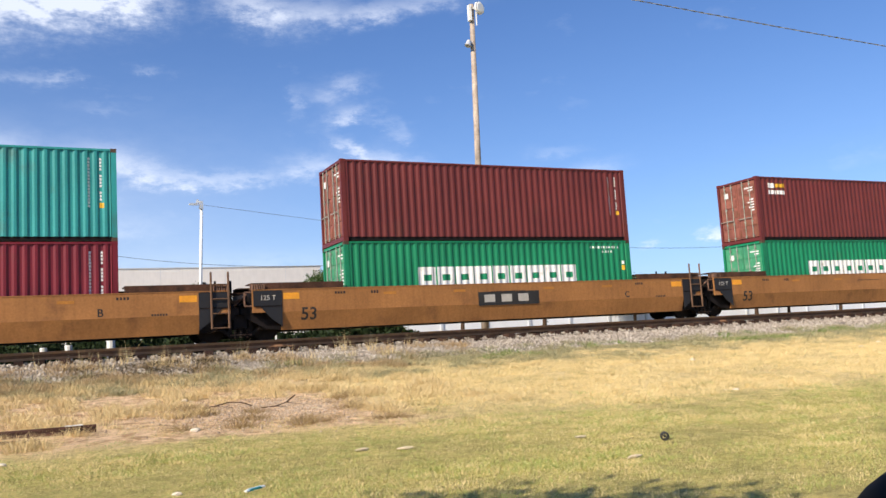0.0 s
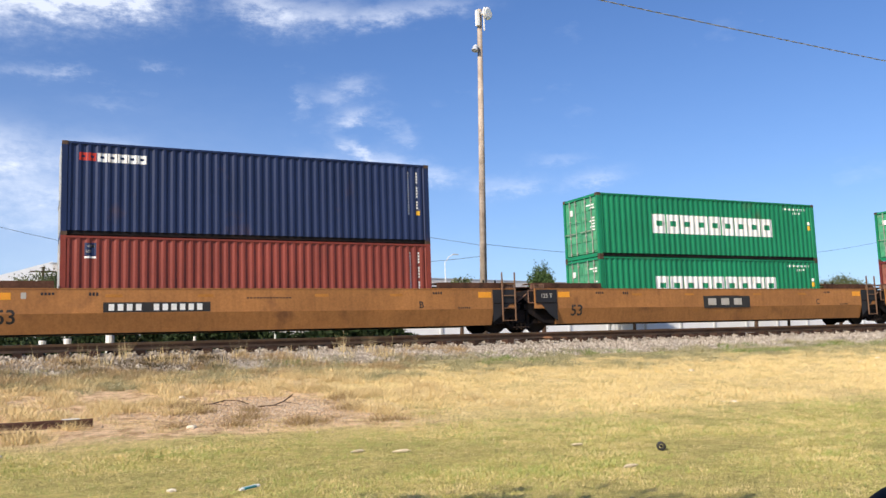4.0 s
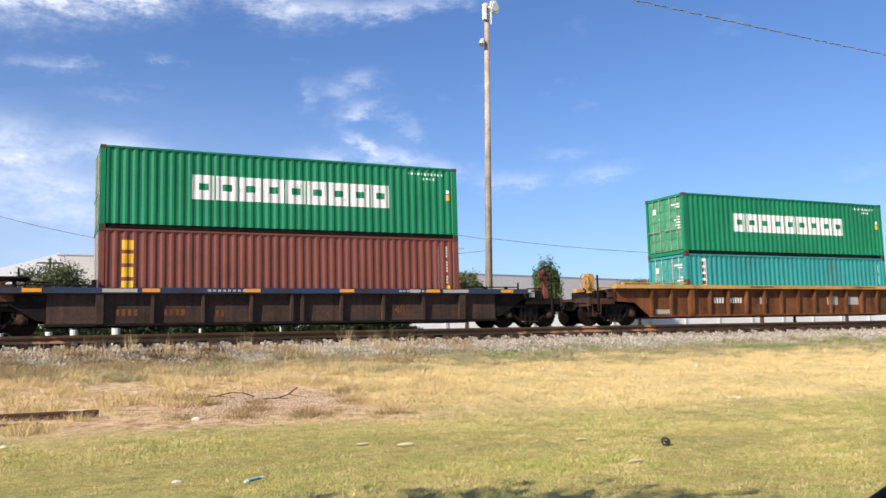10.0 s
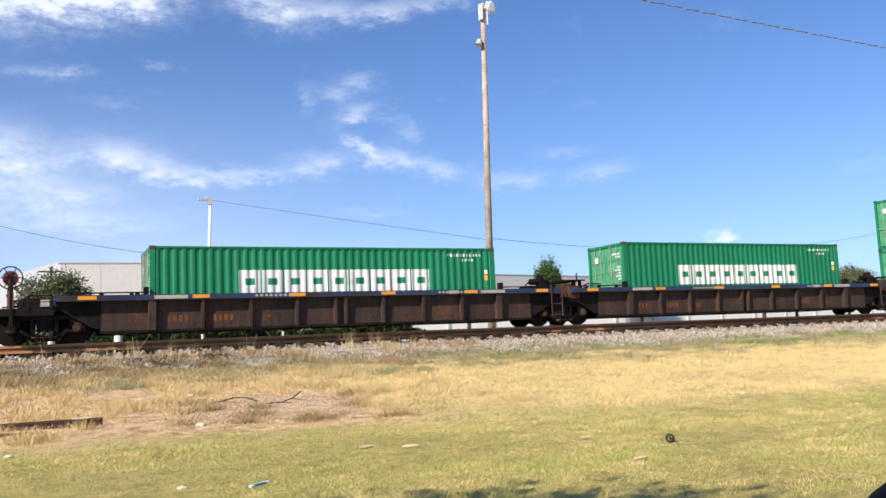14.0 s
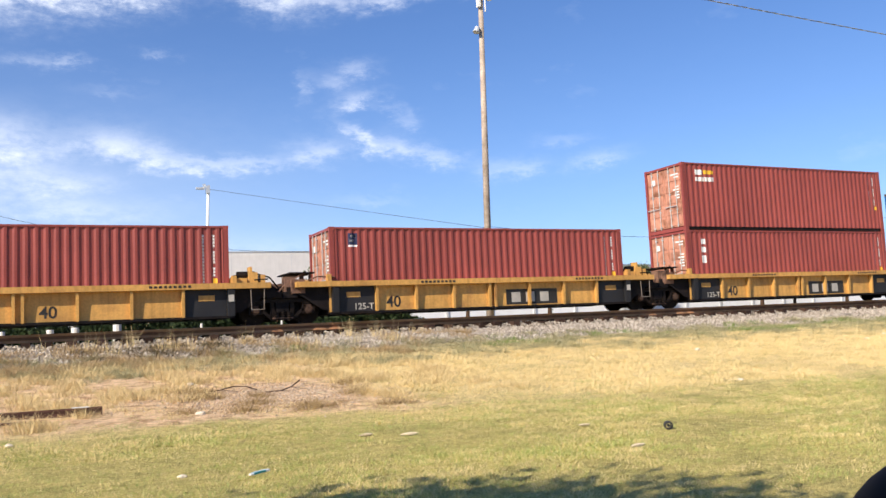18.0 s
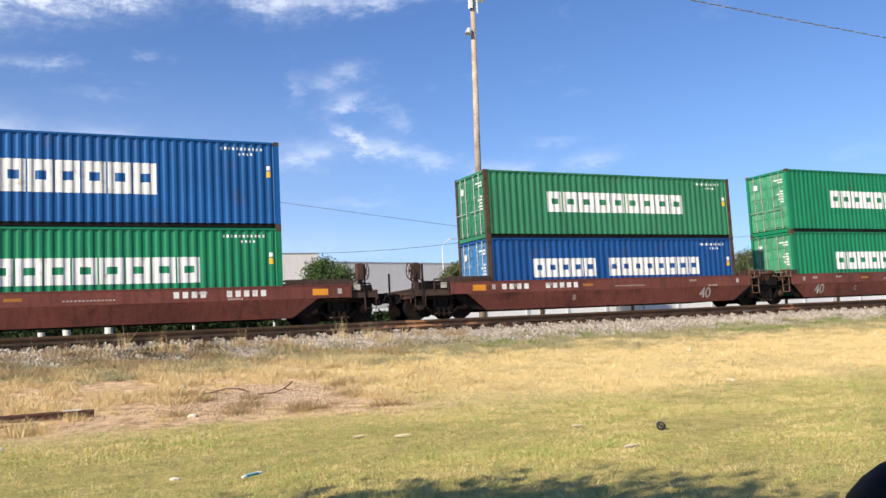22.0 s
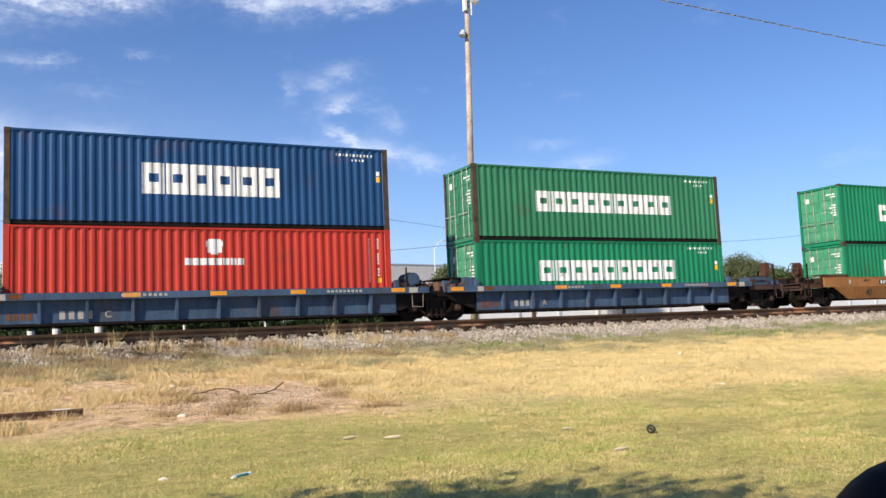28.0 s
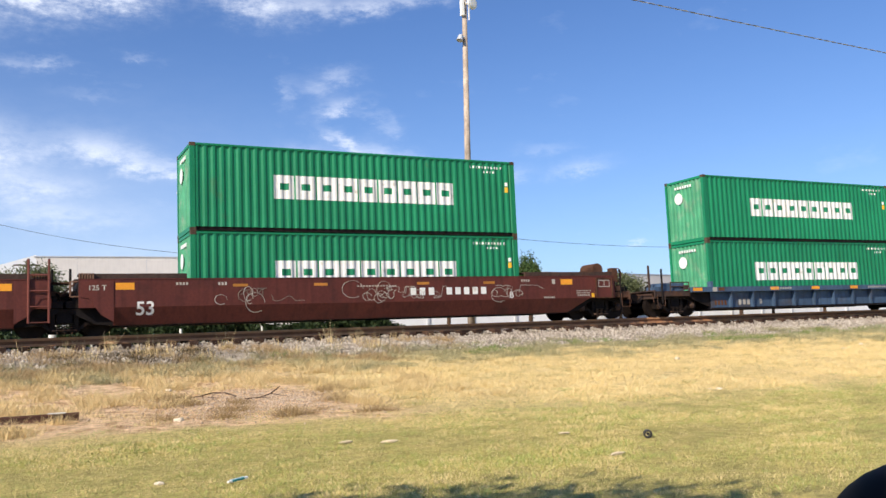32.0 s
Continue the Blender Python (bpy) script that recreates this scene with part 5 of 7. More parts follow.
def write(kind, tag, left_free=False):
    """What is lettered on a car of that kind. Owners' marks and running numbers are bars."""
    def smooth(root, y, zt, zb):
        t = TYPES[kind]
        if t["size"] == 53:
            lettering("53", -7.80, 0.60, 0.42, LEAN(kind), t["number"], root)
            if not left_free:
                lettering("125 T", -9.15, zt - 0.32, 0.16, -SIDE - 0.026, FADED, root, "load_mark")
            plate = (1.95, 5.15) if tag == "A" else (-4.9, -1.75)
            if kind == "tan53" and tag in "AB":
                marks_on(root, "number_board", [(plate[0], plate[1], zb + 0.02, zb + 0.32)], y, INK, (kind, tag), "black board with a white running number")
                marks_on(root, "running_number", bar_row(plate[0] + 0.15, plate[1] - 0.15, zb + 0.07, zb + 0.27, 11, (4,)), y - 0.003, WHITE, (kind, tag))
            elif kind == "tan53":
                marks_on(root, "owner_board", [(-1.15, 1.45, zb - 0.06, zb + 0.44)], y, INK, (kind, tag), "black board with a white owner's mark")
                marks_on(root, "owner_mark", bar_row(-0.9, 1.25, zb + 0.06, zb + 0.34, 3), y - 0.003, FADED, (kind, tag))
            else:
                marks_on(root, "running_number", bar_row(1.4, 4.6, zb + 0.22, zb + 0.48, 9, (3,)), y, WHITE, (kind, tag))
                for k in range(14):
                    rnd = random.Random(k)
                    x0, z1 = rnd.choice((-4.9, -4.2, -0.6, 0.1, 5.2, 5.8)) + rnd.uniform(-0.4, 0.4), zb + rnd.uniform(0.0, 0.5)

                    def loop(bm, x0=x0, z1=z1, r=rnd.uniform(0.12, 0.34), q=rnd.uniform(0.6, 1.4)):
                        for j in range(12):
                            a, b = j * math.tau / 14, (j + 1) * math.tau / 14
                            rod(bm, (x0 + r * q * math.cos(a), y, z1 + r * math.sin(a)), (x0 + r * q * math.cos(b), y, z1 + r * math.sin(b)), 0.009, 3)
                    part("graffiti", ("graffiti", k), loop, FADED, root, "thin white graffiti scrawl")
                for k, x0 in enumerate((-4.6, 0.2, 1.3, 4.9)):
                    scrawl(root, x0, zb + 0.32, y - 0.004, 30 + k, 0.30, STENCIL if k == 0 else FADED, 0.009)
            lettering(tag, 5.45 if tag != "A" else 1.45, zb + 0.06, 0.24, y, t["number"], root, "unit_letter")
        elif kind == "red40":
            at = 3.9 if tag in "BD" else -5.05
            lettering("40", at - 0.12, 0.40, 0.44, LEAN(kind), FADED, root)
            if tag != "C":
                a = (2.55, 5.55) if tag == "A" else (-5.75, -2.25)
                marks_on(root, "running_number", bar_row(a[0], a[1], 0.98, 1.18, 11, (4, 5)), y, WHITE, (kind, tag))
            lettering(tag, -2.6, 0.50, 0.2, LEAN(kind), FADED, root, "unit_letter")
        else:
            lettering("40", -5.1, 0.45, 0.32, LEAN(kind), INK, root)
            marks_on(root, "number_board", [(-4.2, -2.2, zb + 0.08, zb + 0.30)], y, INK, (kind, tag))
            marks_on(root, "running_number", bar_row(-4.1, -2.3, zb + 0.11, zb + 0.27, 10, (4,)), y - 0.003, WHITE, (kind, tag))

    def ribbed(root, py, zt, zc, z0):
        y = -SIDE + 0.194
        if kind == "brown53":
            marks_on(root, "running_number", bar_row(-4.8, -4.2, 0.85, 1.08, 4) + bar_row(-3.9, -3.2, 0.85, 1.08, 5), y, WHITE, kind)
            lettering("53", 4.75, 0.85, 0.28, y, INK, root)
            marks_on(root, "owner_mark", [(1.9, 2.6, 0.75, 1.12), (3.25, 3.95, 0.75, 1.12)], y, FADED, kind)
            marks_on(root, "placard", [(-7.9, -7.1, 0.42, 0.6), (-2.2, -1.8, 0.8, 1.1), (7.2, 7.9, 0.42, 0.58)], y, FADED, kind, "dull stencilled placards")
        elif kind == "dark53":
            lettering("53", 1.95, 0.58, 0.28, y, FADED, root)
            lettering("25-T" if tag != "A" else "A", -7.05, 0.55, 0.26, y, STENCIL, root, "load_mark")
            marks_on(root, "running_number", bar_row(-5.75, -4.85, 0.55, 0.82, 4) + bar_row(-4.3, -3.6, 0.55, 0.80, 4), y, STENCIL, (kind, tag))
            marks_on(root, "stencilling", bar_row(0.4, 1.4, 0.55, 0.66, 9) + bar_row(4.1, 4.5, 0.6, 0.85, 2) + bar_row(-1.0, -0.8, 0.55, 0.85, 1) + bar_row(6.6, 7.1, 0.5, 0.7, 5), y, STENCIL, (kind, tag))
            yy = -SIDE - 0.034
            for s in (-1, 1):
                e = sorted((s * 6.25, s * 9.58))
                marks_on(root, "dark_end_section", [(e[0], e[1], zc + 0.01, zt - 0.01)], -SIDE - 0.033, SOOT, (kind, s), "sooty end of the chord")
            marks_on(root, "white_post_mark", [(s * x - 0.02, s * x + 0.02, zc + 0.02, zt - 0.01) for s in (-1, 1) for x in (6.35, 7.2, 7.75, 8.4)], yy - 0.004, FADED, kind)
            if tag == "C":
                scrawl(root, -1.2, zc + 0.17, yy - 0.01, 14, 0.24, WHITE, 0.013)
                scrawl(root, 3.9, zc + 0.17, yy - 0.01, 16, 0.24, WHITE, 0.013)
                scrawl(root, 1.0, zc + 0.17, yy - 0.01, 15, 0.30, PAINT["teal"], 0.02)
            if tag == "C":
                scrawl(root, -5.6, 0.85, y - 0.01, 5, 0.20, WHITE)
                sprayed(root, -4.35, -3.1, 0.42, 1.02, y - 0.004, 4, BEIGE)
                sprayed(root, -2.95, -1.75, 0.42, 1.04, y - 0.004, 9, BEIGE)
                scrawl(root, -4.2, 0.72, y - 0.018, 4, 0.34, INK, 0.014)
                scrawl(root, -2.8, 0.72, y - 0.018, 9, 0.32, INK, 0.014)
        elif kind == "dark48":
            lettering("48", 3.5, 0.55, 0.30, y, RUSTY, root)
            marks_on(root, "stencilling", bar_row(-5.6, -4.9, 0.55, 0.75, 4) + bar_row(-4.2, -3.5, 0.55, 0.75, 4) + bar_row(-2.6, -2.3, 0.5, 0.7, 2), y, RUSTY, (kind, tag))
            yy = -SIDE - 0.034
            marks_on(root, "pale_patch", [(-6.0, -5.0, zc + 0.03, zt - 0.03), (4.0, 4.4, zc + 0.03, zt - 0.03), (5.3, 6.3, zc + 0.03, zt - 0.03)], yy, FADED, kind)
        elif kind == "amber40":
            part("end_panel", ("end_panel", kind, -1), boxes((-5.9, -4.58, -SIDE + 0.18, -SIDE + 0.199, z0 + 0.04, zc - 0.01)), GREY, root, "dark grey end panel")
            part("end_panel", ("end_panel", kind, 1), boxes((4.68, 5.98, -SIDE + 0.18, -SIDE + 0.199, z0 + 0.04, zc - 0.01)), GREY, root, "dark grey end panel")
            yy = -SIDE + 0.174
            lettering("125-T", -5.35, 0.40, 0.22, yy, FADED, root, "load_mark")
            if tag == "C":
                lettering("40", -4.15, 0.45, 0.40, y, INK, root)
                marks_on(root, "owner_board", [(0.62, 2.85, 0.38, 0.95)], y - 0.001, INK, kind, "black board with a pale owner's mark")
                marks_on(root, "owner_mark", bar_row(0.85, 2.7, 0.47, 0.84, 3), y - 0.004, FADED, kind)
            else:
                lettering("40", 0.55, 0.45, 0.36, y, INK, root)
                marks_on(root, "number_board", [(-4.4, -1.75, 0.33, 0.66)], y - 0.001, INK, kind)
                marks_on(root, "running_number", bar_row(-4.2, -1.9, 0.40, 0.60, 10, (4,)), y - 0.004, WHITE, kind)
            marks_on(root, "reflector", [(-5.6, -5.1, 0.82, 1.0), (5.1, 5.6, 0.82, 1.0)], yy, AMBER, kind)
            marks_on(root, "white_tag", [(6.0, 6.18, 0.78, 1.0)], -SIDE - 0.004, FADED, kind)
        elif kind == "yellow40":
            lettering("40", -0.50, 0.55, 0.40, y, INK, root)
            marks_on(root, "number_board", [(-5.5, -3.55, 0.42, 0.72)], y, INK, kind)
            marks_on(root, "running_number", bar_row(-5.4, -3.65, 0.48, 0.67, 10, (4,)), y - 0.004, WHITE, kind)
            marks_on(root, "owner_mark", bar_row(1.6, 2.5, 0.5, 0.78, 3), y, RUSTY, kind)
        else:
            lettering(tag, -3.35, 0.45, 0.2, y, FADED, root, "unit_letter")
            marks_on(root, "running_number", bar_row(-4.6, -3.6, 0.42, 0.66, 4), y, FADED, kind)
            marks_on(root, "rusty_number", bar_row(-6.0, -5.25, 0.42, 0.62, 4), y, RUSTY, kind)
            yy = -SIDE - 0.034
            marks_on(root, "rusty_patch", [(-5.95, -5.6, 1.03, 1.17)], yy, RUSTY, kind)
            marks_on(root, "white_tag", [(-6.28, -6.02, 1.0, 1.18), (6.62, 6.95, 1.0, 1.18)], yy, FADED, kind)
    return smooth if TYPES[kind]["build"] is smooth_car else ribbed


def well_car(kind, tag, left_free, right_free, along):
    t = TYPES[kind]
    root = tagged(new("well_car"), t["label"], "railway wagon", "well cars of the train")
    ends = (left_free, right_free)
    body = t["build"](t, root, ends, write(kind, tag, left_free))
    shared, coupling = REACH[t["size"]]
    dirty = {TAN: GEAR, RUSTY: GEAR, OXIDE: OXIDE_DARK, OXIDE_DARK: GEAR, SLATE: COAL}
    gear = t.get("guide_paint", t["paint"])
    gear = dirty.get(gear, gear)
    for sgn, free in ((-1, left_free), (1, right_free)):
        end_gear(root, sgn, min(body[0 if sgn < 0 else 1], shared - 0.35 if not free else coupling - 1.2), coupling if free else shared, free, COAL if free and t["paint"] is OXIDE else GEAR if free and t["paint"] is TAN else gear, t["z"][0], t["paint"], kind, t["z"][1])
        if free:
            bogie(root, sgn * (coupling - 1.95), along)
        elif sgn > 0:
            bogie(root, shared, along)
    return root


# the train, from its head: kind, unit, free ends, place of the well's middle, then lower and upper box as colour, height, mark, doors towards the tail
GREEN, RED = ("green", LOW, "wide", True), ("red", LOW, "square", True)
TALL = ("green", HIGH, "wide", True)
TRAIN = (
    ("tan53", "A", 0, 1, 323.52, TALL, ("maroon", HIGH, "plate", True)),
    ("tan53", "C", 0, 0, 304.00, TALL, ("maroon", HIGH, "", True)),
    ("tan53", "B", 1, 0, 284.50, ("wine", HIGH, "gold_square", True), ("teal", HIGH, "strip", True)),
    ("tan53", "A", 0, 1, 260.86, ("maroon", HIGH, "corner", True), ("green", LOW, "patch", True)),
    ("tan53", "C", 0, 0, 241.32, GREEN, GREEN),
    ("tan53", "B", 1, 0, 221.69, ("orange", HIGH, "square", True), ("navy", HIGH, "navy_mark", True)),
    ("dark53", "B", 0, 1, 198.12, GREEN, TALL),
    ("dark53", "C", 0, 0, 178.51, GREEN, RED),
    ("dark53", "A", 1, 0, 158.85, RED, RED),
    ("brown53", "S", 1, 1, 135.19, ("teal", LOW, "strip_top", True), GREEN),
    ("dark48", "B", 0, 1, 112.38, ("brown", HIGH, "column", True), GREEN),
    ("dark48", "C", 0, 0, 94.24, ("orange", LOW, "corner", True), ("steel_blue", LOW, "two", True)),
    ("dark48", "D", 0, 0, 76.06, TALL, GREEN),
    ("dark48", "E", 0, 0, 57.93, TALL, None),
    ("dark48", "A", 1, 0, 39.83, GREEN, None),
    ("amber40", "A", 0, 1, 18.81, ("scarlet", HIGH, "seal", True), ("deep_blue", HIGH, "six", True)),
    ("amber40", "C", 0, 0, 3.09, ("rose", LOW, "", True), ("blue", LOW, "two", True)),
    ("amber40", "C", 0, 0, -12.60, ("rose", HIGH, "letters_down", True), ("rose", HIGH, "plate", True)),
    ("amber40", "C", 0, 0, -28.18, ("rose", HIGH, "square", True), None),
    ("amber40", "B", 1, 0, -43.78, ("rose", HIGH, "plate", True), None),
    ("red40", "A", 0, 1, -63.64, ("navy", HIGH, "navy_mark", True), TALL),
    ("red40", "C", 0, 0, -79.40, TALL, TALL),
    ("red40", "B", 1, 0, -95.14, ("deep_blue", LOW, "two", True), ("dull_green", LOW, "wide", True)),
    ("red40", "A", 0, 1, -115.15, TALL, ("blue", HIGH, "six", True)),
    ("red40", "C", 0, 0, -130.94, ("orange", HIGH, "", True), ("navy", HIGH, "navy_mark", True)),
    ("red40", "B", 1, 0, -146.80, GREEN, GREEN),
    ("yellow40", "S", 1, 1, -166.69, GREEN, GREEN),
    ("tan40", "S", 1, 1, -186.49, GREEN, TALL),
    ("slate40", "A", 0, 1, -206.44, GREEN, ("dull_green", HIGH, "wide", True)),
    ("slate40", "C", 0, 0, -222.08, ("scarlet", HIGH, "seal", True), ("steel_blue", HIGH, "six", False)),
    ("slate40", "D", 0, 0, -237.69, ("brown", HIGH, "slant", True), ("green", HIGH, "wide", False)),
    ("slate40", "E", 0, 0, -253.25, ("green", HIGH, "wide", False), ("deep_blue", HIGH, "six", False)),
    ("slate40", "B", 1, 0, -268.85, ("green", HIGH, "wide", False), ("green", HIGH, "wide", False)),
    ("red53", "B", 0, 1, -290.66, ("green", HIGH, "wide", False), ("green", HIGH, "wide", False)),
    ("red53", "C", 0, 0, -310.20, ("maroon", LOW, "", True), None),
)
SHADES = {"green": "bright green", "dull_green": "faded green", "teal": "teal", "maroon": "dark maroon", "rose": "dusty red", "wine": "wine-red", "red": "brick-red", "orange": "orange-red",
          "scarlet": "scarlet", "brown": "rust-brown", "navy": "navy blue", "blue": "bright blue", "steel_blue": "weathered blue", "deep_blue": "deep blue"}
WORDS = {"wide": "with wide white mark", "two": "with long white mark", "six": "with large white mark", "seal": "with round white seal", "strip": "with white strip",
         "strip_top": "with white strip", "gold_square": "with a yellow mark", "corner": "with white corner mark", "column": "with yellow marks", "plate": "with a white plate",
         "letters_down": "with white end marks", "square": "with small square mark", "navy_mark": "with red-white mark", "slant": "with small white mark", "patch": "with repainted patch", "": "without marks"}
MOVING = []                                       # (thing, where it stands when the train's zero passes)


def make_train():
    for kind, tag, lf, rf, x, lower, upper in TRAIN:
        mid = x + HALF
        MOVING.append((well_car(kind, tag, bool(lf), bool(rf), mid), Vector((mid, TRACK_Y, RAIL_Z))))
        z = RAIL_Z + 0.355
        for k, b in enumerate((lower, upper)):
            if b is None:
                continue
            c = container(*b, f"{SHADES[b[0]]} corrugated container {WORDS[b[2]]}, " + ("stacked above" if k else "in a well"))
            MOVING.append((c, Vector((mid, TRACK_Y, z))))
            z += b[1] + 0.004


make_train()

# ---- beyond the track ----
TIMBER = paint("weathered_pole_timber", (0.48, 0.39, 0.31), 0.85, 0, 0.3, 1.2, 12, 0.2, (0.33, 0.25, 0.19), 0.4, 0.3)
GALV = paint("galvanised_steel", (0.62, 0.64, 0.66), 0.4, 0.3, 0.1)
PANEL = paint("cream_wall_panel", (0.76, 0.71, 0.66), 0.7, 0, 0.06, 0.08, 2, 0, None, 0.3, 0.05)
GABLE = paint("white_wall_panel", (0.85, 0.85, 0.85), 0.6, 0, 0.05, 0.1, 2)
ROOF = paint("pale_roof_sheet", (0.62, 0.62, 0.62), 0.5, 0.2, 0.08, 0.1, 2)
PLASTIC = paint("white_plastic", (0.82, 0.82, 0.80), 0.4, 0, 0.05)
SHEATH = paint("weathered_cable_sheath", (0.13, 0.135, 0.15), 0.6, 0, 0.1)
BARE = paint("bare_aluminium_strand", (0.50, 0.52, 0.55), 0.5, 0.5, 0.1)
CABLE = paint("black_cable", (0.05, 0.05, 0.055), 0.6, 0, 0.1)
BARK = paint("bark", (0.085, 0.052, 0.033), 0.9, 0, 0.3, 3, 20, 0.4)
BRONZE = paint("brown_wall_base", (0.20, 0.17, 0.15), 0.7, 0, 0.1)


def leaf_material(name, col, dry):
    mat = bpy.data.materials.new(name)
    mat.use_nodes = True
    n, l = mat.node_tree.nodes, mat.node_tree.links
    p = n["Principled BSDF"]
    p.inputs["Roughness"].default_value = 0.7
    p.inputs["Specular IOR Level"].default_value = 0.15
    geo, mix = n.new("ShaderNodeNewGeometry"), n.new("ShaderNodeMixRGB")
    mix.inputs[1].default_value, mix.inputs[2].default_value = (*col, 1), (*dry, 1)
    l.new(geo.outputs["Random Per Island"], mix.inputs[0]), l.new(mix.outputs[0], p.inputs["Base Color"])
    p.inputs["Transmission Weight"].default_value = 0.0
    return mat


LEAF = leaf_material("leaves", (0.035, 0.075, 0.022), (0.10, 0.14, 0.045))
OLIVE = leaf_material("olive_leaves", (0.070, 0.090, 0.040), (0.155, 0.17, 0.080))
# scrub leaves near black: the train's shade is put into their colour
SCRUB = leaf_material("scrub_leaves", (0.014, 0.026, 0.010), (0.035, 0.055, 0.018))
BLADE_DARK = leaf_material("dark_weed_blades", (0.05, 0.04, 0.025), (0.20, 0.15, 0.08))
BLADE_GREEN = leaf_material("green_grass_blades", (0.34, 0.35, 0.09), (0.63, 0.53, 0.19))
BLADE_STRAW = leaf_material("dry_grass_blades", (0.86, 0.69, 0.355), (0.66, 0.515, 0.24))
BLADE_PALE = leaf_material("bleached_grass_blades", (0.82, 0.64, 0.33), (0.50, 0.38, 0.19))
BLADE_BROWN = leaf_material("brown_grass_blades", (0.62, 0.44, 0.22), (0.20, 0.14, 0.08))
BLADE_TUFT = leaf_material("tuft_blades", (0.19, 0.27, 0.065), (0.50, 0.50, 0.165))
BLADE_WEED = leaf_material("weed_blades", (0.20, 0.205, 0.095), (0.52, 0.455, 0.27))
BLADE_OCHRE = leaf_material("ochre_grass_blades", (0.56, 0.455, 0.21), (0.36, 0.30, 0.135))
BLADE_SOIL = leaf_material("brown_tussock_blades", (0.44, 0.31, 0.15), (0.24, 0.165, 0.08))
BLADE_FRESH = leaf_material("fresh_weed_blades", (0.13, 0.22, 0.05), (0.27, 0.31, 0.11))


def leaves(count, centre, radii, size, rng, clumps=85):
    """Small four-cornered leaves in clumps within a crown, as arrays."""
    c = rng.normal(size=(clumps, 3))
    c = c / np.linalg.norm(c, axis=1)[:, None] * rng.uniform(0.05, 0.97, (clumps, 1)) ** 0.5 * np.array(radii)
    pick = c[rng.integers(0, clumps, count)]
    pos = np.array(centre) + pick + rng.normal(size=(count, 3)) * np.array(radii) * 0.17
    a = rng.normal(size=(count, 3))
    a /= np.linalg.norm(a, axis=1)[:, None]
    b = np.cross(a, rng.normal(size=(count, 3)))
    b /= np.linalg.norm(b, axis=1)[:, None]
    s = size * rng.uniform(0.6, 1.3, (count, 1))
    v = np.stack([pos - a * s, pos + b * s * 0.5, pos + a * s, pos - b * s * 0.5], 1).reshape(-1, 3)
    return v, np.arange(count * 4).reshape(-1, 4)


def tree(x, y, height, radii, seed, label, mat=LEAF, count=20000, size=0.09, name="tree"):
    root = tagged(new(name), label, "tree" if name == "tree" else "bush")
    z = ground_z(y)
    root.matrix_basis = pose(x, y, z)
    rnd, rng = random.Random(seed), np.random.default_rng(seed)
    mid = height - radii[2]

    def trunk(bm):
        r = 0.035 * height
        rod(bm, (0, 0, -0.1), (0.1, 0, mid * 0.5), r, 9, r * 0.75), rod(bm, (0.1, 0, mid * 0.5), (0, 0.1, mid), r * 0.75, 9, r * 0.45)
        for k in range(7):
            a = rnd.uniform(0, math.tau)
            s = rnd.uniform(0.45, 0.8)
            rod(bm, (0.05, 0, mid * rnd.uniform(0.45, 0.9)), (radii[0] * s * math.cos(a), radii[1] * s * math.sin(a), mid + radii[2] * rnd.uniform(-0.4, 0.6)), r * 0.4, 6, r * 0.1)
    part("trunk", ("trunk", seed), trunk, BARK, root)
    v, f = leaves(count, (0, 0, mid), radii, size, rng)
    crown = new("crown", raw_mesh("crown", v, f, mat))
    crown.parent = root
    return root


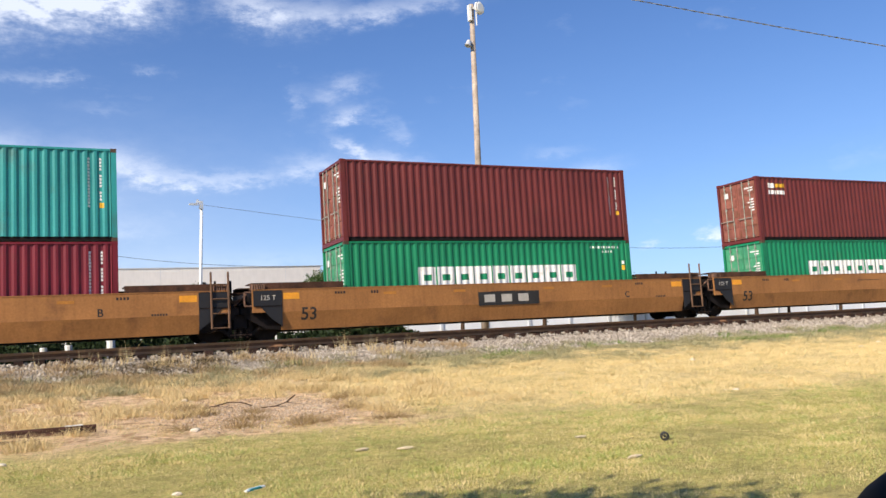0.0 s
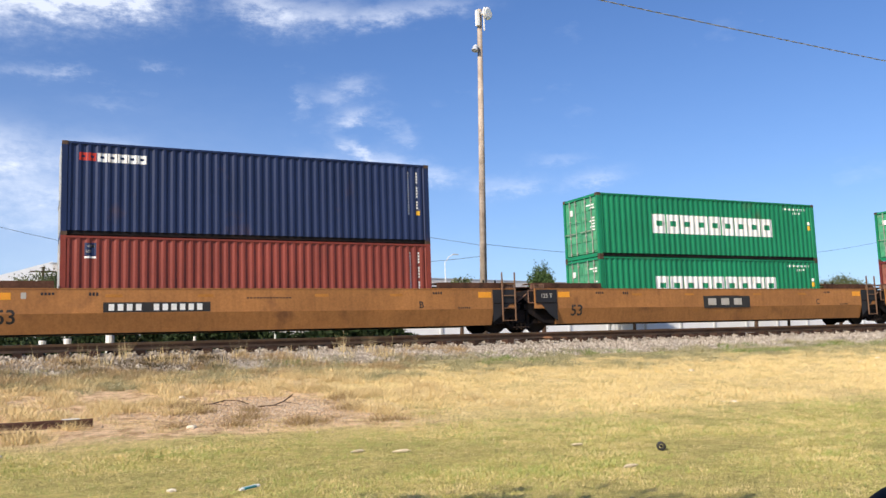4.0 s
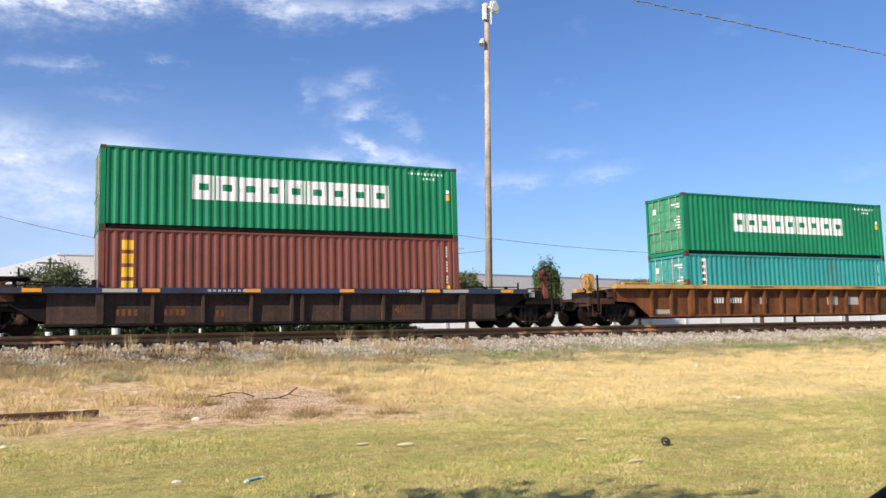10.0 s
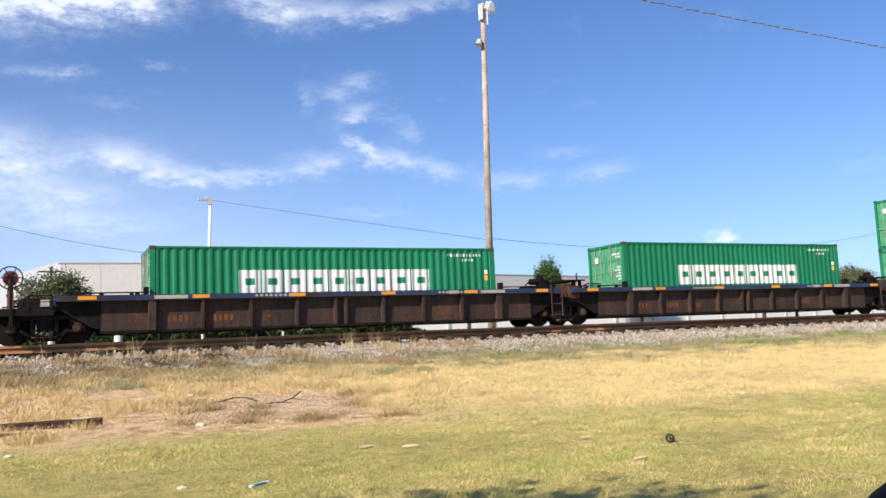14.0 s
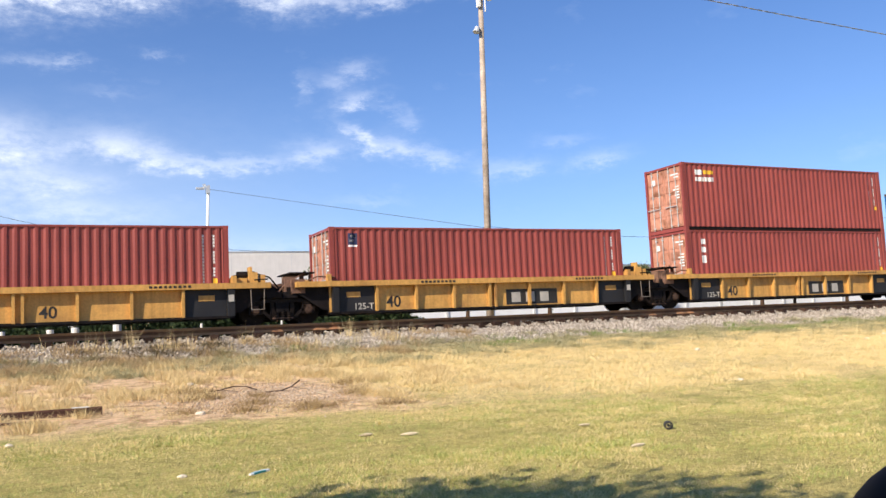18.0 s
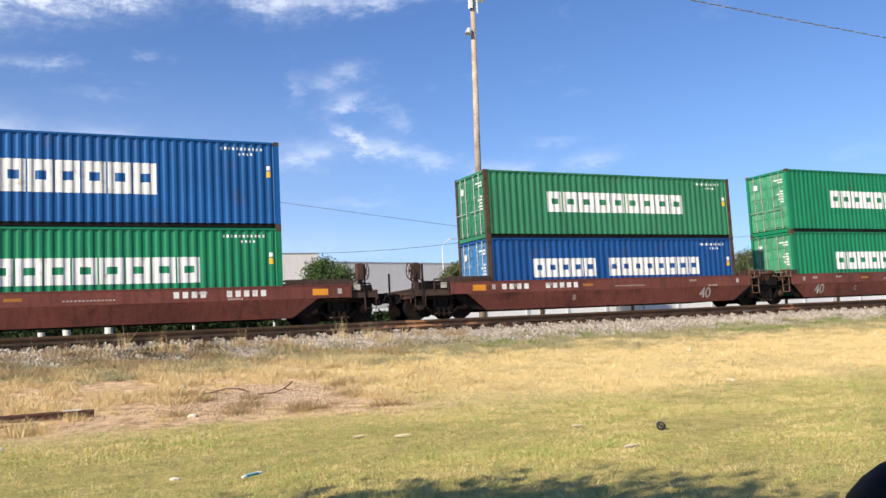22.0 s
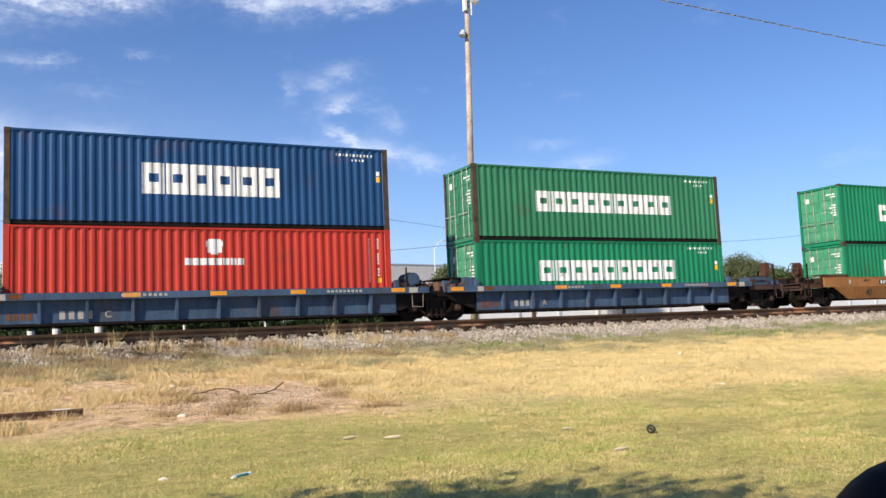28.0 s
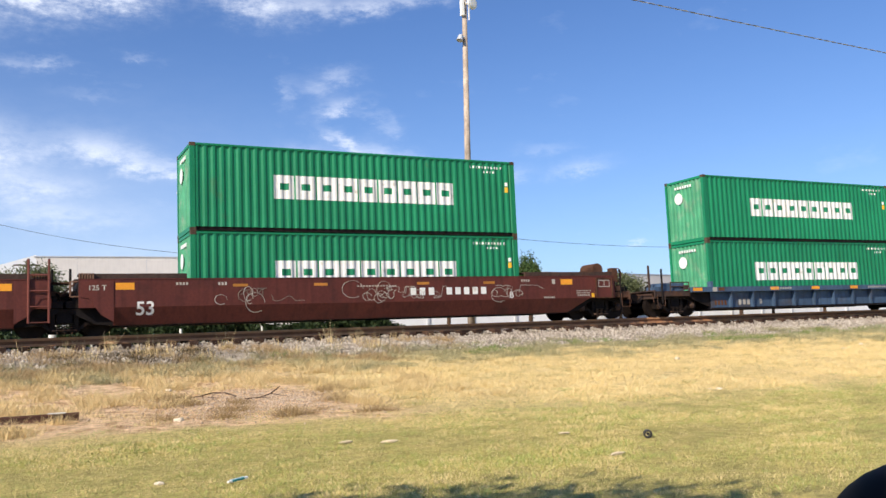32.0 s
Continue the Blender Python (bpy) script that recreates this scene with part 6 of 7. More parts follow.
def beyond():
    for k, (x, y, h, r, mt) in enumerate(((0.9, 60, 5.75, (2.1, 1.8, 1.9), OLIVE), (19.8, 60, 5.9, (1.8, 1.6, 1.6), LEAF), (38.0, 60, 6.3, (1.05, 1.1, 2.0), LEAF), (61.6, 60, 6.2, (2.8, 2.2, 1.5), OLIVE),
                                          (30.4, 60, 5.4, (1.3, 1.2, 1.2), OLIVE), (10.1, 62, 5.0, (2.0, 1.6, 1.2), OLIVE), (73.0, 60, 5.7, (3.2, 2.4, 1.6), OLIVE), (68.0, 62, 5.2, (2.2, 2.0, 1.4), LEAF), (52.0, 66, 5.4, (2.6, 2.0, 1.5), OLIVE))):
        tree(x, y, h, r, 20 + k, "small leafy tree in front of the pale warehouse" if x < 50 else "olive-green bushy tree beyond the track", mt)
    rnd = random.Random(8)
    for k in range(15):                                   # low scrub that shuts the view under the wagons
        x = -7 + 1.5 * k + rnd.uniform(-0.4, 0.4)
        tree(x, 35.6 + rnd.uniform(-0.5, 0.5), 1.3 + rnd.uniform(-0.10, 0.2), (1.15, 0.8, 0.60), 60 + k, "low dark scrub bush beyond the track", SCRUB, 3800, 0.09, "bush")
    # warehouse
    w = tagged(new("warehouse"), "long low cream warehouse with a white gable end", "warehouse")
    part("wall", ("warehouse_wall",), boxes((1.6, 27, 85, 85.3, 1.3, 10.3)), PANEL, w)
    part("gable_wall", ("gable",), lambda bm: prism(bm, ((-26, 1.3), (1.6, 1.3), (1.6, 10.5), (-1.0, 9.7), (-26, 2.4)), 85.02, 85.3), GABLE, w, "white sloping end wall")
    part("roof", ("warehouse_roof",), boxes((1.4, 27.1, 84.95, 118, 10.3, 10.4)), ROOF, w)
    part("back_wall", ("warehouse_back",), boxes((1.6, 27, 117.6, 118, 1.3, 10.3), (26.6, 27, 85.3, 117.6, 1.3, 10.3), (1.6, 2.0, 85.3, 117.6, 1.3, 10.3)), PANEL, w)
    for k in range(4):
        part("panel_joint", ("panel_joint",), boxes((-0.015, 0.015, 84.985, 85, 1.4, 10.2)), ROOF, w, at=pose(5 + 6.1 * k, 0, 0))
    part("vent", ("vent",), boxes((14.6, 15.3, 84.9, 85, 8.6, 8.9)), GREY, w, "small grey wall vent")
    an = tagged(new("warehouse_annex"), "long pale warehouse wing with grey loading doors", "warehouse")
    an.matrix_basis = pose(27, 88.3, 0, 0, 0, 13)
    part("wall", ("annex_wall",), boxes((0, 130, 0, 0.3, 1.3, 9.75)), PANEL, an)
    part("roof", ("annex_roof",), boxes((-0.1, 130.1, -0.05, 30, 9.75, 9.85)), ROOF, an)
    part("back_wall", ("annex_back",), boxes((0, 130, 29.6, 30, 1.3, 9.75), (129.6, 130, 0.3, 29.6, 1.3, 9.75), (0, 0.4, 0.3, 29.6, 1.3, 9.75)), PANEL, an)
    part("base_band", ("base_band",), boxes((8.5, 130, -0.04, -0.002, 1.3, 4.4)), GABLE, an, "white lower wall")
    for k in range(18):
        part("panel_joint", ("annex_joint",), boxes((-0.015, 0.015, -0.015, -0.002, 4.5, 9.7)), ROOF, an, at=pose(4 + 6.6 * k, 0, 0))
    for x0, x1 in ((16.0, 18.6), (22.0, 24.4), (31, 32), (41, 43.5), (54, 55.4), (68, 71)):
        part("loading_door", ("loading_door", x0), boxes((x0, x1, -0.1, -0.045, 1.4, 4.3)), ROOF, an, "grey loading door")
    # low white wall in front of the wing
    lw = tagged(new("low_wall"), "long low white wall beyond the track", "wall")
    lw.matrix_basis = pose(22, 68, ground_z(68))
    part("wall", ("low_wall",), boxes((0, 108, 0, 0.25, -0.2, 2.5)), GABLE, lw)
    part("coping", ("low_wall_coping",), boxes((-0.05, 108.05, -0.05, 0.30, 2.5, 2.58)), ROOF, lw)
    for k in range(24):
        part("pier", ("low_wall_pier",), boxes((-0.12, 0.12, -0.10, -0.002, -0.1, 2.49)), ROOF, lw, at=pose(1.5 + 4.5 * k, 0, 0))
    # tall timber pole with a dish and a lamp
    pole = tagged(new("timber_pole"), "tall leaning weathered timber pole with a white dish and lamp", "utility pole")
    pole.matrix_basis = pose(19.45, 36, ground_z(36))
    part("shaft", ("pole_shaft",), lambda bm: rod(bm, (0, 0, -0.3), (0.44, 0, 17.0), 0.19, 14, 0.12), TIMBER, pole, smooth=True)
    part("conduit", ("pole_conduit",), lambda bm: rod(bm, (0.06, 0.20, 0.0), (0.46, 0.14, 16.2), 0.03, 6), CABLE, pole)
    part("dish", ("pole_dish",), lambda bm: [rod(bm, (0.70, -0.22, 16.75), (0.74, -0.30, 16.75), 0.33, 20), rod(bm, (0.74, -0.30, 16.75), (0.76, -0.36, 16.75), 0.33, 20, 0.22)], PLASTIC, pole, "round white radio dish")
    part("dish_bracket", ("pole_bracket",), boxes((0.42, 0.72, -0.2, -0.1, 16.7, 16.8), (0.58, 0.62, -0.16, -0.1, 15.9, 16.9), (0.18, 0.32, -0.2, 0.0, 16.1, 16.9)), PLASTIC, pole)
    part("lamp", ("pole_lamp",), lambda bm: [rod(bm, (0.02, -0.12, 14.78), (0.12, -0.1, 15.05), 0.17, 12, 0.12), quad_box(bm, 0.05, 0.36, -0.1, -0.04, 14.98, 15.06)], GALV, pole, "small round flood lamp")
    # white lamp post
    post = tagged(new("lamp_post"), "slim white steel lamp post", "lamp post")
    post.matrix_basis = pose(8.55, 50, ground_z(50))
    part("shaft", ("post_shaft",), lambda bm: rod(bm, (0, 0, 0), (0.35, 0, 9.0), 0.11, 10, 0.08), PLASTIC, post, smooth=True)
    part("lamp_head", ("post_head",), boxes((-0.35, 0.15, -0.12, 0.12, 8.98, 9.08), (0.22, 0.42, -0.16, 0.16, 8.75, 9.2), (0.05, 0.2, -0.05, 0.05, 9.08, 9.3)), GALV, post)
    # far street lamp with a bent arm
    lampb = tagged(new("street_lamp"), "far white street lamp with a bent arm", "street lamp")
    lampb.matrix_basis = pose(38.9, 80, ground_z(80))
    part("shaft", ("street_shaft",), lambda bm: [rod(bm, (0, 0, 0), (0, 0, 9.0), 0.08, 8, 0.05), rod(bm, (0, 0, 9.0), (0.5, 0, 9.62), 0.04, 6), rod(bm, (0.5, 0, 9.62), (1.0, 0, 9.85), 0.04, 6)], PLASTIC, lampb)
    part("lamp_head", ("street_head",), boxes((0.9, 1.6, -0.15, 0.15, 9.82, 9.93)), GALV, lampb)
    up = tagged(new("utility_pole"), "dark utility pole with a crossarm by the tree", "utility pole")
    up.matrix_basis = pose(0.7, 70, ground_z(70))
    part("shaft", ("up_shaft",), lambda bm: rod(bm, (0, 0, 0), (0, 0, 7.1), 0.12, 8, 0.09), BARK, up)
    part("crossarm", ("up_arm",), boxes((-0.9, 0.9, -0.05, 0.05, 6.7, 6.8)), BARK, up)
    sg = tagged(new("street_sign"), "small green street sign on a white post", "street sign")
    sg.matrix_basis = pose(11.68, 45, ground_z(45))
    part("post", ("sign_post",), lambda bm: rod(bm, (0, 0, 0), (0, 0, 2.1), 0.05, 8), PLASTIC, sg)
    part("plate", ("sign_plate",), boxes((-0.12, 0.36, -0.03, -0.01, 1.8, 2.1)), PAINT["teal"], sg, "green name plate")
    part("name_bar", ("sign_bar",), boxes((-0.04, 0.28, -0.036, -0.031, 1.91, 1.98)), WHITE, sg, "plain white bar")
    # white marker posts past the rails
    for k, (x, hgt, r) in enumerate(((0.35, 0.95, 0.12), (1.18, 1.0, 0.13), (2.62, 1.50, 0.15), (5.68, 0.98, 0.05), (8.84, 0.98, 0.04), (-1.2, 0.95, 0.1))):
        b = tagged(new("marker_post"), "short white marker post beyond the rails", "post", "white marker posts")
        b.matrix_basis = pose(x, 34, ground_z(34))
        part("shaft", ("marker", k), lambda bm: rod(bm, (0, 0, 0), (0, 0, hgt), r, 10), PLASTIC, b)
        part("cap", ("marker_cap", k), lambda bm: rod(bm, (0, 0, hgt), (0, 0, hgt + 0.06), r * 1.08, 10, r * 0.95), PLASTIC, b)


beyond()


def cable(name, a, b, sag, r, label, n=24, strands=((CABLE, 0.0, 0.0),), pitch=1.0):
    """A hanging wire, or several twisted strands, each a part: material, radius of the twist, its start in turns."""
    root = None
    for mat, off, start in strands:
        def build(bm):
            side = Vector((b[1] - a[1], a[0] - b[0], 0)).normalized()
            rings, up = [], Vector((0, 0, 1))
            length = (Vector(b) - Vector(a)).length
            for k in range(n + 1):
                w = (k / n * length / pitch + start) * math.tau
                p = Vector(a).lerp(Vector(b), k / n) - Vector((0, 0, sag * 4 * (k / n) * (1 - k / n))) + (side * math.cos(w) + up * math.sin(w)) * off
                rings.append([bm.verts.new(p + (side * math.cos(j * math.tau / 5) + up * math.sin(j * math.tau / 5)) * r) for j in range(5)])
            for p, q in zip(rings, rings[1:]):
                for j in range(5):
                    bm.faces.new((p[j], p[(j + 1) % 5], q[(j + 1) % 5], q[j]))
        if off:
            root = root or tagged(new(name), label, "cable")
            part("strand", ("strand", start), build, mat, root)
        else:
            root = tagged(new(name, mesh_of((name, tuple(a)), build, mat)), label, "cable")
    return root


for x, z in ((-40, 13.13), (44, 9.17)):            # the two poles between which the service cable hangs, both out of sight
    sp = tagged(new("service_pole"), "timber service pole carrying the overhead cable", "utility pole")
    sp.matrix_basis = pose(x, 16, ground_z(16))
    part("shaft", ("service_shaft", x), lambda bm: rod(bm, (0, 0, -0.3), (0, 0, z - ground_z(16) + 0.3), 0.14, 10, 0.1), TIMBER, sp)
cable("overhead_cable", (-40, 16, 13.13), (44.0, 16, 9.17), 1.0, 0.009, "twisted black and bare service cable overhead", 1100, ((SHEATH, 0.010, 0.0), (BARE, 0.010, 0.5)), 0.55)
cable("overhead_wire", (8.9, 50, 10.4), (19.45, 36, 6.40), 0.02, 0.011, "thin dark wire from lamp post to timber pole")
for x, y, z in ((-8, 52, 10.9), (80, 52, 12.25)):        # the poles out of sight that carry the other two wires
    wp = tagged(new("wire_pole"), "timber pole carrying a thin wire", "utility pole")
    wp.matrix_basis = pose(x, y, ground_z(y))
    part("shaft", ("wire_pole_shaft", x), lambda bm: rod(bm, (0, 0, -0.3), (0, 0, z - ground_z(y) + 0.2), 0.13, 10, 0.1), TIMBER, wp)
cable("overhead_wire", (-8, 52, 10.9), (19.42, 36, 5.85), 1.9, 0.011, "thin dark wire sagging to the timber pole")
cable("overhead_wire", (19.60, 36, 6.46), (80, 52, 12.25), 1.95, 0.011, "thin dark wire from the timber pole")


# ---- on the grass ----
def loose():
    old = paint("old_rail_rust", (0.10, 0.052, 0.038), 0.75, 0.2, 0.3, 3, 25, 0.2)
    for k, (x0, x1, y, yaw) in enumerate(((-7.5, 1.0, 16.35, -4.5), (-7.5, 0.1, 15.80, -3.4))):
        r = tagged(new("scrap_rail"), "old rusty rail lying in the dry grass", "rail", "scrap rails")
        r.matrix_basis = pose(x1, y, ground_z(y) - (0.03 if k == 0 else 0.03), 0, 0, yaw)
        ln = x1 - x0
        hgt = 0.17 if k == 0 else 0.09
        part("rail_base", ("scrap_base", k), boxes((-ln, 0, -0.07, 0.07, 0, 0.02)), old, r)
        part("rail_web", ("scrap_web", k), boxes((-ln, 0, -0.012, 0.012, 0.02, hgt - 0.04)), old, r)
        part("rail_head", ("scrap_head", k), boxes((-ln, 0, -0.036, 0.036, hgt - 0.04, hgt)), old, r)
    tag = tagged(new("white_marker_tag"), "small white tag leaning on the scrap rail", "tag")
    part("plate", ("tag_plate",), boxes((-1.15, -0.82, 16.32, 16.33, 0.36, 0.52)), PLASTIC, tag)
    part("black_bar", ("tag_bar",), boxes((-1.08, -0.92, 16.312, 16.319, 0.41, 0.47)), INK, tag)
    strip = tagged(new("litter_card"), "white card litter lying on the scrap rail", "litter")
    part("card", ("rail_card",), boxes((0.50, 0.78, 16.30, 16.42, ground_z(16.35) + 0.142, ground_z(16.35) + 0.155)), WHITE, strip)
    can = tagged(new("pipe_ring"), "small black plastic ring lying on the lawn", "ring")
    can.matrix_basis = pose(7.93, 9.62, ground_z(9.6) + 0.062, 90, 0, -30)

    def ring(bm):
        n = 20
        rows = []
        for rad, y in ((0.06, -0.045), (0.06, 0.045), (0.036, 0.05), (0.036, -0.05)):
            rows.append([bm.verts.new((rad * math.cos(k * math.tau / n), rad * math.sin(k * math.tau / n), y)) for k in range(n)])
        for a, b in zip(rows, rows[1:] + rows[:1]):
            for k in range(n):
                bm.faces.new((a[k], a[(k + 1) % n], b[(k + 1) % n], b[k]))
    part("ring", ("ring",), ring, INK, can)
    part("hub", ("ring_hub",), lambda bm: rod(bm, (0, 0, -0.02), (0, 0, 0.02), 0.02, 8), GREY, can)
    teal = paint("teal_wrapper", (0.03, 0.25, 0.27), 0.4, 0, 0.1)
    lit = tagged(new("wrapper"), "crumpled white and teal wrapper on the lawn", "litter")
    lit.matrix_basis = pose(2.24, 9.80, ground_z(9.8) + 0.035, 6, -4, 22)
    lit.scale = (0.75, 0.7, 0.55)
    part("body", ("wrap_body",), boxes((-0.11, 0.11, -0.03, 0.03, -0.02, 0.015)), teal, lit)
    part("white_end", ("wrap_end",), boxes((-0.17, -0.11, -0.032, 0.032, -0.02, 0.012), (0.11, 0.17, -0.03, 0.03, -0.018, 0.016), (-0.12, 0.12, 0.02, 0.036, -0.01, 0.022)), PLASTIC, lit)
    rnd = random.Random(5)
    DRYWOOD = paint("dry_wood", (0.66, 0.54, 0.36), 0.8, 0, 0.3, 8, 40)

    CREAM = paint("cream_stone", (0.74, 0.64, 0.49), 0.85, 0, 0.25, 6, 40, 0.3)

    def lump(r, seed, flat=0.5):
        def build(bm):
            bmesh.ops.create_icosphere(bm, subdivisions=2, radius=r)
            for v in bm.verts:
                v.co *= 1 + 0.35 * noise.noise(v.co * (2.2 / r) + Vector((seed, 0, 0)))
                v.co.z *= flat
        return build
    for x, y, r in ((1.45, 10.19, 0.055), (2.52, 15.36, 0.09), (17.45, 19.63, 0.09), (13.44, 13.87, 0.07), (13.3, 14.0, 0.05), (24.5, 19.5, 0.09), (18.5, 12.6, 0.06), (-0.4, 13.9, 0.06), (3.0, 19.6, 0.08), (26.5, 20.4, 0.08)):
        ob = new("pale_stone", mesh_of(("pale_stone", x), lump(r, x), CREAM))
        ob.matrix_basis = pose(x, y, ground_z(y) + r * 0.25, 0, 0, rnd.uniform(0, 360))
        tagged(ob, "pale stone lying in the grass", "stone")
    for x, y, w, a in ((4.21, 11.68, 0.28, 4), (4.75, 11.36, 0.34, -6), (6.6, 8.6, 0.3, 8), (7.2, 10.6, 0.25, 0), (5.1, 16.7, 0.3, 0)):
        ob = new("bark_chip", mesh_of(("bark_chip", x), lump(w / 2, x, 0.16), DRYWOOD))
        ob.matrix_basis = pose(x, y, ground_z(y) + 0.03, 0, 0, a)
        ob.scale = (0.8, 0.16, 0.9)
        tagged(ob, "thin strip of dry bark on the lawn", "bark")

    def branch(pts, twigs):
        def build(bm):
            for p, q in zip(pts, pts[1:]):
                rod(bm, p, q, 0.013, 6, 0.011)
            for p, q in twigs:
                rod(bm, p, q, 0.008, 5, 0.004)
        return build
    one = [(0, 0, 0.02), (0.35, 0.06, 0.05), (0.62, 0.2, 0.10), (0.86, 0.1, 0.09), (1.08, -0.15, 0.02)]
    two = [(0, 0, 0.02), (0.3, 0.0, 0.03), (0.52, 0.1, 0.09), (0.72, 0.2, 0.22)]
    for k, (x, y, pts, twigs) in enumerate(((3.0, 18.0, one, ((one[1], (0.7, -0.35, 0.02)), (one[3], (1.0, 0.3, 0.05)))), (4.15, 17.4, two, ((two[2], (0.85, -0.1, 0.03)), (two[1], (0.5, -0.2, 0.02)))))):
        ob = new("fallen_branch", mesh_of(("fallen_branch", k), branch(pts, twigs), BARK))
        ob.matrix_basis = pose(x, y, ground_z(y) + 0.01, 0, 0, -10)
        tagged(ob, "thin dead branch on bare gravelly soil", "branch")
    # tree behind the camera, of which only the shade is seen
    tree(-5.62, 1.25, 8.0, (2.8, 2.8, 2.2), 91, "leafy shade tree on the lawn beside the viewer", LEAF, 18000, 0.13)
    # black domed stand-in, close by, for a dark rounded object left unidentified
    gloss = paint("black_plastic", (0.003, 0.003, 0.0035), 0.7, 0, 0.2, 3)
    b = tagged(new("litter_bin"), "black plastic litter bin with a domed lid", "bin")
    b.matrix_basis = pose(*STAND_IN_AT, 0)
    part("body", ("bin_body",), lambda bm: rod(bm, (0, 0, 0), (0, 0, 0.78), 0.27, 28, 0.31), gloss, b, smooth=True)

    def dome(bm):
        bmesh.ops.create_uvsphere(bm, u_segments=32, v_segments=16, radius=0.34)
        for v in bm.verts:
            v.co.z = max(v.co.z, -0.03) * 0.95 + 0.80
    part("lid", ("bin_lid",), dome, gloss, b, smooth=True)


STAND_IN_AT = (2.47, 1.70)
loose()


# ---- grass and stones, nobody could count ----
def blades(name, label, mat, count, xr, yr, hgt, wid, seed, keep=None, lean=0.5, lift=0.0):
    rng = np.random.default_rng(seed)
    x = rng.uniform(*xr, count)
    y = yr[0] + (yr[1] - yr[0]) * rng.uniform(0, 1, count)
    if keep is not None:
        ok = keep(x, y, rng)
        x, y = x[ok], y[ok]
    c = len(x)
    z = np.interp(y, [a for a, _ in PROFILE], [b for _, b in PROFILE]) - 0.02 + lift
    a = rng.uniform(0, math.tau, c)
    h = hgt * rng.uniform(0.45, 1.25, c)
    w = wid * rng.uniform(0.7, 1.3, c)
    lx, ly = rng.normal(0, lean, c) * h, rng.normal(0, lean, c) * h
    p0 = np.stack([x - np.cos(a) * w, y - np.sin(a) * w, z], 1)
    p1 = np.stack([x + np.cos(a) * w, y + np.sin(a) * w, z], 1)
    p2 = np.stack([x + lx, y + ly, z + h], 1)
    v = np.stack([p0, p1, p2], 1).reshape(-1, 3)
    ob = new(name, raw_mesh(name, v, np.arange(c * 3).reshape(-1, 3), mat))
    return tagged(ob, label, "grass", kind="stuff")


def in_view(x, y):
    return (x > -0.07 * y - 1.2) & (x < 1.35 * y + 2)


def bumpy(x, y, s, seed):
    return np.sin(x * s + seed) * np.cos(y * s * 1.3 + seed * 2) + 0.6 * np.sin(x * s * 2.3 + y * s * 1.7 + seed)


def far_edge(x, y):
    return y + 0.10 * x + 0.5 * bumpy(x, y, 0.8, 1)


def bare(x, y):
    """Below one on the bare gravelly patch in front of the track."""
    dx, dy = x - 4.36, y - 16.3
    return np.hypot((0.97 * dx - 0.26 * dy) / 1.6, (0.55 * dx + 0.83 * dy) / 2.2) + 0.22 * bumpy(x, y, 1.7, 4)


def near_more(x, y, rng, k=9.0):
    return rng.uniform(0, 1, len(x)) < np.clip(k / y, 0, 1) ** 1.2


def clumps(name, label, mat, count, per, xr, yr, radius, hgt, wid, seed, keep=None, lean=0.55, lift=0.0):
    """Separate tufts, each a small tussock of blades that spread from its middle."""
    rng = np.random.default_rng(seed)
    cx, cy = rng.uniform(*xr, count), rng.uniform(*yr, count)
    if keep is not None:
        ok = keep(cx, cy, rng)
        cx, cy = cx[ok], cy[ok]
    big = rng.uniform(0.5, 1.4, len(cx)) ** 1.5
    which = np.repeat(np.arange(len(cx)), np.maximum(8, (per * big ** 1.3)).astype(int))
    c = len(which)
    off = rng.normal(size=(c, 2)) * (radius * big[which] * 0.5)[:, None]
    x, y = cx[which] + off[:, 0] * 1.5, cy[which] + off[:, 1]
    z = np.interp(y, [a for a, _ in SLOPE], [b for _, b in SLOPE]) - 0.03 + lift
    h = hgt * (0.55 + 0.45 * big[which]) * rng.uniform(0.4, 1.2, c) * np.exp(-(off ** 2).sum(1) / (radius * big[which]) ** 2)
    a, w = rng.uniform(0, math.tau, c), wid * rng.uniform(0.6, 1.3, c)
    lx = rng.normal(0, lean, c) * h + off[:, 0] * 0.35
    ly = rng.normal(0, lean, c) * h + off[:, 1] * 0.35
    p0 = np.stack([x - np.cos(a) * w, y - np.sin(a) * w, z], 1)
    p1 = np.stack([x + np.cos(a) * w, y + np.sin(a) * w, z], 1)
    p2 = np.stack([x + lx, y + ly, z + h], 1)
    ob = new(name, raw_mesh(name, np.stack([p0, p1, p2], 1).reshape(-1, 3), np.arange(c * 3).reshape(-1, 3), mat))
    return tagged(ob, label, "grass", kind="stuff")


SLOPE = [p for p in PROFILE if p[0] < 25] + [(25.3, 1.07), (26.15, 1.28), (26.7, 1.46), (27.3, 1.54), (27.62, 1.60), (31, 1.72)]
blades("lawn_grass", "short mown green lawn grass", BLADE_GREEN, 520000, (-2, 24), (5.0, 17.0), 0.042, 0.0042, 1,
       lambda x, y, r: in_view(x, y) & near_more(x, y, r) & (far_edge(x, y) + 1.2 * bumpy(x, y, 0.45, 8) + r.normal(0, 1.0, len(x)) < 14.6), 1.0)
blades("lawn_dry_grass", "dry straw blades in the lawn", BLADE_STRAW, 420000, (-2, 24), (5.0, 17.0), 0.038, 0.0042, 2,
       lambda x, y, r: in_view(x, y) & near_more(x, y, r) & (far_edge(x, y) + r.normal(0, 1.2, len(x)) < 16.4) & (0.5 * bumpy(x, y, 0.6, 3) + r.normal(0, 1.0, len(x)) < 0.5), 1.1)
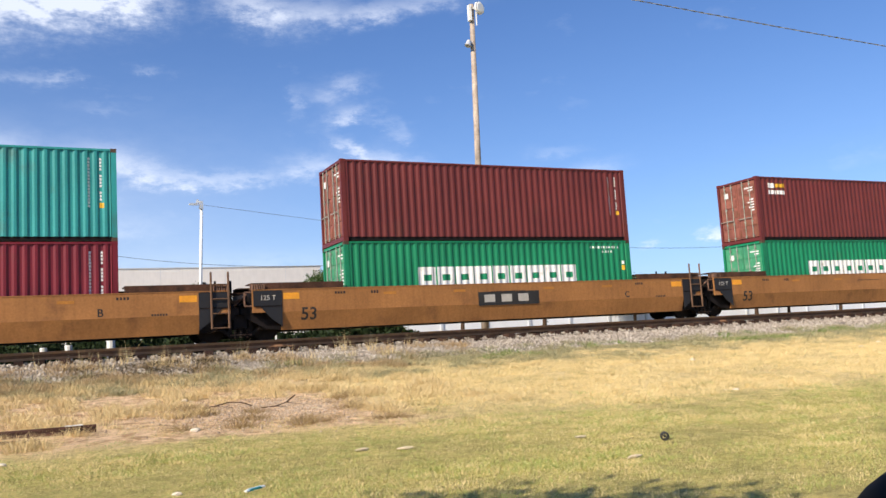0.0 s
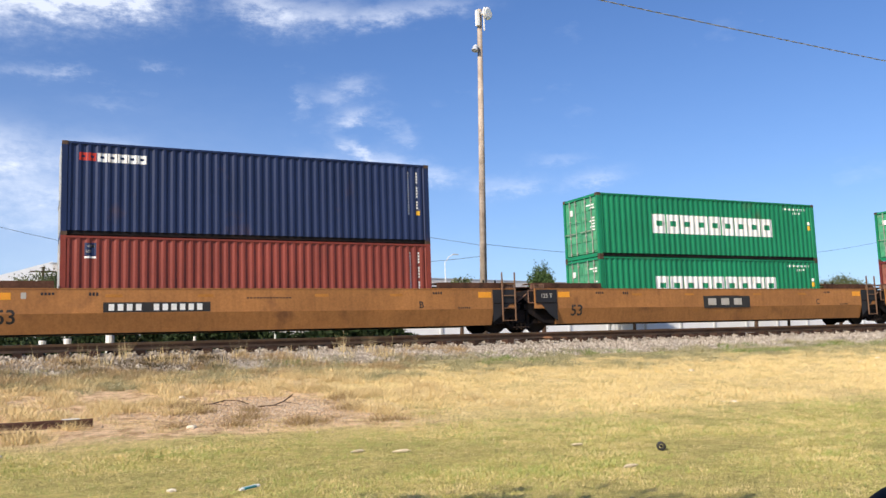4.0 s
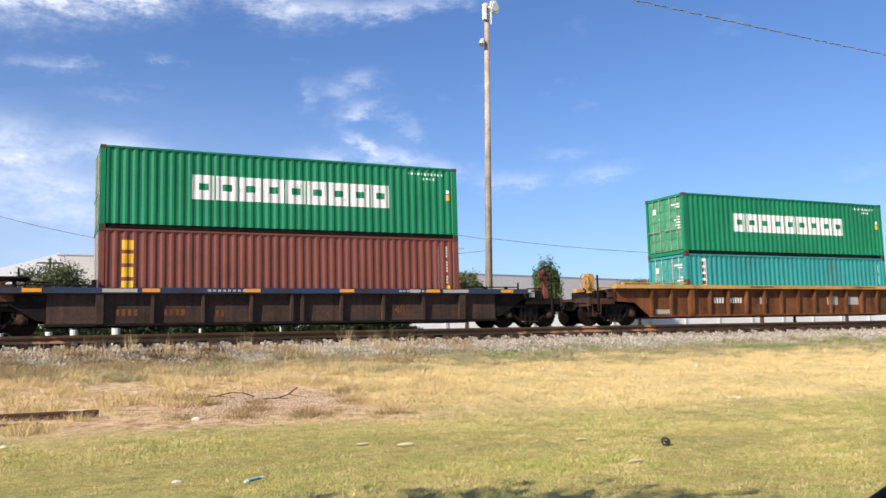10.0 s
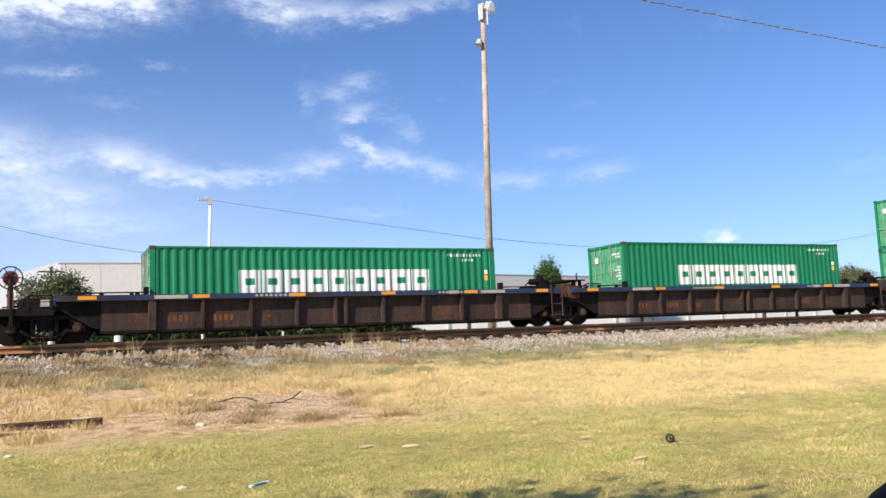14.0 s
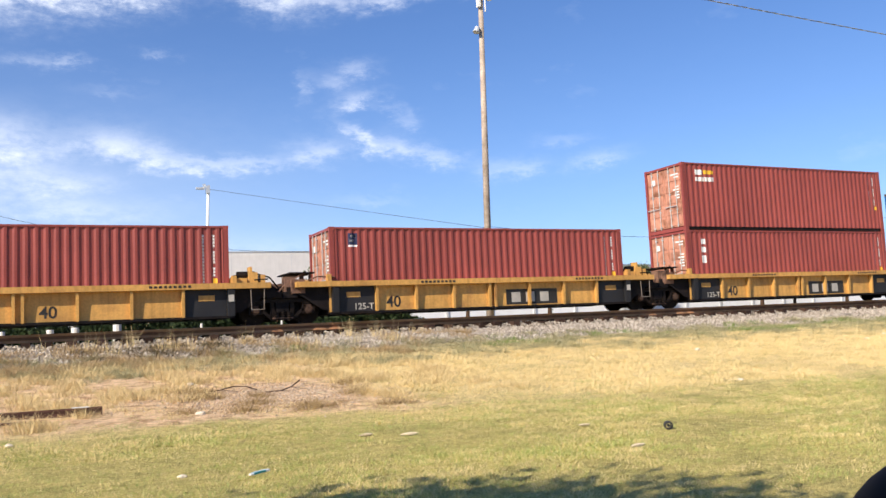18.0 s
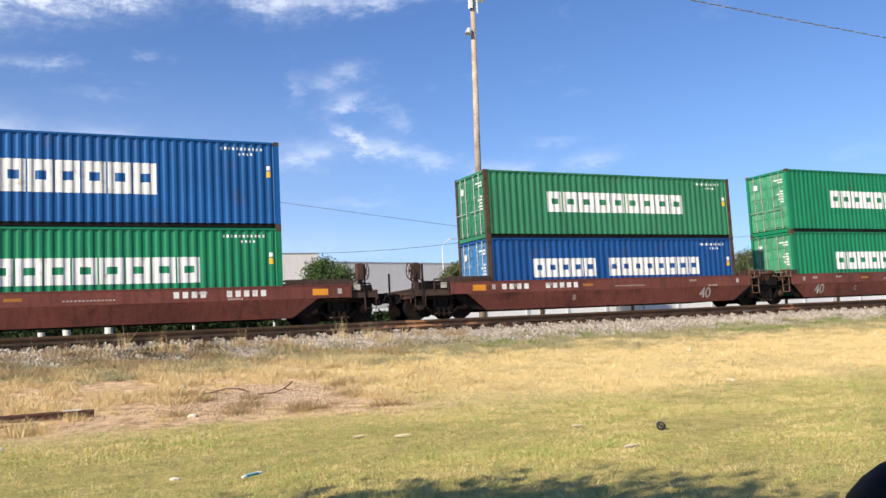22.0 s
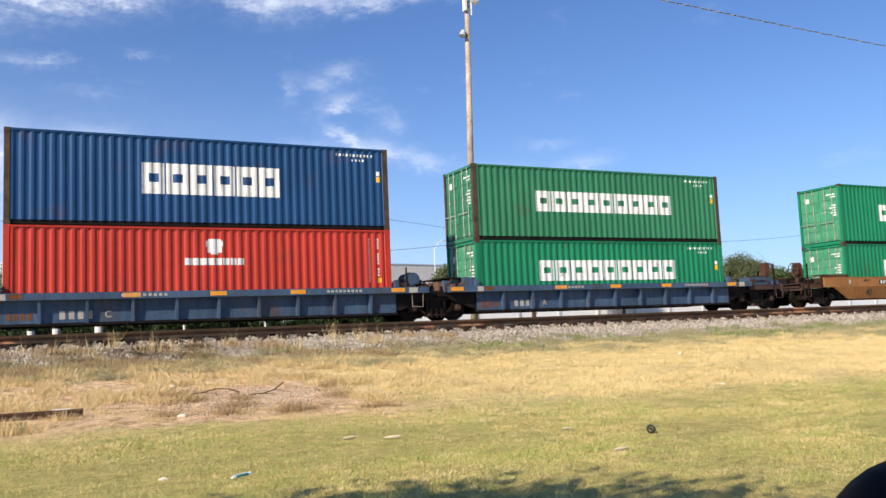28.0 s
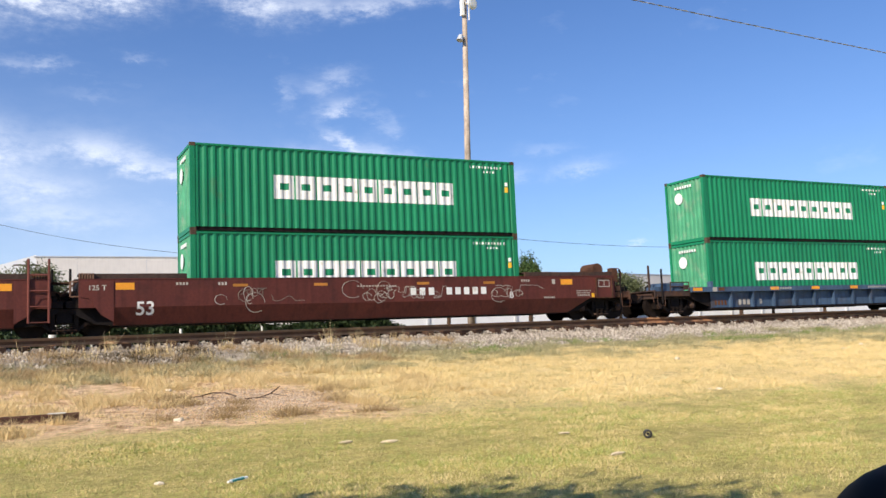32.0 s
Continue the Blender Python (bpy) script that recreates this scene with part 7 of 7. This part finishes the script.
clumps("lawn_tufts", "greener tufts in the mown lawn", BLADE_TUFT, 6000, 62, (-2, 22), (5.5, 15.8), 0.16, 0.078, 0.0048, 21,
       lambda x, y, r: in_view(x, y) & (far_edge(x, y) + r.normal(0, 0.9, len(x)) < 14.8) & (bumpy(x, y, 0.5, 6) + r.normal(0, 0.8, len(x)) > -0.6))
clumps("lawn_pale_tufts", "bleached tufts in the mown lawn", BLADE_STRAW, 4200, 62, (-2, 22), (5.5, 16.2), 0.16, 0.072, 0.0048, 27,
       lambda x, y, r: in_view(x, y) & (far_edge(x, y) + r.normal(0, 0.9, len(x)) < 15.6) & (bumpy(x, y, 0.5, 6) + r.normal(0, 0.8, len(x)) < 0.7))
blades("straw_grass", "dry straw-coloured grass", BLADE_STRAW, 280000, (-3, 40), (11.5, 24.5), 0.06, 0.0055, 3,
       lambda x, y, r: in_view(x, y) & (far_edge(x, y) + r.normal(0, 1.0, len(x)) > 14.2) & ((x > 6.6 + 0.7 * bumpy(x, y, 0.7, 9) + r.normal(0, 0.5, len(x))) | (bumpy(x, y, 1.3, 5) + r.normal(0, 0.5, len(x)) > 0.9)) & (bare(x, y) + r.normal(0, 0.15, len(x)) > 1), 1.0)
clumps("straw_tufts", "raised tufts of dry yellow grass", BLADE_STRAW, 4200, 60, (6, 40), (13.5, 24.0), 0.20, 0.12, 0.006, 22,
       lambda x, y, r: in_view(x, y) & (far_edge(x, y) > 14.6) & (x > 6.8 + 0.7 * bumpy(x, y, 0.7, 9)))
clumps("faded_tufts", "browner tufts among the dry grass", BLADE_OCHRE, 2600, 60, (5, 40), (13.5, 24.0), 0.20, 0.12, 0.006, 28,
       lambda x, y, r: in_view(x, y) & (far_edge(x, y) > 14.4) & (x > 6.0 + 0.7 * bumpy(x, y, 0.7, 9)) & (bumpy(x, y, 0.8, 1) + r.normal(0, 0.6, len(x)) > 0))
clumps("bleached_tufts", "tufts of bleached grass on the bare soil", BLADE_PALE, 820, 170, (-3, 9), (15.0, 23.5), 0.20, 0.22, 0.0065, 23,
       lambda x, y, r: (bumpy(x, y, 1.1, 6) + 0.12 * (y - 18) + r.normal(0, 0.6, len(x)) > 0.0) & (bare(x, y) > 1.0))
blades("straw_litter", "flattened straw strewn over bare soil", BLADE_PALE, 60000, (-3, 10), (14.5, 23.5), 0.02, 0.005, 31, lambda x, y, r: (bumpy(x, y, 1.5, 2) + r.normal(0, 0.8, len(x)) > 0.0) & (bare(x, y) + r.normal(0, 0.35, len(x)) > 0.75), 3.0)
clumps("soil_tussocks", "brown tussocks on the bare soil", BLADE_SOIL, 26, 260, (2.2, 6.4), (14.2, 18.2), 0.20, 0.20, 0.006, 44, lambda x, y, r: r.uniform(0, 1, len(x)) < 0.75)
clumps("track_weeds", "grey-green weed tufts along the foot of the ballast", BLADE_WEED, 1350, 130, (-3, 46), (20.8, 26.3), 0.24, 0.20, 0.007, 24,
       lambda x, y, r: far_edge(x, y) + 1.1 * bumpy(x, y, 0.7, 5) + r.normal(0, 0.5, len(x)) > 22.4 + 0.08 * np.clip(x - 5, 0, 20) + 0.3 * np.clip((x - 5) / 5, 0, 1), 0.9)
clumps("bank_tufts", "dry grass tufts growing in the ballast", BLADE_BROWN, 950, 110, (-3, 14), (23.0, 27.1), 0.22, 0.24, 0.006, 25,
       lambda x, y, r: bumpy(x, y, 0.9, 3) - 0.09 * (x - 4) + r.normal(0, 0.5, len(x)) > 0.15)
clumps("fresh_weeds", "fresh green weeds at the ballast", BLADE_FRESH, 420, 90, (6, 46), (23.6, 26.0), 0.28, 0.19, 0.014, 26,
       lambda x, y, r: bumpy(x, y, 0.5, 2) + 0.03 * (x - 20) + r.normal(0, 0.4, len(x)) > 0.45)
clumps("dark_weeds", "dark matted weeds on the ballast slope", BLADE_DARK, 170, 80, (-1.5, 6.6), (25.6, 26.9), 0.20, 0.15, 0.012, 9,
       lambda x, y, r: np.abs((x - 3.2) / 2.6) ** 2 + r.normal(0, 0.35, len(x)) < 0.7, 0.8)
clumps("tall_dry_weeds", "tall dry grass stems beside the track", BLADE_PALE, 40, 22, (-2, 12), (25.4, 27.4), 0.16, 0.66, 0.006, 5, None, 0.22)


def scatter_stones():
    rng = np.random.default_rng(11)
    n = 52000
    x = rng.uniform(-4, 60, n)
    t = rng.uniform(0, 1, n)
    y = 25.6 + 2.0 * t + rng.normal(0, 0.12, n)
    z = np.interp(y, (25.3, 26.15, 26.7, 27.3, 27.6, 27.75, 30), (1.05, 1.28, 1.42, 1.53, 1.60, 1.64, 1.72)) + 0.015
    crib = rng.uniform(0, 1, n) < 0.30                 # heaped between the ties
    x = np.where(crib, -14 + TIE_STEP * np.round((x + 14) / TIE_STEP) + TIE_STEP / 2 + rng.uniform(-0.21, 0.21, n), x)
    y = np.where(crib, rng.uniform(27.56, 27.86, n), np.minimum(y, 27.40 + 0.1 * rng.uniform(0, 1, n)))
    z = np.where(crib, 1.58 + rng.uniform(0, 1, n) * (0.07 + 0.30 * np.maximum(y - 27.56, 0)), z)
    s = (0.016 + 0.045 * rng.uniform(0, 1, n) ** 2.0) * np.where(crib, 0.75, 1.0)
    base = np.array([(1, 0, 0), (-1, 0, 0), (0, 1, 0), (0, -1, 0), (0, 0, 1), (0, 0, -1)], float)
    v = base[None] * s[:, None, None] * rng.uniform(0.6, 1.25, (n, 6, 1)) + rng.normal(0, 0.008, (n, 6, 3)) + np.stack([x, y, z], 1)[:, None]
    f = np.array([(0, 2, 4), (2, 1, 4), (1, 3, 4), (3, 0, 4), (2, 0, 5), (1, 2, 5), (3, 1, 5), (0, 3, 5)])
    faces = (np.arange(n)[:, None, None] * 6 + f[None]).reshape(-1, 3)
    mat = leaf_material("ballast_pebbles", (0.60, 0.53, 0.44), (0.20, 0.165, 0.13))
    g = 5500
    x, y = rng.normal(4.2, 0.95, g), rng.normal(16.9, 1.0, g)
    more = base[None] * (0.006 + 0.022 * rng.uniform(0, 1, (g, 1, 1)) ** 3) * rng.uniform(0.6, 1.25, (g, 6, 1)) + np.stack([x, y, np.interp(y, [p for p, _ in PROFILE], [q for _, q in PROFILE]) + 0.02], 1)[:, None]
    tagged(new("soil_gravel", raw_mesh("soil_gravel", more.reshape(-1, 3), (np.arange(g)[:, None, None] * 6 + f[None]).reshape(-1, 3), leaf_material("soil_pebbles", (0.66, 0.52, 0.38), (0.36, 0.26, 0.17)))), "pale gravel strewn on bare soil", "gravel", kind="stuff")
    tagged(new("ballast_stones", raw_mesh("ballast_stones", v.reshape(-1, 3), faces, mat)), "loose pale grey ballast stones", "stones", kind="stuff")


scatter_stones()


# ---- what moves ----
PASSING = ((0, -294.31), (1, -276.0), (2, -257.7), (3, -239.4), (3.5, -230.17), (5.5, -193.54), (6, -184.39), (7, -166.06), (8, -147.61), (9, -129.17), (10, -110.77), (11, -92.32),
           (12, -73.83), (13, -55.32), (13.5, -46.05), (15.5, -9.04), (16, 0.17), (17, 18.69), (18, 37.12), (19, 55.58), (20, 74.05), (21, 92.55), (22, 110.5), (23, 128.99), (24, 147.48),
           (25, 166.07), (25.5, 175.36), (27.5, 212.33), (28, 221.63), (29, 240.09), (30, 258.63), (31, 277.12), (32, 295.62))     # seconds, metres the train has run


def run_at(t):
    return float(np.interp(t, [a for a, _ in PASSING], [b for _, b in PASSING]))


def motions():
    for thing, p in MOVING:
        walk(thing, [(t, pose(p.x + s, p.y, p.z)) for t, s in PASSING])
    for w, along in WHEELSETS:                      # turning while it passes the camera
        dx = w.matrix_basis.translation.x
        seen = [k for k in range(961) if -14 < along + run_at(k / 30) < 80]
        rows = [(k / 30, pose(dx, 0, WHEEL, 0, math.degrees(run_at(k / 30) / WHEEL) % 360, 0)) for k in seen]
        if not rows:
            continue
        if seen[0] > 0:
            rows.insert(0, (0, rows[0][1]))
        if seen[-1] < 960:
            rows.append((32, rows[-1][1]))
        walk(w, rows)


motions()
